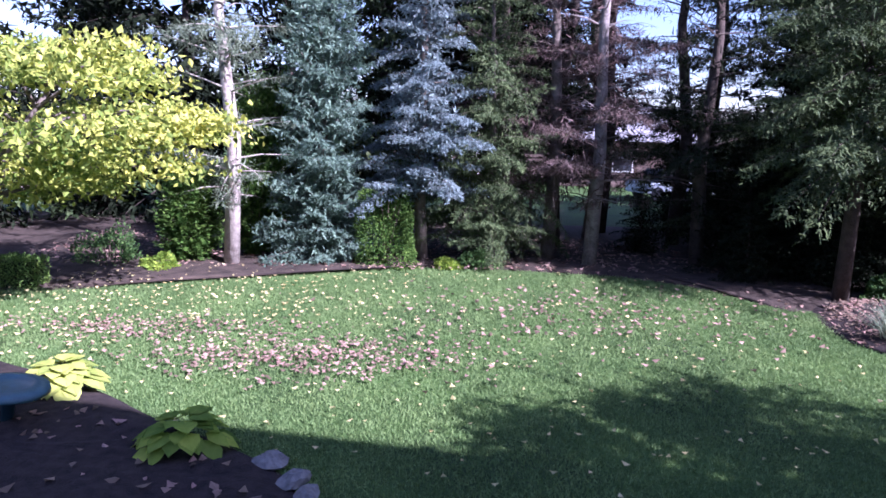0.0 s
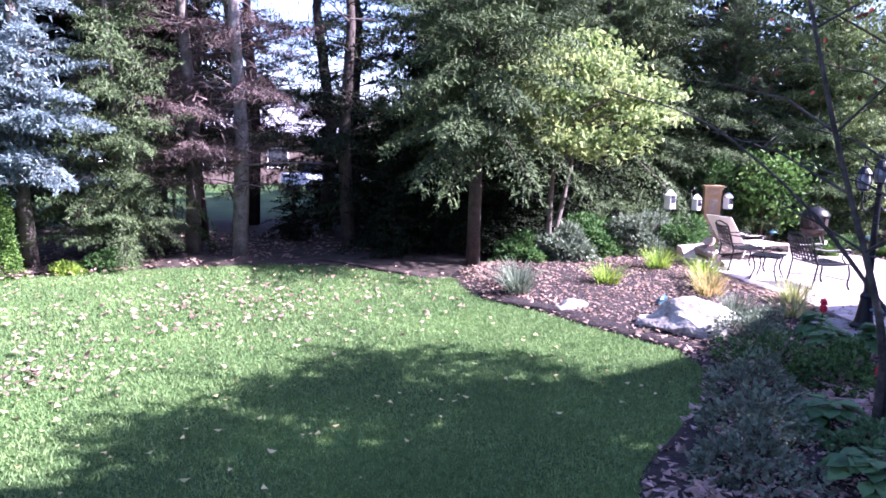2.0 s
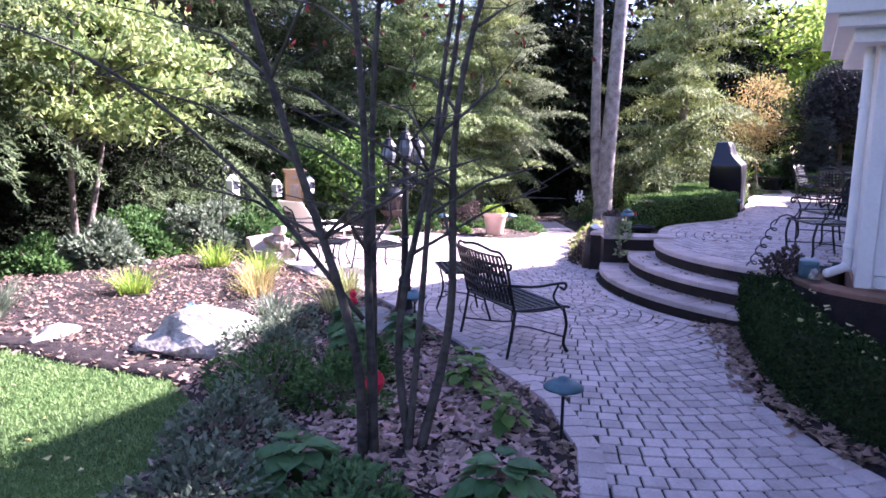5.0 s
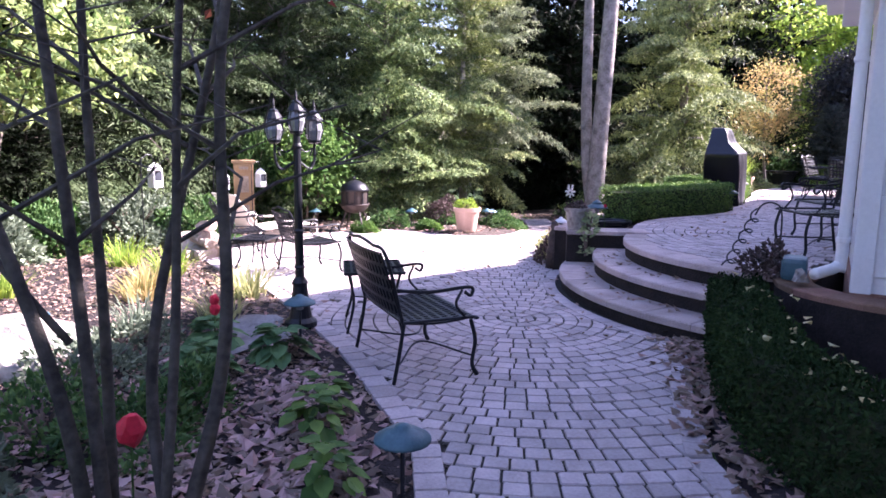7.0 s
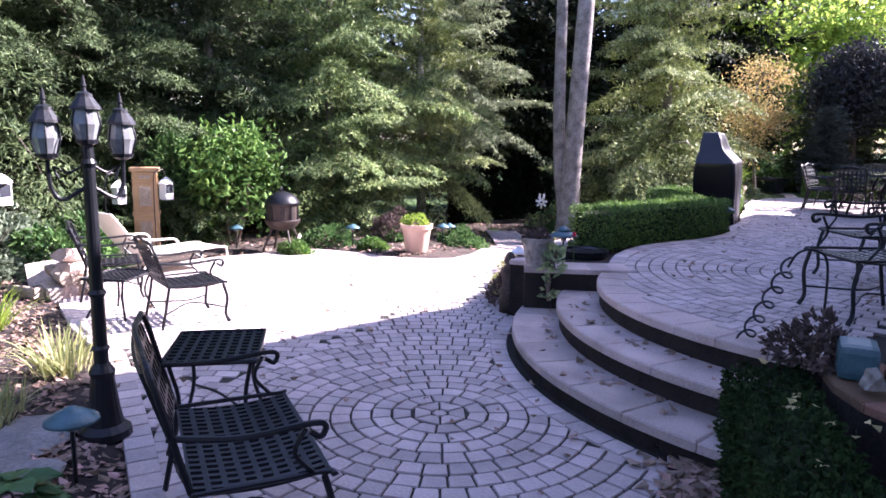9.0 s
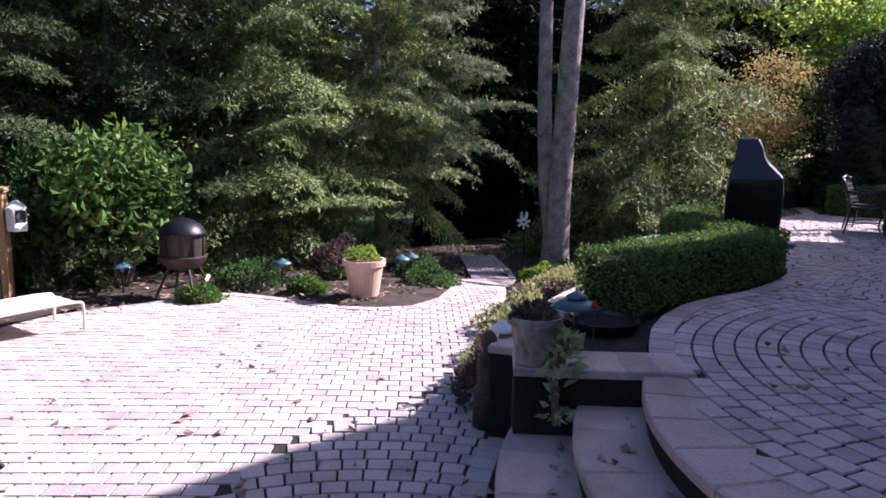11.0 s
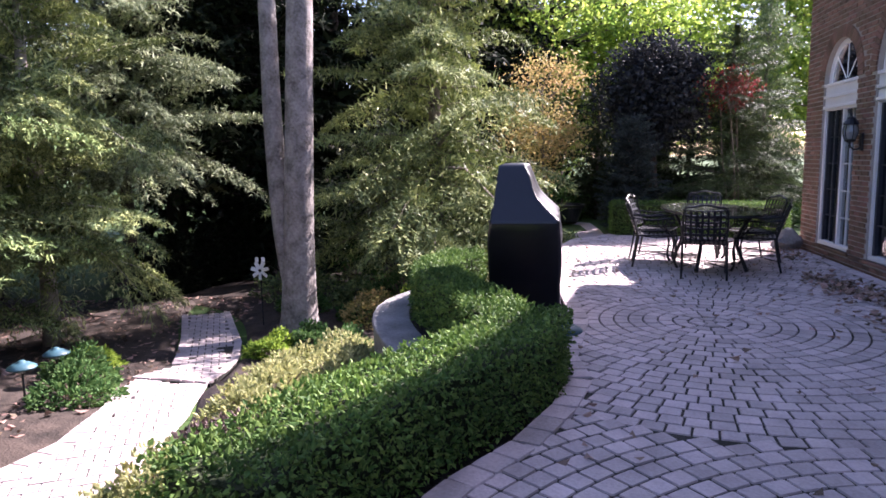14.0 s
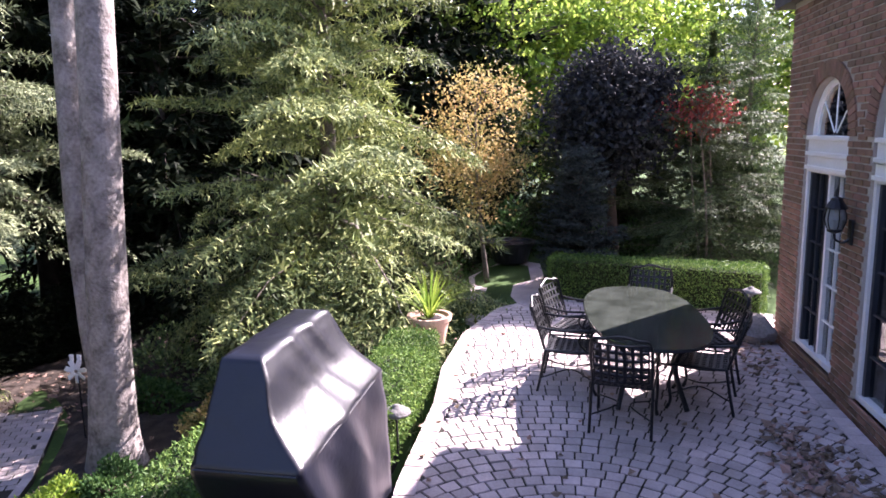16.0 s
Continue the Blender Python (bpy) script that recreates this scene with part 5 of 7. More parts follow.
for z0, z1 in ((0.1, 0.66), (0.84, 1.3), (1.34, 1.5)):
    p_ = part("panel", boxed(-0.16, -0.195, z0, 0.16, -0.17, z1), M_WOOD, cb)
    part("moulding", boxed(-0.1, -0.207, z0 + 0.05, 0.1, -0.195, z1 - 0.05), M_LOG, p_)


def feeder(x, y, z, h):
    f = tagged(iso(empty("bird_feeder"), pose(x, y, ground_z(x, y))), "white lantern bird feeder on a black shepherd hook", "bird feeder", "bird feeders")
    part("hook", tube(bmesh.new(), bent([(0, 0, 0), (0, 0, z + 0.3), (0.06, 0, z + 0.52), (0.2, 0, z + 0.55), (0.27, 0, z + 0.42)], 6), 0.009, 6), M_IRON, f)
    part("body", boxed(0.18, -0.085, z, 0.36, 0.085, z + h), M_WHITE, f)
    part("seed_window", boxed(0.2, -0.092, z + 0.12, 0.34, 0.092, z + h - 0.02, bevel=0.003), M_DARKDOOR, f, "dark clear seed window")
    part("roof", lathe(bmesh.new(), [(0.16, z + h), (0.1, z + h + 0.07), (0.02, z + h + 0.12)], 4, (0.27, 0)), M_WHITE, f)
    return f


feeder(13.93, 15.65, 0.92, 0.3)
feeder(14.56, 15.18, 1.0, 0.3)
feeder(11.18, 14.25, 1.15, 0.3)

# fire pit
fp = tagged(iso(empty("fire_pit"), pose(16.25, 13.68, ground_z(16.25, 13.68) + 0.03, 0, 0, 20)), "rusty black chiminea fire pit with a domed lid", "fire pit")
part("bowl", lathe(bmesh.new(), [(0.08, 0.42), (0.22, 0.46), (0.31, 0.56), (0.335, 0.62), (0.34, 0.64), (0.30, 0.64)], 24), M_RUST, fp, smooth=True)
part("mesh_screen", lathe(bmesh.new(), [(0.295, 0.64), (0.305, 0.93), (0.29, 0.93)], 24), M_RUST, fp)
part("lid", lathe(bmesh.new(), [(0.335, 0.93), (0.33, 0.97), (0.25, 1.09), (0.12, 1.16), (0.02, 1.18)], 24), M_IRON, fp, smooth=True)
part("handle", tube(bmesh.new(), bent([(-0.06, 0, 1.16), (-0.05, 0, 1.24), (0.05, 0, 1.24), (0.06, 0, 1.16)], 4), 0.01, 6), M_IRON, fp)
for k in range(10):
    part("rib", boxed(-0.012, 0.298, 0.64, 0.012, 0.315, 0.93, bevel=0.002), M_IRON, fp, m=pose(0, 0, 0, 0, 0, 36 * k))
for k in range(4):
    a = math.pi / 4 + k * math.pi / 2
    part("leg", tube(bmesh.new(), [(0.2 * math.cos(a), 0.2 * math.sin(a), 0.5), (0.44 * math.cos(a), 0.44 * math.sin(a), -0.02)], 0.02, 6), M_RUST, fp)
# One leg catches the sun: that light is put into a pale colour.
part("sunlit_leg", tube(bmesh.new(), [(-0.34, -0.34, 0.05), (0.25, -0.25, 0.3)], 0.03, 6), M_SLING, fp, "fire pit leg coloured pale for the sun on it")


def pot(name, x, y, z, r, h, mat, label, soil=True):
    p_ = tagged(iso(empty(name), pose(x, y, z)), label, "pot")
    part("pot_body", lathe(bmesh.new(), [(r * 0.68, 0), (r * 0.72, 0.02), (r * 0.95, h * 0.82), (r * 1.06, h * 0.84), (r * 1.08, h), (r * 0.95, h), (r * 0.9, h * 0.9), (0.02, h * 0.88)], 28), mat, p_, smooth=False)
    if soil:
        part("soil", lathe(bmesh.new(), [(r * 0.9, h * 0.87), (0.3 * r, h * 0.92), (0.01, h * 0.93)], 20), M_MULCH, p_)
    return p_


def tuft(name, x, y, z, n, length, width, leaf, label, seed, spread=0.5, category="plant", radius=0.05, bend=0.6):
    """Arching blades from one base."""
    g = np.random.default_rng(seed)
    V, Q = [], []
    for k in range(n):
        a, out = g.uniform(0, 6.28), g.uniform(0.1, 1) * spread
        L = length * g.uniform(0.6, 1.15)
        p0 = np.array([math.cos(a) * radius * g.random(), math.sin(a) * radius * g.random(), 0])
        d = np.array([math.cos(a), math.sin(a), 0])
        s = np.array([-d[1], d[0], 0]) * width / 2
        for j in range(4):
            t = j / 3
            c = p0 + d * out * L * (t + bend * t * t) + np.array([0, 0, L * (t - bend * out * t * t)])
            w = s * (1 - t) ** 0.6
            V += [c - w, c + w]
        b = len(V) - 8
        Q += [(b + 2 * j, b + 2 * j + 1, b + 2 * j + 3, b + 2 * j + 2) for j in range(3)]
    t_ = tagged(iso(empty(name), pose(x, y, z)), label, category)
    link("foliage", mesh_np("foliage", np.array(V), np.array(Q)), leaf, t_)
    return t_


pot("flower_pot", 17.68, 11.52, ground_z(17.68, 11.52) + 0.05, 0.3, 0.56, M_TERRA, "large pale terracotta pot in the curved bed")
bush("potted_plant", 17.68, 11.52, 0.29, 0.29, 0.3, F_BRIGHT, "soft bright green plant in the terracotta pot", 2, 900, 0.05, z=ground_z(17.68, 11.52) + 0.54)


def path_light(x, y, z, label="low path light with a verdigris mushroom cap", h=0.42, r=0.15, mat=None):
    p_ = tagged(iso(empty("path_light"), pose(x, y, z)), label, "path light", "path lights")
    part("stake", tube(bmesh.new(), [(0, 0, -0.05), (0, 0, h - 0.03)], 0.013, 6), M_IRON, p_)
    part("cap", lathe(bmesh.new(), [(r, h - 0.035), (r * 0.98, h - 0.02), (r * 0.55, h + 0.02), (r * 0.3, h + 0.03), (r * 0.25, h + 0.045), (0.01, h + 0.055)], 20), mat or M_TEAL, p_, smooth=True)
    part("lens", lathe(bmesh.new(), [(0.035, h - 0.09), (0.04, h - 0.03)], 10), G_LAMP, p_)
    return p_


for x, y in ((6.66, 6.05), (8.62, 8.5), (17.53, 12.95), (15.95, 14.6), (19.2, 11.75), (20.0, 12.0)):
    path_light(x, y, ground_z(x, y) + 0.05)
pl = path_light(14.1, 7.36, T + 0.02, "wide blue-green path light in the raised bed", 0.34, 0.17)
part("upper_cap", lathe(bmesh.new(), [(0.08, 0.37), (0.075, 0.39), (0.01, 0.43)], 20), M_TEAL, pl, smooth=True)
path_light(14.15, 7.95, T - 0.25, "small pale path light beside the planter wall", 0.34, 0.11, M_WHITE)
path_light(18.42, 5.97, T, "dark path light at the hedge corner", 0.4, 0.15)
path_light(26.3, 1.98, T + 0.3, "pale path light behind the stone", 0.38, 0.14, M_GREYSTONE)
path_light(22.2, 6.15, T, "pale path light beside the grill", 0.4, 0.14, M_GREYSTONE)


def rock(name, x, y, z, sx, sy, sz, mat, label, seed, category="stone", rough=0.22, rz=0, sub=3):
    g = np.random.default_rng(seed)
    bm = bmesh.new()
    bmesh.ops.create_icosphere(bm, subdivisions=sub, radius=1)
    off = Vector(g.uniform(-9, 9, 3))
    cuts = [(Vector(g.normal(0, 1, 3)).normalized(), g.uniform(0.55, 0.8)) for _ in range(9)]
    for v in bm.verts:
        for n_, d_ in cuts:
            over = v.co.dot(n_) - d_
            if over > 0:
                v.co -= n_ * over
        k = 1 + rough * noise.noise(v.co * 1.3 + off) * 2 + 0.12 * noise.noise(v.co * 3.1 + off) + 0.05 * noise.noise(v.co * 8 + off)
        c = v.co * k
        q = [max(-0.95, min(0.95, t)) for t in c]
        v.co = Vector((q[0] * sx, q[1] * sy, max(-0.25, q[2]) * sz * (1 + 0.35 * noise.noise(v.co * 0.9 + off)) * (1 - 0.35 * abs(q[0]))))
    ob = part(name, bm, mat, m=pose(x, y, z, 0, 0, rz))
    return tagged(ob, label, category)


rock("boulder", 6.85, 10.0, 0.03, 0.74, 0.55, 0.44, M_BOULDER, "large pale weathered boulder in the mulch", 17, "boulder", 0.25, 118, 4)
rock("stone", 6.3, 11.75, 0.05, 0.3, 0.2, 0.12, M_STONE, "flat pale stone half sunk in the bed", 5)
for k, (x, y, s) in enumerate([(-2.12, 9.32, 0.17), (-1.87, 9.02, 0.16), (-1.75, 8.75, 0.14), (-1.72, 8.45, 0.15)]):
    rock("edging_stone", x, y, 0.04, s, s * 0.75, s * 0.65, M_GREYSTONE, "rounded grey stone edging the mulch bed", 20 + k, rz=40 * k, sub=2)
for k, (x, y, s) in enumerate([(8.2, 8.85, 0.5), (8.75, 9.25, 0.42)]):
    rock("stepping_stone", x, y, 0.09, s, s * 0.7, 0.06, M_GREYSTONE, "flat flagstone by the lamp post", 50 + k, rz=30 * k)
rock("stone_block", 26.0, 1.98, T + 0.1, 0.3, 0.26, 0.3, M_GREYSTONE, "squarish grey stone against the house wall", 61, rz=10)

# firewood
M_SPLIT = material("pale_split_wood", (0.58, 0.48, 0.43), 0.9, (0.34, 0.26, 0.22), 5, 34, 0.8)
for k, (x, y, z, rad, L, rz, tilt) in enumerate([(11.75, 13.75, 0.24, 0.25, 0.6, 150, 6), (11.65, 13.35, 0.12, 0.13, 0.7, 62, 0), (11.85, 13.3, 0.12, 0.14, 0.66, 48, 0), (11.45, 13.25, 0.11, 0.12, 0.6, 70, 0), (11.75, 13.4, 0.34, 0.13, 0.62, 40, 8), (11.58, 13.3, 0.32, 0.11, 0.6, 75, -6), (12.0, 13.5, 0.3, 0.12, 0.55, 20, 12), (11.8, 13.45, 0.53, 0.11, 0.5, 30, 10), (11.25, 13.45, 0.12, 0.13, 0.5, 95, 0)]):
    gl_ = np.random.default_rng(400 + k)
    bm = bmesh.new()
    # a split piece: half round below, two riven faces above
    arc = [(rad * math.cos(u), rad * math.sin(u)) for u in np.linspace(math.pi * 0.95, math.pi * 2.05, 9)] + [(rad * gl_.uniform(-0.2, 0.2), rad * gl_.uniform(0.35, 0.7))]
    rows_ = [[bm.verts.new((t * L, p[0] * gl_.uniform(0.93, 1.06), p[1] * gl_.uniform(0.93, 1.06))) for p in arc] for t in (-0.5, -0.2, 0.2, 0.5)]
    for r0, r1 in zip(rows_, rows_[1:]):
        for j in range(len(arc)):
            bm.faces.new((r0[j], r0[(j + 1) % len(arc)], r1[(j + 1) % len(arc)], r1[j]))
    bm.faces.new(rows_[0][::-1]), bm.faces.new(rows_[-1])
    bmesh.ops.recalc_face_normals(bm, faces=bm.faces[:])
    tagged(part("firewood_log", bm, M_SPLIT if k % 3 != 2 else M_LOG, m=pose(x, y, z, gl_.uniform(-35, 35), tilt, rz)), "broad split firewood log with a pale riven face" if k == 0 else "split firewood log in a low heap", "firewood", "firewood heap")


# ---- plants of the beds ----
def hosta(x, y, r, n, leaf, label, seed, size=0.2, z=None):
    """A clump of broad leaves arching out from the middle."""
    g = np.random.default_rng(seed)
    V, Q = [], []
    for k in range(n):
        a, f = g.uniform(0, 6.28), g.uniform(0.15, 1)
        d = np.array([math.cos(a), math.sin(a), 0])
        s = np.array([-d[1], d[0], 0])
        L = size * g.uniform(0.7, 1.2)
        base = d * r * f * 0.6 + np.array([0, 0, 0.10 + 0.22 * (1 - f)])
        up = 0.5 - 0.9 * f
        rows = [(0, 0.02), (0.3, 0.42), (0.65, 0.38), (1.0, 0.02)]
        b = len(V)
        for t, w in rows:
            c = base + d * L * t + np.array([0, 0, L * (up * t - 0.35 * t * t)])
            V += [c - s * L * w + np.array([0, 0, 0.05 * L]), c, c + s * L * w + np.array([0, 0, 0.05 * L])]
        for j in range(3):
            o = b + 3 * j
            Q += [(o, o + 1, o + 4, o + 3), (o + 1, o + 2, o + 5, o + 4)]
    t_ = tagged(iso(empty("hosta"), pose(x, y, (ground_z(x, y) + 0.06) if z is None else z)), label, "plant")
    link("foliage", mesh_np("foliage", np.array(V), np.array(Q)), leaf, t_)
    bm = bmesh.new()
    tube(bm, [(0, 0, -0.03), (0, 0, 0.12)], [0.05, 0.02], 6)
    part("crown_base", bm, F_SHRUB, t_)
    return t_


F_HOSTA = foliage("hosta_leaves", (0.13, 0.25, 0.10), (0.05, 0.12, 0.05), 0.3, 0.3, 0.4)
F_LIME = foliage("lime_hosta_leaves", (0.48, 0.52, 0.14), (0.30, 0.38, 0.08), 0.35, 0.3)
hosta(-4.55, 10.88, 0.5, 60, F_LIME, "lime green hosta at the mulch edge in sun", 1, 0.22)
hosta(-2.9, 9.55, 0.48, 60, F_BRIGHT, "yellow-green hosta in the shade of the house", 2, 0.2)
for k, (x, y, r) in enumerate([(4.35, 6.55, 0.5), (5.15, 7.3, 0.45), (5.55, 6.05, 0.4), (7.45, 8.5, 0.34), (8.15, 8.3, 0.3), (8.05, 9.0, 0.32)]):
    hosta(x, y, r * 0.9, 46, F_HOSTA, "dark blue-green hosta in the leafy border", 3 + k, 0.17)
for k, (x, y, r) in enumerate([(6.58, 6.5, 0.3), (7.1, 7.05, 0.36), (7.4, 7.2, 0.34)]):
    hosta(x, y, r * 0.75, 24, F_LAUREL, "small green plant beside the path", 13 + k, 0.12)
for k, (x, y, rx, h, leaf) in enumerate([(4.6, 7.6, 0.5, 0.42, F_GREY), (5.4, 8.15, 0.55, 0.45, F_GREY), (6.2, 8.5, 0.6, 0.5, F_SHRUB), (6.95, 9.2, 0.55, 0.45, F_GREY), (6.4, 7.9, 0.5, 0.45, F_SHRUB), (7.6, 9.6, 0.5, 0.42, F_GREY), (5.0, 6.8, 0.4, 0.35, F_HOSTA), (3.9, 7.2, 0.5, 0.38, F_GREY), (7.0, 8.1, 0.4, 0.4, F_SHRUB)]):
    bush("ground_shrub", x, y, rx, rx * 0.9, h, leaf, "loose grey-green ground shrub among dry leaves", 100 + k, 1500, 0.06)
for k, (x, y, n, L, leaf, lab) in enumerate([(6.15, 12.85, 160, 0.5, F_GREY, "clump of pale strappy daylily leaves"), (6.6, 13.4, 140, 0.5, F_GREY, "clump of pale strappy daylily leaves"), (8.1, 12.75, 150, 0.42, F_BRIGHT, "yellow-green daylily clump in the border"), (10.2, 13.4, 150, 0.5, F_BRIGHT, "yellow-green daylily clump near the patio"), (9.7, 10.3, 150, 0.45, F_VARIEG, "pale ornamental grass by the lamp post"), (8.9, 11.25, 120, 0.4, F_ORANGE, "browning perennial clump in the border"), (9.3, 11.6, 120, 0.45, F_ORANGE, "browning perennial clump in the border"), (10.1, 12.25, 120, 0.5, F_BRIGHT, "yellow-green daylily clump near the patio"), (8.8, 9.75, 110, 0.35, F_VARIEG, "pale ornamental grass by the lamp post"), (8.2, 10.3, 100, 0.35, F_GREY, "wispy dry perennial in the border")]):
    tuft("perennial", x, y, 0.08, n, L, 0.02, leaf, lab, 40 + k, 0.75, radius=0.25)
for k, (x, y, r, h) in enumerate([(10.4, 15.6, 0.9, 1.0), (11.6, 15.2, 1.0, 1.1), (12.7, 15.0, 0.9, 1.0), (9.3, 15.2, 0.7, 0.8), (8.4, 15.6, 0.7, 0.6)]):
    bush("rhododendron", x, y, r, r * 0.8, h, F_GREY if k % 2 else F_SHRUB, "dark evergreen rhododendron under the dogwood", 60 + k, 4200, 0.11)
broadleaf("laurel", 16.3, 15.1, 3, (0.0, -0.1, 1.45, 0.72, 0.68, 1.3), M_TWIG, F_LAUREL, "tall open shrub with large shiny green leaves", 70, 2900, 0.16, 4, 0.035, clump=0.23, nclump=36, category="shrub")
bush("laurel", 15.87, 16.48, 1.0, 0.9, 2.6, F_SHRUB, "tall shrub with large dark shiny leaves", 71, 5200, 0.17, aspect=0.45)
for k, (x, y, r, h, leaf, lab) in enumerate([(15.0, 8.3, 0.4, 0.5, F_VARIEG, "variegated cream and green shrub below the wall"), (15.9, 8.5, 0.5, 0.55, F_VARIEG, "variegated cream and green shrub below the wall"), (16.9, 8.75, 0.6, 0.6, F_VARIEG, "variegated cream and green shrub below the wall"), (17.8, 8.6, 0.55, 0.6, F_BROWN, "pinkish autumn spirea below the hedge"), (18.62, 8.8, 0.6, 0.6, F_VARIEG, "variegated cream and green shrub below the wall"), (19.59, 9.02, 0.6, 0.6, F_VARIEG, "variegated cream and green shrub below the wall"), (20.51, 9.27, 0.6, 0.55, F_VARIEG, "variegated cream and green shrub below the wall"), (21.44, 8.91, 0.7, 0.6, F_VARIEG, "variegated cream and green shrub below the wall"), (19.35, 8.15, 0.5, 0.62, F_VARIEG, "variegated cream and green shrub below the wall"), (20.05, 8.4, 0.5, 0.66, F_VARIEG, "variegated cream and green shrub below the wall"), (20.8, 8.5, 0.5, 0.66, F_VARIEG, "variegated cream and green shrub below the wall"), (22.6, 9.2, 0.6, 0.5, F_SHRUB, "green shrub at the foot of the twin trunk"), (22.35, 10.3, 0.42, 0.45, F_BRIGHT, "bright green shrub at the foot of the twin trunk"), (22.9, 9.9, 0.4, 0.5, F_SHRUB, "dark green shrub at the foot of the twin trunk"), (19.4, 11.35, 0.5, 0.45, F_SHRUB, "low green shrub beside the path"), (20.3, 11.95, 0.5, 0.5, F_SHRUB, "low green shrub beside the path"), (21.0, 12.3, 0.4, 0.4, F_BRIGHT, "low green shrub beside the path"), (25.3, 8.5, 0.8, 0.9, F_BRIGHT, "yellowing shrub on the bank"), (26.2, 9.2, 0.8, 1.0, F_SHRUB, "dark green shrub on the bank"), (24.6, 9.4, 0.6, 0.7, F_ORANGE, "yellowing shrub on the bank"), (24.9, 7.15, 0.4, 1.0, F_VARIEG, "cream variegated shrub beyond the grill"), (18.89, 12.7, 0.5, 0.4, F_SHRUB, "low woodland plant beside the path"), (16.25, 13.39, 0.35, 0.3, F_LAUREL, "low green plant behind the patio edge"), (17.6, 12.49, 0.35, 0.3, F_LAUREL, "low green plant behind the patio edge"), (17.6, 13.59, 0.6, 0.5, F_SHRUB, "low green plant behind the patio edge"), (18.8, 12.83, 0.45, 0.9, F_BROWN, "dry twiggy shrub with brown leaves"), (-7.0, 18.0, 0.7, 0.8, F_SHRUB, "dark shrub under the maple"), (-5.75, 17.4, 0.4, 0.3, F_BRIGHT, "low hosta-like plant at the lawn edge"), (0.7, 18.2, 0.5, 0.42, F_SHRUB, "low fern-like shrub at the lawn edge"), (0.0, 18.05, 0.3, 0.2, F_BRIGHT, "small bright plant at the lawn edge")]):
    bush("shrub", x, y, r, r * 0.85, h, leaf, lab, 200 + k, 2200, 0.065)
hedge("clipped_shrub", [(-7.85, 15.8), (-7.2, 15.7)], 0.45, 0.0, 0.5, "small square clipped box shrub on the lawn edge", 9)


def clump_tree():
    """Multi-stemmed small tree with leafless twigs."""
    g = np.random.default_rng(5)
    t_ = tagged(iso(empty("multistem_tree"), pose(5.8, 7.0, 0.05)), "bare multi-stemmed small tree with lichened bark", "tree")
    for k, (dx, dy, ex, ey, h, r) in enumerate([(-0.14, 0.14, -0.95, 0.95, 4.6, 0.05), (-0.1, 0.08, -0.35, 0.35, 5.0, 0.046), (-0.05, 0.12, 0.1, -0.1, 5.0, 0.04), (0.14, -0.14, 0.95, -0.75, 4.8, 0.05), (0.1, -0.08, 0.75, -0.3, 4.8, 0.042), (0.05, -0.1, 0.4, -0.6, 5.0, 0.036)]):
        line = bent([(dx, dy, -0.05), (dx + (ex - dx) * 0.1 + g.normal(0, 0.07), dy + (ey - dy) * 0.1 + g.normal(0, 0.06), h * 0.2), (dx + (ex - dx) * 0.45 + g.normal(0, 0.12), dy + (ey - dy) * 0.45 + g.normal(0, 0.12), h * 0.55), (ex, ey, h)], 7)
        stem = part("stem", tube(bmesh.new(), line, list(np.linspace(r * 0.82, r * 0.25, len(line))), 8), M_STEM, t_, smooth=True)
        for j in range(8):
            bm = bmesh.new()
            b = line[int(g.uniform(0.45, 1) * (len(line) - 1))]
            a = g.uniform(0, 6.28)
            L = g.uniform(0.5, 1.3)
            p1 = b + Vector((math.cos(a) * L * 0.5, math.sin(a) * L * 0.5, L * 0.3))
            p2 = b + Vector((math.cos(a + 0.3) * L, math.sin(a + 0.3) * L, L * 0.45))
            tube(bm, [b, p1, p2], [0.014, 0.009, 0.004], 5)
            for q in range(4):
                o = p1.lerp(p2, g.random())
                tube(bm, [o, o + Vector((g.normal(0, 0.25), g.normal(0, 0.25), g.uniform(0, 0.3)))], [0.005, 0.002], 4)
            part("twig", bm, M_STEM, stem)
    # the long low bough
    part("stem", tube(bmesh.new(), bent([(-0.2, 0.1, 1.0), (-0.6, 0.7, 1.9), (-1.1, 1.4, 2.6), (-1.7, 2.0, 2.9)], 6), [0.018] * 6 + [0.012] * 7 + [0.007] * 6, 7), M_STEM, t_, smooth=True)
    P = np.array([[g.normal(0, 0.9), g.normal(0, 0.9), g.uniform(2.6, 4.6)] for _ in range(160)])
    v, q = leaves(P, g.normal(size=P.shape) + [0, 0, -0.6], g.normal(size=P.shape), 0.07, 0.045)
    link("leaf_scatter", mesh_np("leaf_scatter", v, q), F_RED, t_, "few last reddish leaves")["kind"] = "stuff"


M_STEM = material("lichened_stem_bark", (0.11, 0.095, 0.078), 0.9, (0.035, 0.03, 0.026), 6, 26, 0.8)
clump_tree()
# Stands out of view; crown placed and filled to cast the lawn's dappled shade.
broadleaf("tree", 7.75, 2.2, 8, (0.5, 1.5, 6.1, 2.5, 2.3, 1.0), M_BARK, F_RED, "reddish-leaved tree by the house, kept out of view and placed to shade the lawn", 19, 15000, 0.15, 1, 0.1, clump=0.3, nclump=62)
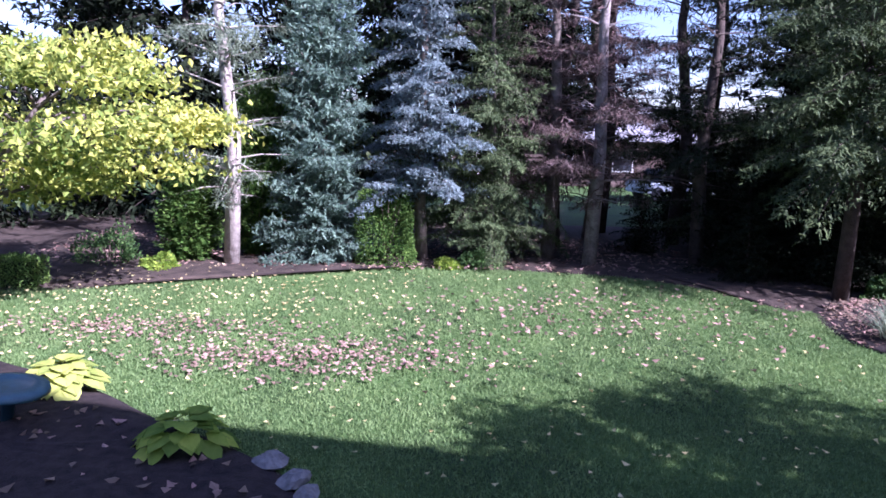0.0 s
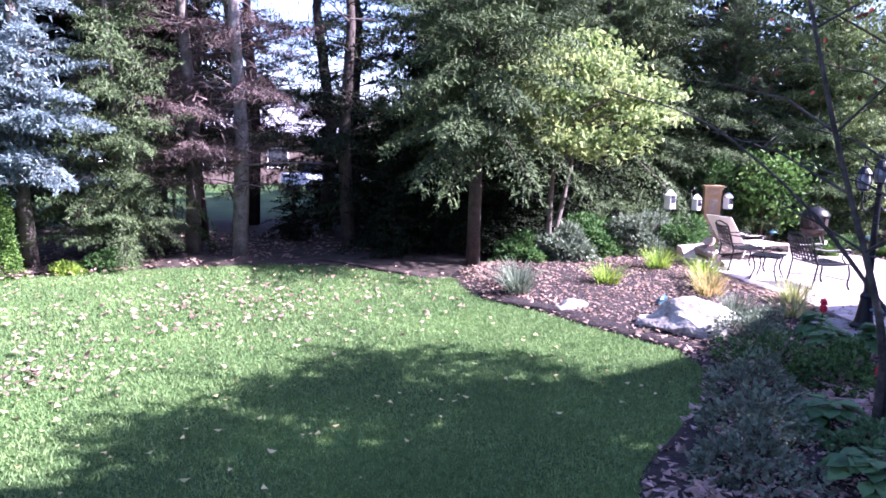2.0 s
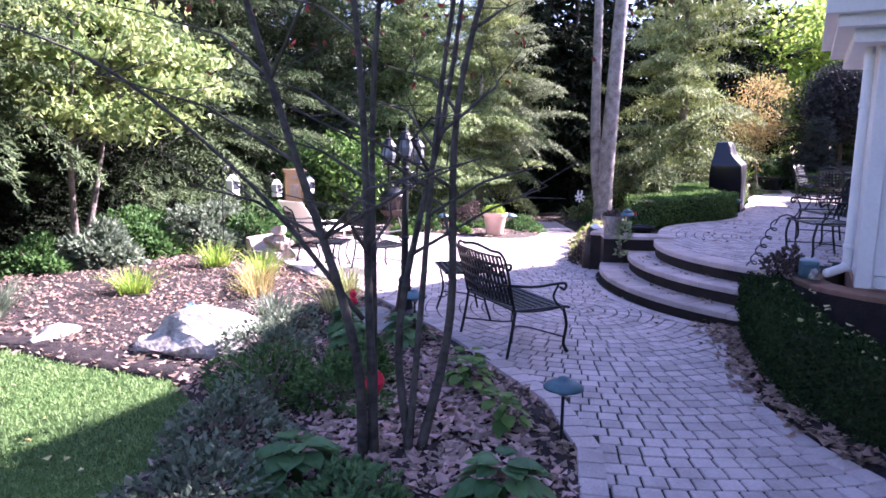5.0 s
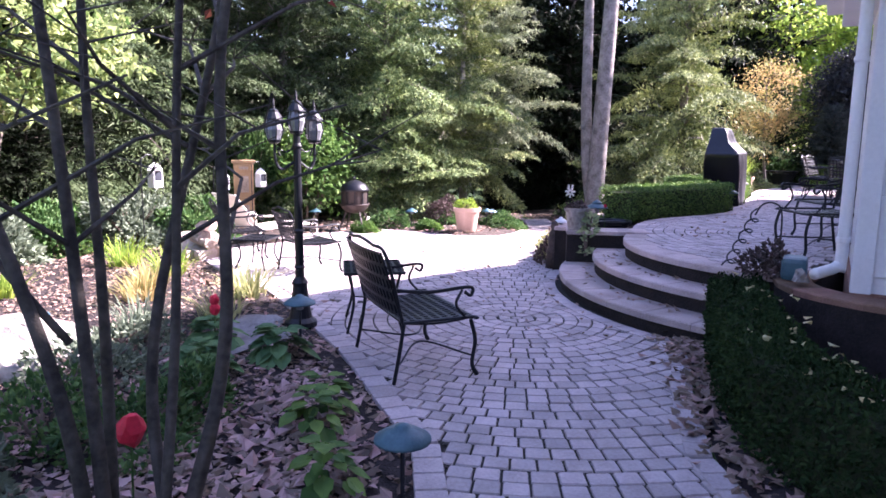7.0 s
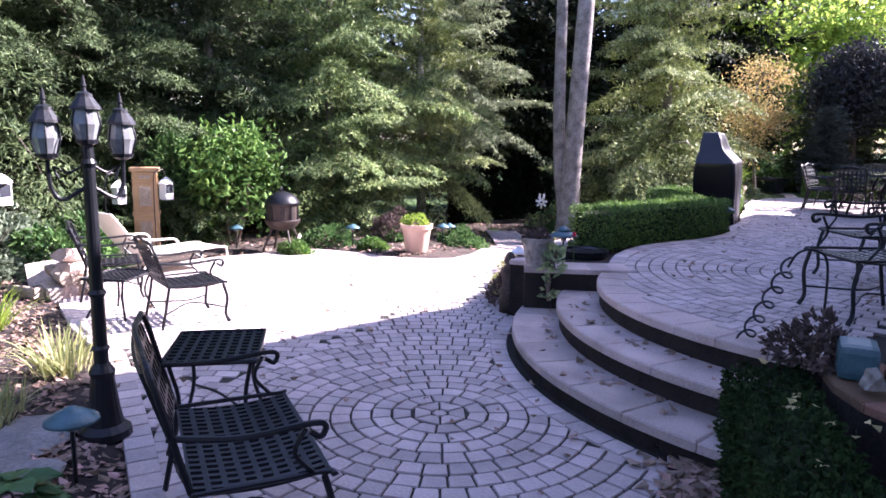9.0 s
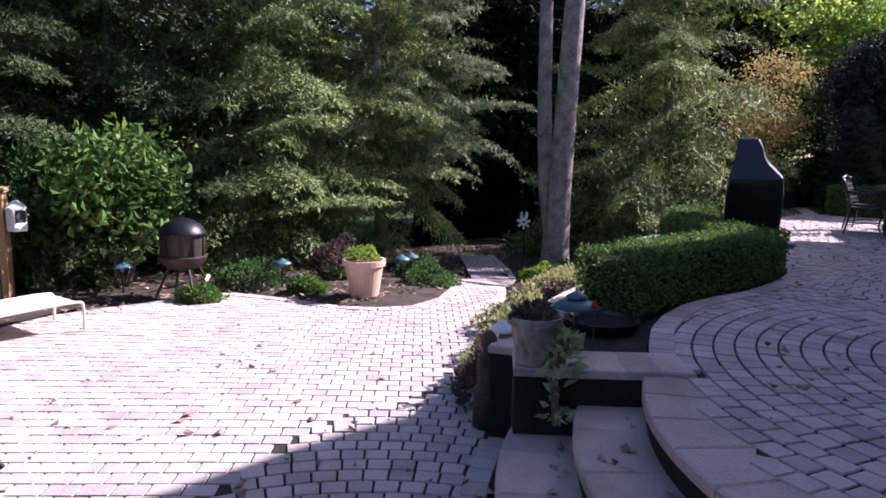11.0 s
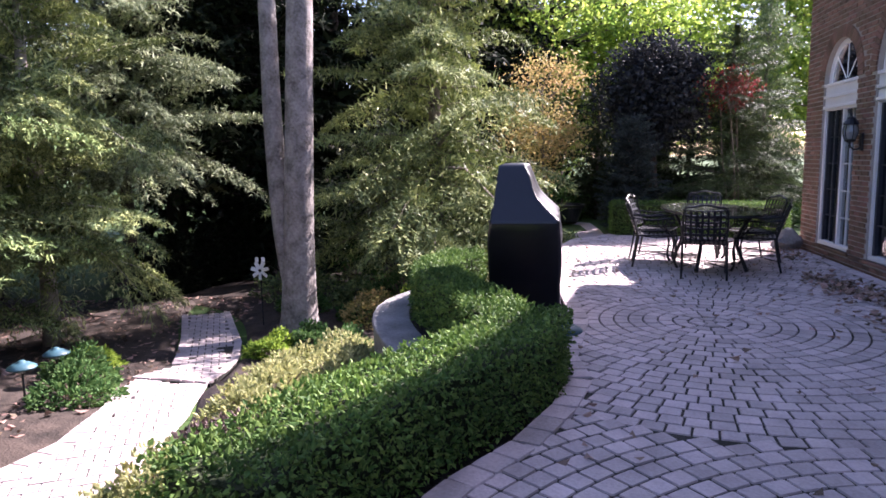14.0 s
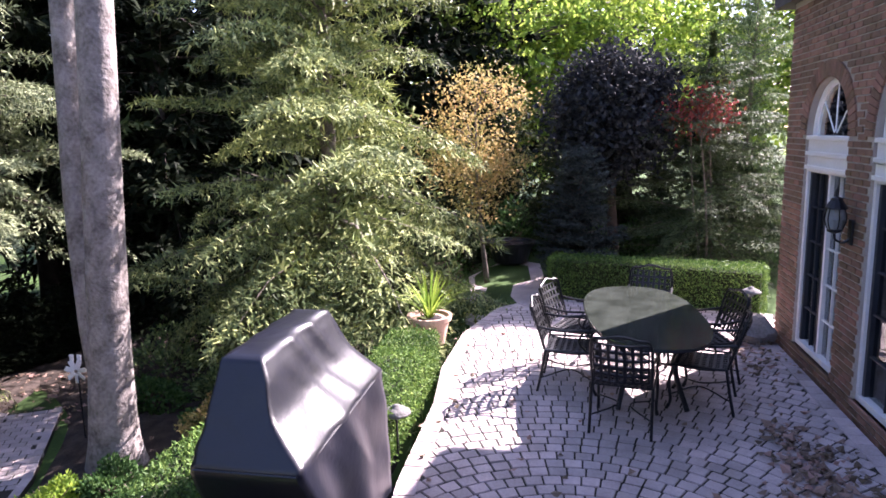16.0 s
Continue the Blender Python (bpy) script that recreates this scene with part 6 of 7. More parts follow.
for x, y, z, s in ((5.95, 7.25, 0.42, 0.07), (14.02, 7.2, 0.98, 0.024), (7.95, 8.9, 0.42, 0.045), (7.95, 8.9, 0.5, 0.04)):
    f = tagged(iso(empty("red_flower"), pose(x, y, 0.05)), "red flower head on a thin stalk", "flower")
    part("stalk", tube(bmesh.new(), [(0, 0, 0), (0.02, 0.01, z)], 0.006, 5), F_SHRUB, f)
    bm = bmesh.new()
    bmesh.ops.create_icosphere(bm, subdivisions=2, radius=s)
    for v in bm.verts:
        v.co = Vector((v.co.x, v.co.y, v.co.z * 1.3)) * (1 + 0.3 * noise.noise(v.co * 40)) + Vector((0.02, 0.01, z))
    part("petals", bm, M_RED, f)

# ---- urn, small statue, pots and stand ----
ur = pot("stone_urn", 13.58, 7.5, T + 0.032, 0.175, 0.33, M_STONE, "weathered stone planter on the planter wall")
bush("potted_plant", 13.58, 7.5, 0.15, 0.15, 0.13, F_BROWN, "faded plant in the stone planter", 300, 260, 0.06, z=T + 0.33)
bush("trailing_ivy", 13.56, 7.3, 0.11, 0.1, 0.32, F_IVY, "pale variegated ivy trailing down the stone planter", 301, 80, 0.11, z=T + 0.02)
bush("trailing_ivy", 13.45, 7.3, 0.05, 0.07, 0.34, F_IVY, "pale variegated ivy hanging over the cap stones", 304, 26, 0.10, z=T - 0.3)
bm = bmesh.new()
lathe(bm, [(0.12, 0.0), (0.11, 0.26), (0.13, 0.3), (0.08, 0.36), (0.10, 0.48), (0.08, 0.58), (0.05, 0.62), (0.065, 0.68), (0.055, 0.74), (0.02, 0.78)], 16)
tagged(part("statue", bm, M_BARK_DARK, smooth=True, m=pose(13.95, 7.98, -0.02)), "dark weathered garden statue at the foot of the wall", "statue")
bush("shrub", 14.45, 8.2, 0.3, 0.3, 0.6, F_BROWN, "dry brown shrub behind the statue", 302, 900, 0.06)
pot("black_pot", 14.98, 7.36, T - 0.25, 0.3, 0.3, M_BLACKPOT, "wide black glazed pot in the raised bed")
pot("black_pot", 32.0, 5.9, ground_z(32.0, 5.9) + 0.03, 0.55, 0.5, M_BLACKPOT, "big dark planter tub beyond the terrace")
pot("planter", 25.45, 6.5, T, 0.3, 0.42, M_TERRA, "terracotta planter at the terrace edge")
tuft("cordyline", 25.45, 6.5, T + 0.38, 70, 0.75, 0.035, F_BRIGHT, "spiky cordyline in the planter", 77, 0.7)
sp = tagged(iso(empty("spiral_stand"), pose(11.75, 4.72, T + 0.02)), "black wire spiral garden ornament on a hook", "ornament")
part("hook", tube(bmesh.new(), bent([(0, -0.05, -0.1), (0, -0.05, 0.55), (-0.02, 0.03, 0.68), (-0.04, 0.14, 0.66), (-0.05, 0.2, 0.55)], 7), 0.009, 6), M_IRON, sp)
part("spiral", tube(bmesh.new(), [(-0.05 + 0.06 * math.cos(u), 0.18 + 0.05 * u / 6.28 + 0.05 * math.sin(u), 0.58 - 0.115 * u / 6.28 + 0.035 * math.cos(u)) for u in np.linspace(0, 6.28 * 5.5, 110)], 0.009, 5), M_IRON, sp)
bush("potted_plant", 11.25, 4.72, 0.25, 0.25, 0.3, F_BROWN, "potted plant with faded reddish flowers", 303, 700, 0.06, z=T + 0.05)
rock("ornament", 10.72, 4.42, T + 0.1, 0.09, 0.09, 0.1, M_STONE, "small round pale stone on the planter wall", 62, sub=2)
tagged(part("garden_lantern", boxed(10.9, 4.38, T + 0.04, 11.2, 4.6, T + 0.26, bevel=0.05), M_TEAL), "tipped teal metal lantern box by the house corner", "lantern")
rock("ornament", 7.7, 11.2, 0.1, 0.13, 0.08, 0.14, M_TEAL, "small teal garden ornament behind the boulder", 63, sub=2)
tagged(part("disc_lamp", lathe(bmesh.new(), [(0.05, 0), (0.06, 0.25), (0.34, 0.3), (0.33, 0.34), (0.2, 0.37), (0.18, 0.35), (0.02, 0.36)], 28), M_TEAL, smooth=True, m=pose(-4.65, 10.05, 0.08, 0, 8, 0)), "blue-grey metal birdbath dish in the mulch", "birdbath")
wt = empty("tree", -6.35, 12.1, 0, 0, "pale-barked tree trunk at the edge of the bed", "tree")
part("trunk", tube(bmesh.new(), [(0.1, -0.1, -0.1), (0.0, 0.0, 0.4), (-0.1, 0.05, 2.0), (0.0, 0.1, 4.2), (0.2, 0.1, 8)], [0.38, 0.27, 0.22, 0.2, 0.1], 14), M_BARK_PALE, wt, smooth=True)

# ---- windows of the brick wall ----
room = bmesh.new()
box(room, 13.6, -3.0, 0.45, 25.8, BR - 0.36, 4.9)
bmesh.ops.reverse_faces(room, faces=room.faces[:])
# The unlit room's dimness is put into this darkened plaster colour.
M_ROOM = material("unlit_room_plaster", (0.14, 0.125, 0.11), 0.9, (0.10, 0.09, 0.08), 2, 30, 0.05)
tagged(part("room_walls", room, M_ROOM), "plain room behind the windows, its dimness put into the plaster colour", "wall", kind="structure")
G_PANE = glass("window_glass", (0.55, 0.6, 0.62), 0.01)


def arched_window(name, x0, x1, doors):
    w = empty(name, 0, 0, 0, 0, "white-framed arched window over tall muntined glass doors", "window", kind="structure")
    y0, y1 = BR - 0.17, BR - 0.03
    fr = part("window_frame", box(bmesh.new(), x0 + 0.003, y0, SILL, x0 + 0.065, y1, SPRING, 0.006), M_WHITE, w)
    part("window_frame", box(bmesh.new(), x1 - 0.065, y0, SILL, x1 - 0.003, y1, SPRING, 0.006), M_WHITE, w)
    part("window_sill", box(bmesh.new(), x0 - 0.02, y0, SILL - 0.05, x1 + 0.02, BR + 0.03, SILL, 0.006), M_BRICK, w)
    part("threshold", box(bmesh.new(), x0 + 0.065, y0, SILL + 0.002, x1 - 0.065, y1, SILL + 0.07, 0.006), M_WHITE, w)
    tr_ = part("transom", box(bmesh.new(), x0 + 0.065, y0, DOOR_TOP, x1 - 0.065, y1, SPRING, 0.006), M_WHITE, w)
    for z in (DOOR_TOP + 0.03, DOOR_TOP + 0.2, SPRING - 0.05):
        part("moulding", box(bmesh.new(), x0 + 0.01, y1, z, x1 - 0.01, y1 + 0.035, z + 0.05, 0.008), M_WHITE, tr_)
    c, r = (x0 + x1) / 2, (x1 - x0) / 2
    pts = [(c + (r - 0.04) * math.cos(a), (y0 + y1) / 2, SPRING + (r - 0.04) * math.sin(a)) for a in np.linspace(0, math.pi, 25)]
    part("arch_frame", tube(bmesh.new(), pts, 0.042, 8), M_WHITE, w)
    for a in (math.pi / 4, math.pi / 2, 3 * math.pi / 4):
        part("muntin", tube(bmesh.new(), [(c + 0.05 * math.cos(a), (y0 + y1) / 2, SPRING + 0.05 * math.sin(a)), (c + (r - 0.05) * math.cos(a), (y0 + y1) / 2, SPRING + (r - 0.05) * math.sin(a))], 0.011, 6), M_WHITE, w)
    bm = bmesh.new()
    o = [bm.verts.new((c + (r - 0.05) * math.cos(a), (y0 + y1) / 2, SPRING + (r - 0.05) * math.sin(a))) for a in np.linspace(0, math.pi, 21)]
    bm.faces.new(o)
    p_ = part("pane", bm, G_PANE, w)
    p_.visible_shadow = False
    n = doors
    wd = (x1 - x0 - 0.13) / n
    for k in range(n):
        a, b = x0 + 0.065 + wd * k, x0 + 0.065 + wd * (k + 1)
        for u0, u1 in ((a, a + 0.06), (b - 0.06, b)):
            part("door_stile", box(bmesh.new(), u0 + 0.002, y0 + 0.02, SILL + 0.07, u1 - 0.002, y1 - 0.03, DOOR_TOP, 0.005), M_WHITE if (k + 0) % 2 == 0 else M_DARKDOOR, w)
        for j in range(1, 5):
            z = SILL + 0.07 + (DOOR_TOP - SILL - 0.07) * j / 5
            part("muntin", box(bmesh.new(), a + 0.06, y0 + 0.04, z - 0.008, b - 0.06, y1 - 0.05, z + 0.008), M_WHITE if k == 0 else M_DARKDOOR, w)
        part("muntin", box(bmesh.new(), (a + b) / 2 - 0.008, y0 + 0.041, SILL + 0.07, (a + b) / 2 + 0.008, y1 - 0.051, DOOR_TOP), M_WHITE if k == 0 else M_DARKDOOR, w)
        p_ = part("pane", box(bmesh.new(), a + 0.06, y0 + 0.055, SILL + 0.07, b - 0.06, y0 + 0.061, DOOR_TOP), G_PANE, w)
        p_.visible_shadow = False


for k, (x0, x1) in enumerate(WINDOWS):
    arched_window("window_%d" % (k + 1), x0, x1, 2)


def sconce(x):
    s = tagged(iso(empty("wall_lantern"), pose(x, BR, 2.42)), "black lantern on the brick pier", "lamp", "wall lanterns")
    part("wall_plate", boxed(-0.05, 0.012, 0.0, 0.05, 0.04, 0.26), M_IRON, s)
    part("bracket", tube(bmesh.new(), bent([(0, 0.03, 0.06), (0, 0.1, 0.02), (0, 0.17, 0.06), (0, 0.18, 0.12)], 5), 0.012, 6), M_IRON, s)
    lantern_head(s, 0, 0.18, 0.12, 0.95)


sconce(23.84)
sconce(21.3)

# white corner: panels, cornice and downspout
for z0, z1 in ((0.85, 1.55), (1.67, 3.2)):
    for y0, y1 in ((2.95, 3.45), (3.5, 3.9)):
        p_ = part("panel_frame", boxed(10.65, y0, z0, 10.68, y1, z1, bevel=0.008), M_WHITE, wing)
        part("panel", boxed(10.635, y0 + 0.09, z0 + 0.09, 10.652, y1 - 0.09, z1 - 0.09, bevel=0.006), M_WHITE, p_)
part("corner_board", boxed(10.62, 3.88, 0.70, 10.8, 4.04, 3.28), M_WHITE, wing)
for x0, y1, z0, z1 in ((10.07, 4.58, 3.56, 3.72), (10.19, 4.46, 3.44, 3.56), (10.37, 4.3, 3.3, 3.44)):
    part("cornice", boxed(x0, 1.6, z0, 13.1, y1, z1), M_WHITE, wing)
ds = tagged(iso(empty("downspout"), pose(10.8, 4.12, 0.06)), "white downspout with an elbow at the house corner", "downspout")
part("pipe", tube(bmesh.new(), bent([(0.0, 0.0, 3.25), (0, 0.0, 2.5), (0, 0, 0.95), (-0.03, 0.03, 0.84), (-0.12, 0.12, 0.8), (-0.22, 0.2, 0.78)], 5), 0.05, 10), M_WHITE, ds, smooth=True)
for z in (1.05, 2.6):
    part("strap", lathe(bmesh.new(), [(0.055, z), (0.06, z + 0.01), (0.06, z + 0.04), (0.055, z + 0.05)], 12), M_WHITE, ds)

ww = tagged(iso(empty("garden_whirligig"), pose(24.2, 11.3, ground_z(24.2, 11.3))), "white metal garden whirligig on a thin stake", "ornament")
part("stake", tube(bmesh.new(), [(0, 0, -0.1), (0, 0, 1.1)], 0.012, 6), M_IRON, ww)
for k in range(7):
    a = 2 * math.pi * k / 7
    part("vane", boxed(0.03, -0.035, -0.006, 0.17, 0.035, 0.006, bevel=0.004), M_WHITE, ww, m=pose(-0.03, 0, 1.05) @ pose(0, 0, 0, 0, 90, 0) @ pose(0, 0, 0, 0, 0, 360 / 7 * k) @ pose(0, 0, 0, 25))
part("ear", boxed(-0.02, -0.09, 1.2, 0.0, -0.03, 1.29, bevel=0.004), M_WHITE, ww)
part("ear", boxed(-0.02, 0.03, 1.2, 0.0, 0.09, 1.29, bevel=0.004), M_WHITE, ww)

# ---- beyond the trees: the neighbour's house and car ----
nh = empty("neighbour_house", 7.5, 44.0, ground_z(7.5, 44) + 0.0, -6, "low brick house with a grey roof beyond the trees", "house")
part("wall", boxed(-9, 0, 0, 9, 8, 2.8), material("dull_brick", (0.13, 0.095, 0.085), 0.9, (0.09, 0.065, 0.06), 3, 40, 0.3), nh)
bm = bmesh.new()
v = [bm.verts.new(p) for p in ((-9.6, -0.7, 2.75), (9.6, -0.7, 2.75), (9.6, 8.7, 2.75), (-9.6, 8.7, 2.75), (-7, 4, 5.2), (7, 4, 5.2))]
for f in ((0, 1, 5, 4), (2, 3, 4, 5), (1, 2, 5), (3, 0, 4), (3, 2, 1, 0)):
    bm.faces.new([v[k] for k in f])
part("roof", bm, material("grey_shingle", (0.26, 0.26, 0.28), 0.9, (0.18, 0.18, 0.2), 2, 20, 0.4), nh)
for x in (-6.6, -3.2, 0.6, 4.2):
    wdw = part("window", boxed(x, -0.05, 0.9, x + 1.3, -0.003, 2.1), M_WHITE, nh)
    part("pane", boxed(x + 0.1, -0.07, 1.0, x + 1.2, -0.05, 2.0), M_DARKDOOR, wdw)
part("door", boxed(-4.6, -0.06, 0.05, -3.7, -0.003, 2.1), M_WHITE, nh)
car = tagged(iso(empty("car"), pose(12.3, 36.0, ground_z(12, 36), 0, 0, 12)), "pale blue-white parked car beyond the trees", "car")
M_CAR = material("car_paint", (0.55, 0.62, 0.72), 0.25, (0.5, 0.57, 0.68), 2, 30, 0.0, spec=0.6)
part("body", boxed(-2.1, -0.85, 0.35, 2.1, 0.85, 0.95, bevel=0.12), M_CAR, car)
part("cabin", boxed(-1.2, -0.75, 0.95, 1.1, 0.75, 1.5, bevel=0.2), M_DARKDOOR, car)
for sx in (-1.3, 1.3):
    for sy in (-0.8, 0.8):
        part("wheel", lathe(bmesh.new(), [(0.1, -0.1), (0.32, -0.1), (0.34, 0), (0.32, 0.1), (0.1, 0.1)], 16), M_DARKDOOR, car, m=pose(sx, sy, 0.34, 90, 0, 0))
hm = tagged(iso(empty("hammock"), pose(1.6, 24.0, 0)), "white hammock slung between the trees", "hammock")
part("cloth", tube(bmesh.new(), bent([(-1.2, 0, 1.15), (-0.4, 0, 0.85), (0.5, 0, 0.85), (1.3, 0, 1.2)], 6), [0.02] + [0.07] * 17 + [0.02], 8), M_WHITE, hm)
for x in (-1.25, 1.35):
    part("post", tube(bmesh.new(), [(x, 0, -0.1), (x, 0, 1.3)], 0.05, 8), M_BARK, hm)

# ---- fallen leaves and grass ----


def dist_to(poly, x, y):
    best = 9.0
    for (x0, y0), (x1, y1) in zip(poly, poly[1:] + poly[:1]):
        dx, dy = x1 - x0, y1 - y0
        t = max(0, min(1, ((x - x0) * dx + (y - y0) * dy) / (dx * dx + dy * dy)))
        best = min(best, math.hypot(x - x0 - dx * t, y - y0 - dy * t))
    return best


def rim(x, y):
    return dist_to(BED_RIM, x, y)


def litter(name, n, where, leaf, label, size, seed, z_of):
    g = np.random.default_rng(seed)
    P = []
    while len(P) < n:
        x, y = where(g)
        P.append((x, y, z_of(x, y) + g.uniform(0.004, 0.03)))
    P = np.array(P)
    a = g.uniform(0, 6.28, n)
    D = np.stack([np.cos(a), np.sin(a), g.normal(0, 0.25, n)], 1)
    N = np.array([0, 0, 1.0]) + g.normal(0, 0.3, (n, 3))
    s = size * g.uniform(0.5, 1.3, n)
    v, q = leaves(P, D, N, s, s * 0.8, 0.3)
    return tagged(link(name, mesh_np(name, v, q), leaf), label, "fallen leaves", kind="stuff")


def gauss(cx, cy, sx, sy):
    return lambda g: (g.normal(cx, sx), g.normal(cy, sy))


def rect(x0, y0, x1, y1, ok=None):
    def f(g):
        while True:
            x, y = g.uniform(x0, x1), g.uniform(y0, y1)
            if ok is None or ok(x, y):
                return x, y
    return f


BED_RIM = BORDER
litter("fallen_leaves", 850, gauss(-4.8, 14.9, 2.5, 1.9), F_YLEAF, "pale yellow leaves scattered over the lawn", 0.065, 1, lambda x, y: 0.03)
litter("fallen_leaves", 420, rect(-7, 8.5, 5, 17.3), F_YLEAF, "scattered pale leaves on the lawn", 0.068, 2, lambda x, y: 0.03)
litter("fallen_leaves", 900, gauss(-2.2, 12.1, 1.1, 0.42), F_LEAF, "drift of brown leaves on the lawn", 0.07, 3, lambda x, y: 0.03)
litter("fallen_leaves", 500, gauss(-4.7, 13.3, 1.2, 0.35), F_LEAF, "drift of brown leaves on the lawn", 0.07, 4, lambda x, y: 0.03)
litter("fallen_leaves", 500, gauss(2.0, 14.2, 1.9, 1.1), F_LEAF, "thin drift of brown leaves on the lawn", 0.09, 5, lambda x, y: 0.03)
litter("fallen_leaves", 700, rect(5.5, 5.1, 9.0, 7.8, lambda x, y: inside(BORDER, x, y) and rim(x, y) > 0.35), F_PINKLEAF, "larger pale dry leaves by the path", 0.12, 21, lambda x, y: 0.065)
litter("fallen_leaves", 3000, rect(3, 4.8, 10, 9.5, lambda x, y: inside(BORDER, x, y) and rim(x, y) > 0.35), F_PINKLEAF, "pinkish dry leaves strewn over the border", 0.07, 16, lambda x, y: 0.062)
litter("fallen_leaves", 8500, rect(3, 4.8, 13, 16.5, lambda x, y: inside(BORDER, x, y) and rim(x, y) > 0.35), F_LEAF, "dry brown leaves strewn over the border", 0.058, 6, lambda x, y: 0.062)
litter("fallen_leaves", 2600, rect(2.8, 4.4, 12, 15.5, lambda x, y: inside(BED_RIM, x, y) and 0.0 < rim(x, y) < 0.5), F_LEAF, "brown leaves gathered along the rim of the border", 0.085, 61, lambda x, y: 0.008 + ground_z(x, y) + min(0.05, 0.12 * rim(x, y)))
litter("fallen_leaves", 900, rect(2.8, 4.4, 9.2, 9.5, lambda x, y: inside(BED_RIM, x, y) and 0.0 < rim(x, y) < 0.45), F_PINKLEAF, "pinkish dry leaves along the rim of the border", 0.09, 62, lambda x, y: 0.008 + ground_z(x, y) + min(0.05, 0.12 * rim(x, y)))
litter("fallen_leaves", 350, rect(-8, 7.5, -2, 11.8, lambda x, y: y + 0.742 * x < 7.4), F_LEAF, "dry leaves on the dark mulch", 0.11, 7, lambda x, y: 0.10)
litter("fallen_leaves", 900, rect(7.8, 2.3, 10.8, 4.7, lambda x, y: y < 4.6 - 0.25 * abs(x - 10.8)), F_LEAF, "dry leaves heaped behind the low hedge", 0.11, 8, lambda x, y: 0.09)
litter("fallen_leaves", 36, lambda g: (lambda u: (7.7 + 3.2 * u + g.normal(0, 0.12), 3.7 + 1.2 * u ** 0.6 + g.normal(0, 0.12)))(g.random()), F_YLEAF, "pale leaves lying on the low hedge", 0.08, 17, lambda x, y: 0.67)
litter("fallen_leaves", 260, lambda g: (lambda u: (7.5 + 3.5 * u + g.normal(0, 0.09), 4.32 + 1.02 * math.sin(u * 1.5) ** 0.8 + g.normal(0, 0.08)))(g.random()), F_LEAF, "line of brown leaves along the path edge", 0.10, 9, lambda x, y: 0.05)
litter("fallen_leaves", 300, gauss(22.3, 2.4, 0.55, 0.2), F_LEAF, "brown leaves blown against the house wall", 0.10, 10, lambda x, y: T + 0.03)
litter("fallen_leaves", 110, gauss(25.3, 2.15, 0.5, 0.26), F_LEAF, "brown leaves blown against the house wall", 0.10, 11, lambda x, y: T + 0.03)
litter("fallen_leaves", 70, lambda g: (lambda a, r: (CS[0] + r * math.cos(a), CS[1] + r * math.sin(a)))(g.uniform(A0 + 0.1, A1 - 0.1), g.choice([2.71, 3.12]) + abs(g.normal(0, 0.1))), F_LEAF, "dry leaves caught on the steps", 0.08, 18, lambda x, y: 0.225 if math.hypot(x - CS[0], y - CS[1]) > 3.07 else 0.445)
litter("fallen_leaves", 420, lambda g: (lambda u: (7.3 + 3.5 * u + g.normal(0, 0.06), 4.02 + 1.75 * u - 0.5 * u * u + g.normal(0, 0.08)))(g.random()), F_LEAF, "brown leaves lying along the foot of the low hedge", 0.10, 20, lambda x, y: 0.05)
litter("fallen_leaves", 170, gauss(10.75, 5.35, 0.35, 0.12), F_LEAF, "brown leaves heaped at the foot of the steps", 0.11, 19, lambda x, y: 0.045)
litter("fallen_leaves", 160, gauss(20.2, 2.5, 0.5, 0.25), F_LEAF, "brown leaves drifted below the windows", 0.10, 21, lambda x, y: T + 0.03)
litter("fallen_leaves", 160, rect(13, 3, 26, 6.2), F_LEAF, "single brown leaves on the terrace", 0.08, 12, lambda x, y: T + 0.02)
litter("fallen_leaves", 140, rect(9.5, 4.8, 16, 12, lambda x, y: inside(LOWER, x, y)), F_LEAF, "single brown leaves on the patio", 0.08, 13, lambda x, y: ground_z(x, y) + 0.035)
litter("fallen_leaves", 3000, rect(12.5, 9.8, 26.5, 18, lambda x, y: not inside(PATH_LOW, x, y) and not inside(LOWER, x, y) and y > 10.9 + 0.18 * abs(x - 19)), F_LEAF, "brown leaf litter on the woodland floor", 0.11, 14, lambda x, y: ground_z(x, y) + 0.05)
litter("fallen_leaves", 2500, rect(-9, 17.6, 6, 22), F_LEAF, "brown leaf litter under the boundary trees", 0.11, 15, lambda x, y: 0.05)

g_ = np.random.default_rng(99)
nb = 430000
GP = np.stack([g_.uniform(-9, 6.4, nb), 6.2 + 11.9 * g_.uniform(0, 1, nb) ** 1.2, np.zeros(nb)], 1)
on = np.zeros(len(GP), bool)
for (x0, y0), (x1, y1) in zip(LAWN, LAWN[1:] + LAWN[:1]):
    if y0 != y1:
        on ^= ((y0 > GP[:, 1]) != (y1 > GP[:, 1])) & (GP[:, 0] < (x1 - x0) * (GP[:, 1] - y0) / (y1 - y0) + x0)
GP = GP[on]
GP[:, 2] = -0.015
gd = np.array([0, 0, 1.0]) + g_.normal(0, 0.55, GP.shape)
gl = g_.uniform(0.025, 0.055, len(GP))
gv_, gq_ = needles(GP, gd, g_.normal(size=GP.shape), gl, np.full(len(GP), 0.013))
tagged(link("grass", mesh_np("grass", gv_, gq_), M_GRASS), "short mown grass blades of the lawn", "grass", kind="stuff")


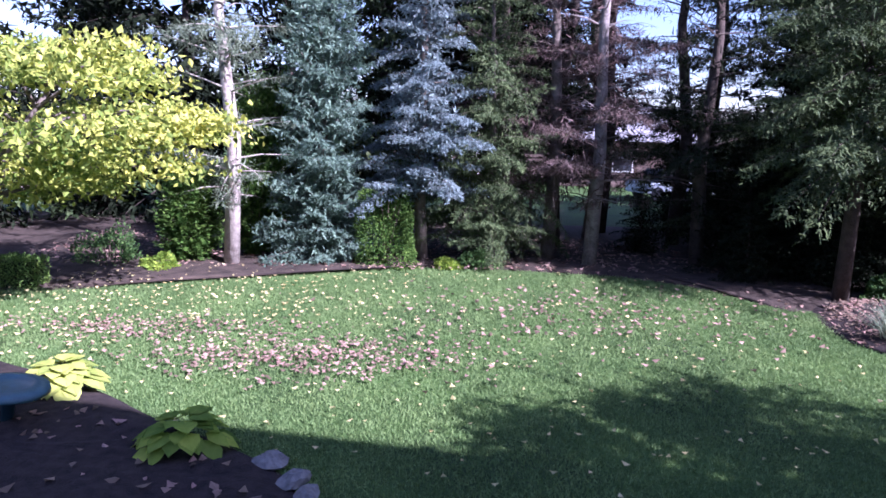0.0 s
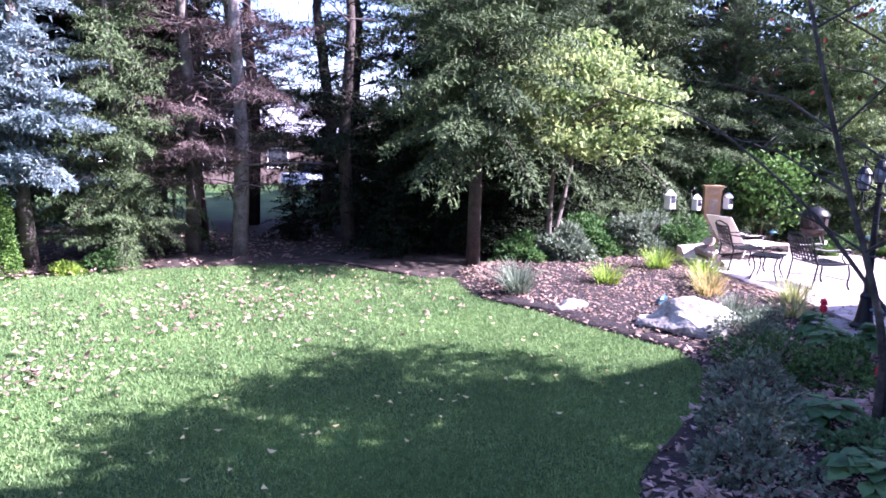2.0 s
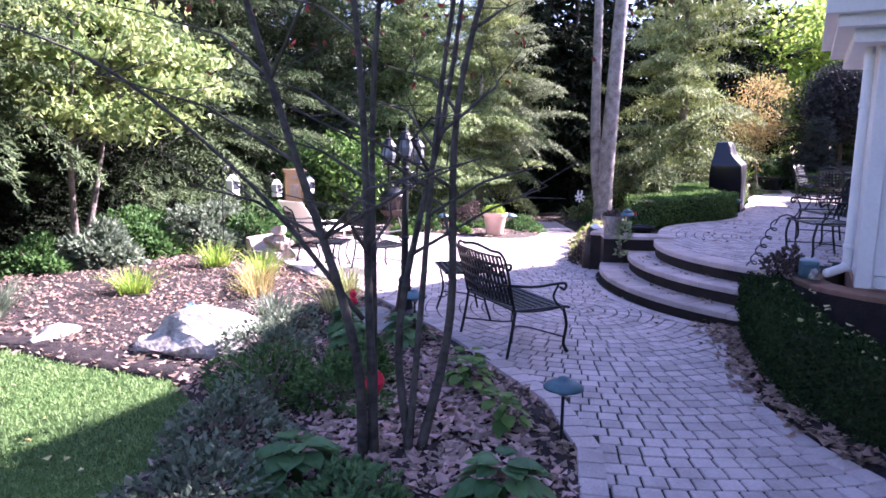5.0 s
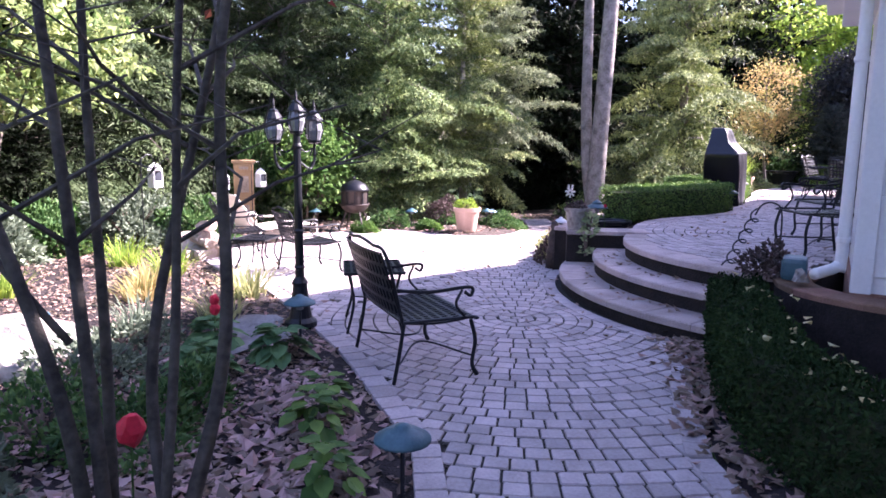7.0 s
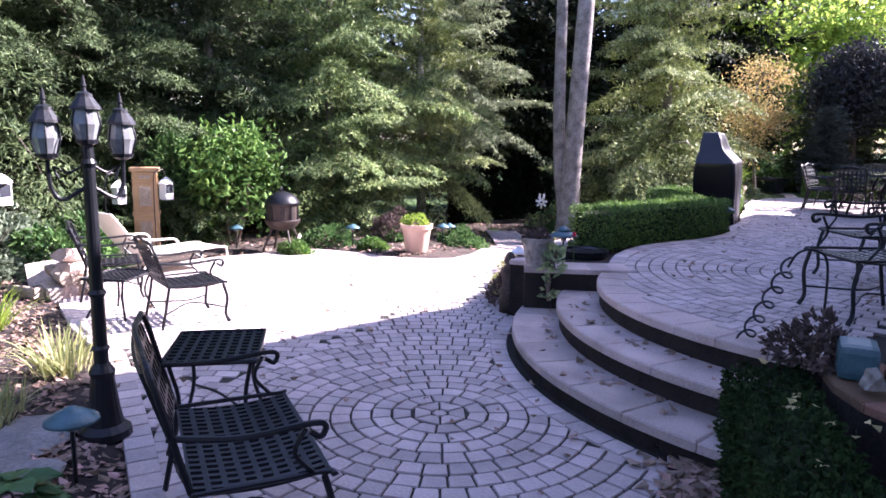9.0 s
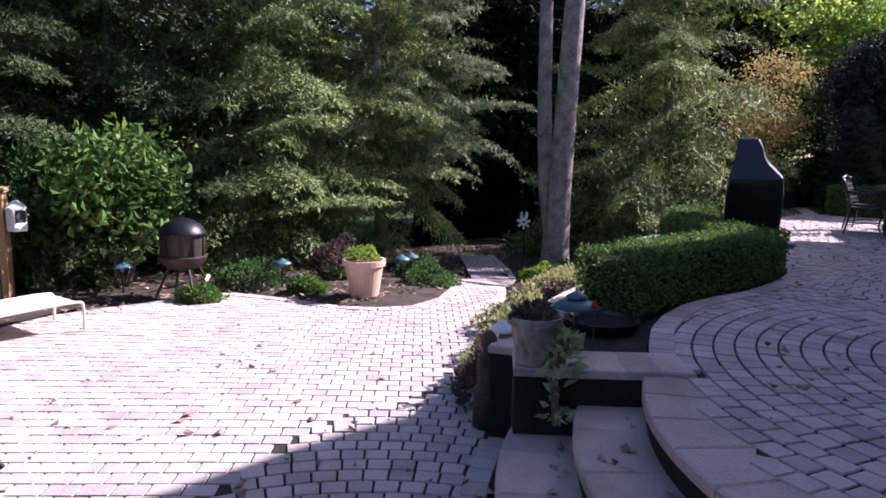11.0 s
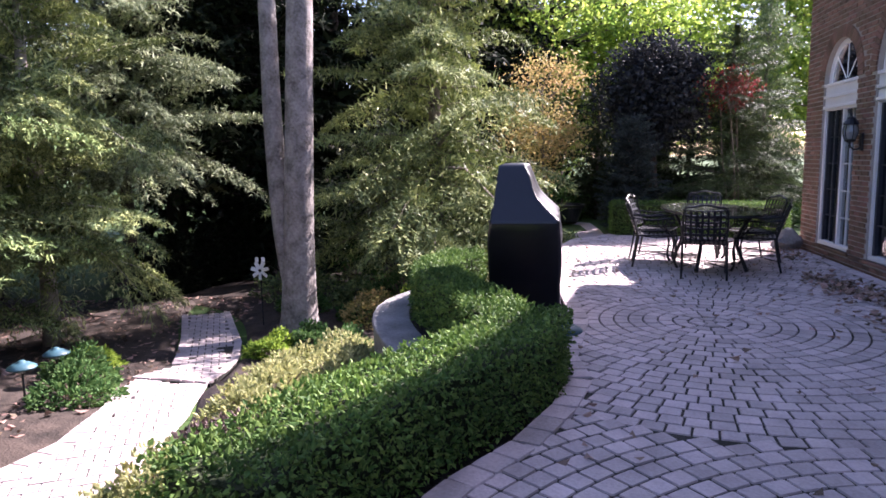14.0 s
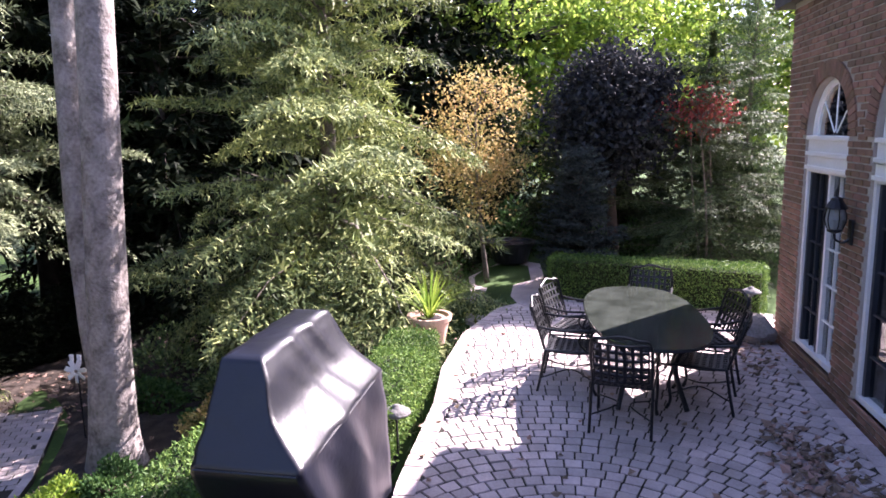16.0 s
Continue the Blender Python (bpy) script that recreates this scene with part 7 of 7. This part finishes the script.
# ---- pavers and bricks, last ----
def block(c4, z, h=0.034, inset=0.008, cut=0.055):
    """A worn block with knocked-off corners on four plan points."""
    c4 = np.array(c4, float)
    o = []
    for k in range(4):
        p, a, b = c4[k], c4[k - 1], c4[(k + 1) % 4]
        o += [p + (a - p) * cut * min(1, 0.15 / np.linalg.norm(a - p)), p + (b - p) * cut * min(1, 0.15 / np.linalg.norm(b - p))]
    o = np.array(o)
    mid = o.mean(0)
    inn = o + (mid - o) / np.linalg.norm(mid - o, axis=1, keepdims=True) * inset
    v = np.concatenate([np.c_[o, np.full(8, z - h)], np.c_[o + (inn - o) * 0.3, np.full(8, z - 0.009)], np.c_[inn, np.full(8, z)]])
    q = [(8 * m + k, 8 * m + (k + 1) % 8, 8 * m + 8 + (k + 1) % 8, 8 * m + 8 + k) for m in (0, 1) for k in range(8)]
    return v, np.array(q + [(16, 17, 18, 23), (18, 19, 22, 23), (19, 20, 21, 22)])


class Joined:
    def __init__(self):
        self.v, self.q, self.n = [], [], 0

    def add(self, v, q):
        self.v.append(v), self.q.append(q + self.n)
        self.n += len(v)

    def mesh(self, name):
        return mesh_np(name, np.concatenate(self.v), np.concatenate(self.q))


def lie(vq, z_of, rise=0.0):
    """Lays a block on the slope of the ground."""
    v, q = vq
    v = np.array(v, float)
    v[:, 2] += [z_of(x, y) + rise for x, y in v[:, :2]]
    return v, q


def ring_paving(centre, rings, ok, z_of, parent, near_r, joined, pitch=0.152, wide=0.165, rand=None):
    g = np.random.default_rng(int(centre[0] * 10))
    for i in range(rings):
        r0, r1 = 0.07 + pitch * i, 0.07 + pitch * (i + 1)
        n = max(6, round(2 * math.pi * (r0 + r1) / 2 / wide))
        da = 2 * math.pi / n
        gap = 0.0055
        a = da / 2
        b0, b1 = a - gap / r0 if r0 > 0.05 else a * 0.8, a - gap / r1
        c4 = [(r0 + gap) * np.array([math.cos(-b0), math.sin(-b0)]), (r1 - gap) * np.array([math.cos(-b1), math.sin(-b1)]), (r1 - gap) * np.array([math.cos(b1), math.sin(b1)]), (r0 + gap) * np.array([math.cos(b0), math.sin(b0)])]
        v, q = block(c4, 0.0)
        me = None
        for k in range(n):
            u = da * (k + 0.5 * (i % 2)) + 0.13 * i
            rm = (r0 + r1) / 2
            x, y = centre[0] + rm * math.cos(u), centre[1] + rm * math.sin(u)
            if not ok(x, y):
                continue
            z = z_of(x, y) + g.normal(0, 0.0022)
            if r1 < near_r:
                if me is None:
                    me = mesh_np("paver", v, q)
                    me.materials.append(M_PAVER)
                ob = new("paver", me)
                ob.parent = parent
                ob.matrix_basis = pose(centre[0], centre[1], z, 0, 0, math.degrees(u))
            else:
                c, s = math.cos(u), math.sin(u)
                w = v.copy()
                w[:, 0], w[:, 1] = centre[0] + v[:, 0] * c - v[:, 1] * s, centre[1] + v[:, 0] * s + v[:, 1] * c
                joined.add(*lie((w, q), z_of, z - z_of(x, y)))


def edge_course(line, z_of, joined, length=0.2, width=0.16, shift=0.0):
    """A row of blocks along an outline."""
    pts = [Vector((*p, 0)) for p in line]
    for a, b in zip(pts, pts[1:]):
        L = (b - a).length
        n = max(1, round(L / length))
        d = (b - a) / L
        s = Vector((-d.y, d.x, 0))
        for k in range(n):
            p0, p1 = a + d * (L * k / n + 0.005), a + d * (L * (k + 1) / n - 0.005)
            c4 = [(p0 + s * shift)[:2], (p1 + s * shift)[:2], (p1 + s * (shift + width))[:2], (p0 + s * (shift + width))[:2]]
            m = (p0 + p1) / 2
            joined.add(*lie(block(c4, 0.009), z_of))


LOW_Z = lambda x, y: ground_z(x, y) + 0.03
TER_Z = lambda x, y: T + 0.012
low_joined, ter_joined = Joined(), Joined()
FIELD = lambda x, y: y > 9.05 and x > 10.2 or y > 8.75 and x > 13.9
ring_paving(C1, 66, lambda x, y: inside(LOWER, x, y) and dist_to(LOWER, x, y) > 0.07 and not FIELD(x, y) and math.hypot(x - CS[0], y - CS[1]) > 3.70, LOW_Z, lower, 1.45, low_joined)
R3 = 0.07 + 0.152 * round((C3[0] - 17.3) / 0.152)
ring_paving(C2, 40, lambda x, y: inside(TERRACE, x, y) and dist_to(TERRACE, x, y) > 0.14 and math.hypot(x - C3[0], y - C3[1]) > R3 and x < C3[0] and not (math.hypot(x - CS[0], y - CS[1]) > 2.3 and (x < 14.0 and y > 4.0)), TER_Z, terrace, 0.7, ter_joined)
ring_paving(C3, 56, lambda x, y: inside(TERRACE, x, y) and dist_to(TERRACE, x, y) > 0.15 and (math.hypot(x - C3[0], y - C3[1]) <= R3 or x >= C3[0]), TER_Z, terrace, 1.3, ter_joined)
# running bond of the sunny patio
ca, sa = math.cos(radians(118)), math.sin(radians(118))
for i in range(-60, 70):
    for j in range(-60, 70):
        u, w = 0.21 * (i + 0.5 * (j % 2)), 0.145 * j
        x, y = 14.0 + u * ca - w * sa, 10.6 + u * sa + w * ca
        if inside(LOWER, x, y) and dist_to(LOWER, x, y) > 0.07 and FIELD(x, y):
            c4 = [(x + du * ca - dw * sa, y + du * sa + dw * ca) for du, dw in ((-0.1, -0.068), (0.1, -0.068), (0.1, 0.068), (-0.1, 0.068))]
            low_joined.add(*lie(block(c4, rng.normal(0, 0.0015), 0.03, 0.005, 0.04), LOW_Z))
ca, sa = math.cos(radians(118)), math.sin(radians(118))
for i in range(-24, 24):
    for j in range(-44, 20):
        u, w = 0.21 * (i + 0.5 * (j % 2)), 0.145 * j
        x, y = 19.7 + u * ca - w * sa, 10.6 + u * sa + w * ca
        if inside(PATH_LOW, x, y) and dist_to(PATH_LOW, x, y) > 0.09:
            c4 = [(x + du * ca - dw * sa, y + du * sa + dw * ca) for du, dw in ((-0.1, -0.068), (0.1, -0.068), (0.1, 0.068), (-0.1, 0.068))]
            low_joined.add(*lie(block(c4, rng.normal(0, 0.002)), LOW_Z, 0.03))
for c, z in ((C1, LOW_Z(*C1)), (C2, TER_Z(*C2)), (C3, TER_Z(*C3))):
    part("paver", lathe(bmesh.new(), [(0.058, -0.03), (0.056, -0.006), (0.048, 0)], 6), M_PAVER, lower if c is C1 else terrace, m=pose(c[0], c[1], z))
jv, jq = [], []
for x in np.arange(1.5, 20.7, 0.25):
    for y in np.arange(1.4, 14.4, 0.25):
        if inside(LOWER, x, y) and inside(LOWER, x + 0.25, y + 0.25) and inside(LOWER, x + 0.25, y) and inside(LOWER, x, y + 0.25):
            jv += [(u, w, LOW_Z(u, w) - 0.012) for u, w in ((x, y), (x + 0.25, y), (x + 0.25, y + 0.25), (x, y + 0.25))]
            jq.append([len(jv) - 4, len(jv) - 3, len(jv) - 2, len(jv) - 1])
link("joint_sand", mesh_np("joint_sand", np.array(jv), np.array(jq)), M_JOINT, lower)["kind"] = "stuff"
jv, jq = [], []
for x in np.arange(11.4, 27.8, 0.2):
    for y in np.arange(1.7, 7.0, 0.2):
        c = [(x, y), (x + 0.2, y), (x + 0.2, y + 0.2), (x, y + 0.2)]
        if all(inside(TERRACE, u, w) and not (math.hypot(u - CS[0], w - CS[1]) > 2.3 and u < 14.0 and w > 3.9) for u, w in c):
            jv += [(u, w, T + 0.003) for u, w in c]
            jq.append([len(jv) - 4, len(jv) - 3, len(jv) - 2, len(jv) - 1])
link("joint_sand", mesh_np("joint_sand", np.array(jv), np.array(jq)), M_JOINT, terrace)["kind"] = "stuff"
edge_course(LOW_BACK, LOW_Z, low_joined, 0.21, 0.19, -0.11)
edge_course([(CS[0] + 3.74 * math.cos(a), CS[1] + 3.74 * math.sin(a)) for a in np.linspace(A0, A1 + 0.12, 30)], LOW_Z, low_joined, 0.2, 0.17, 0.0)
edge_course(LOWER[26:32], LOW_Z, low_joined, 0.21, 0.17, -0.15)
edge_course([(26.2, 1.7), (13.2, 1.7)], TER_Z, ter_joined, 0.21, 0.17, -0.17)
edge_course(LOW_FRONT, LOW_Z, low_joined, 0.21, 0.17, -0.17)
edge_course(PATH_LOW[0:3], lambda x, y: ground_z(x, y) + 0.055, low_joined, 0.21, 0.16, -0.06)
edge_course(PATH_LOW[2:7], lambda x, y: ground_z(x, y) + 0.06, low_joined, 0.21, 0.12, 0.0)
edge_course(PATH_LOW[7:], lambda x, y: ground_z(x, y) + 0.06, low_joined, 0.21, 0.12, 0.0)
edge_course(TERRACE_EDGE[::-1], TER_Z, ter_joined, 0.24, 0.19, 0.0)
pv = link("paver_field", low_joined.mesh("paver_field"), M_PAVER_I, lower)
pv["kind"] = "stuff"
pv = link("paver_field", ter_joined.mesh("paver_field"), M_PAVER_I, terrace)
pv["kind"] = "stuff"

# bricks of the garden wall
brick_joined = Joined()
bme = None
row, zc = 0, T - 0.02
while zc < EAVE - 0.08:
    x = 13.4 + (0.1 if row % 2 else 0.0)
    while x < 26.15:
        x0, x1 = x + 0.006, min(x + 0.203, 26.2)
        xm = (x0 + x1) / 2
        hit_window = False
        for w0, w1 in WINDOWS:
            c, r = (w0 + w1) / 2, (w1 - w0) / 2
            if w0 - 0.1 < xm < w1 + 0.1 and SILL - 0.06 < zc + 0.03 < SPRING and not (xm < w0 - 0.09 or xm > w1 + 0.09):
                if x1 > w0 + 0.002 and x0 < w1 - 0.002:
                    if xm < w0:
                        x1 = min(x1, w0)
                    elif xm > w1:
                        x0 = max(x0, w1)
                    else:
                        hit_window = True
            if zc + 0.065 >= SPRING and math.hypot(xm - c, zc + 0.03 - SPRING) < r + 0.2:
                hit_window = True
        if not hit_window and x1 - x0 > 0.03:
            v, q = block([(x0, zc), (x1, zc), (x1, zc + 0.06), (x0, zc + 0.06)], 0.0, 0.02, 0.004)
            if 23.5 < xm < 24.2 and zc < 3.6 and x1 - x0 > 0.185:
                if bme is None:
                    vv = np.c_[v[:, 0] - xm, v[:, 2] + 0.012, v[:, 1] - zc]
                    bme = mesh_np("brick", vv[:, [0, 1, 2]], q[:, ::-1])
                    bme.materials.append(M_BRICK)
                ob = new("brick", bme)
                ob.parent = wall
                ob.matrix_basis = pose(xm, BR + rng.normal(0, 0.0015), zc)
            else:
                brick_joined.add(np.c_[v[:, 0], BR + 0.012 + v[:, 2] + rng.normal(0, 0.0015), v[:, 1]], q[:, ::-1])
        x += 0.21
    zc += 0.075
    row += 1
for w0, w1 in WINDOWS:
    c, r = (w0 + w1) / 2, (w1 - w0) / 2
    n = int(math.pi * (r + 0.1) / 0.075)
    for k in range(n):
        a0, a1 = math.pi * (k + 0.06) / n, math.pi * (k + 0.94) / n
        c4 = [(c + rr * math.cos(a), SPRING + rr * math.sin(a)) for rr, a in ((r + 0.002, a0), (r + 0.195, a0), (r + 0.195, a1), (r + 0.002, a1))]
        v, q = block(c4, 0.0, 0.02, 0.004)
        brick_joined.add(np.c_[v[:, 0], BR + 0.022 + v[:, 2], v[:, 1]], q[:, ::-1])
bf_ = link("brick_field", brick_joined.mesh("brick_field"), M_BRICK_I, wall)
bf_["kind"] = "stuff"

# ---- the plan is drawn in paces of 0.817 m: lay it out in metres ----
PACE = 0.817
for ob in list(scene.objects):
    if ob.parent is None and ob.type in ("MESH", "EMPTY"):
        ob.matrix_basis = Matrix.Scale(PACE, 4) @ ob.matrix_basis
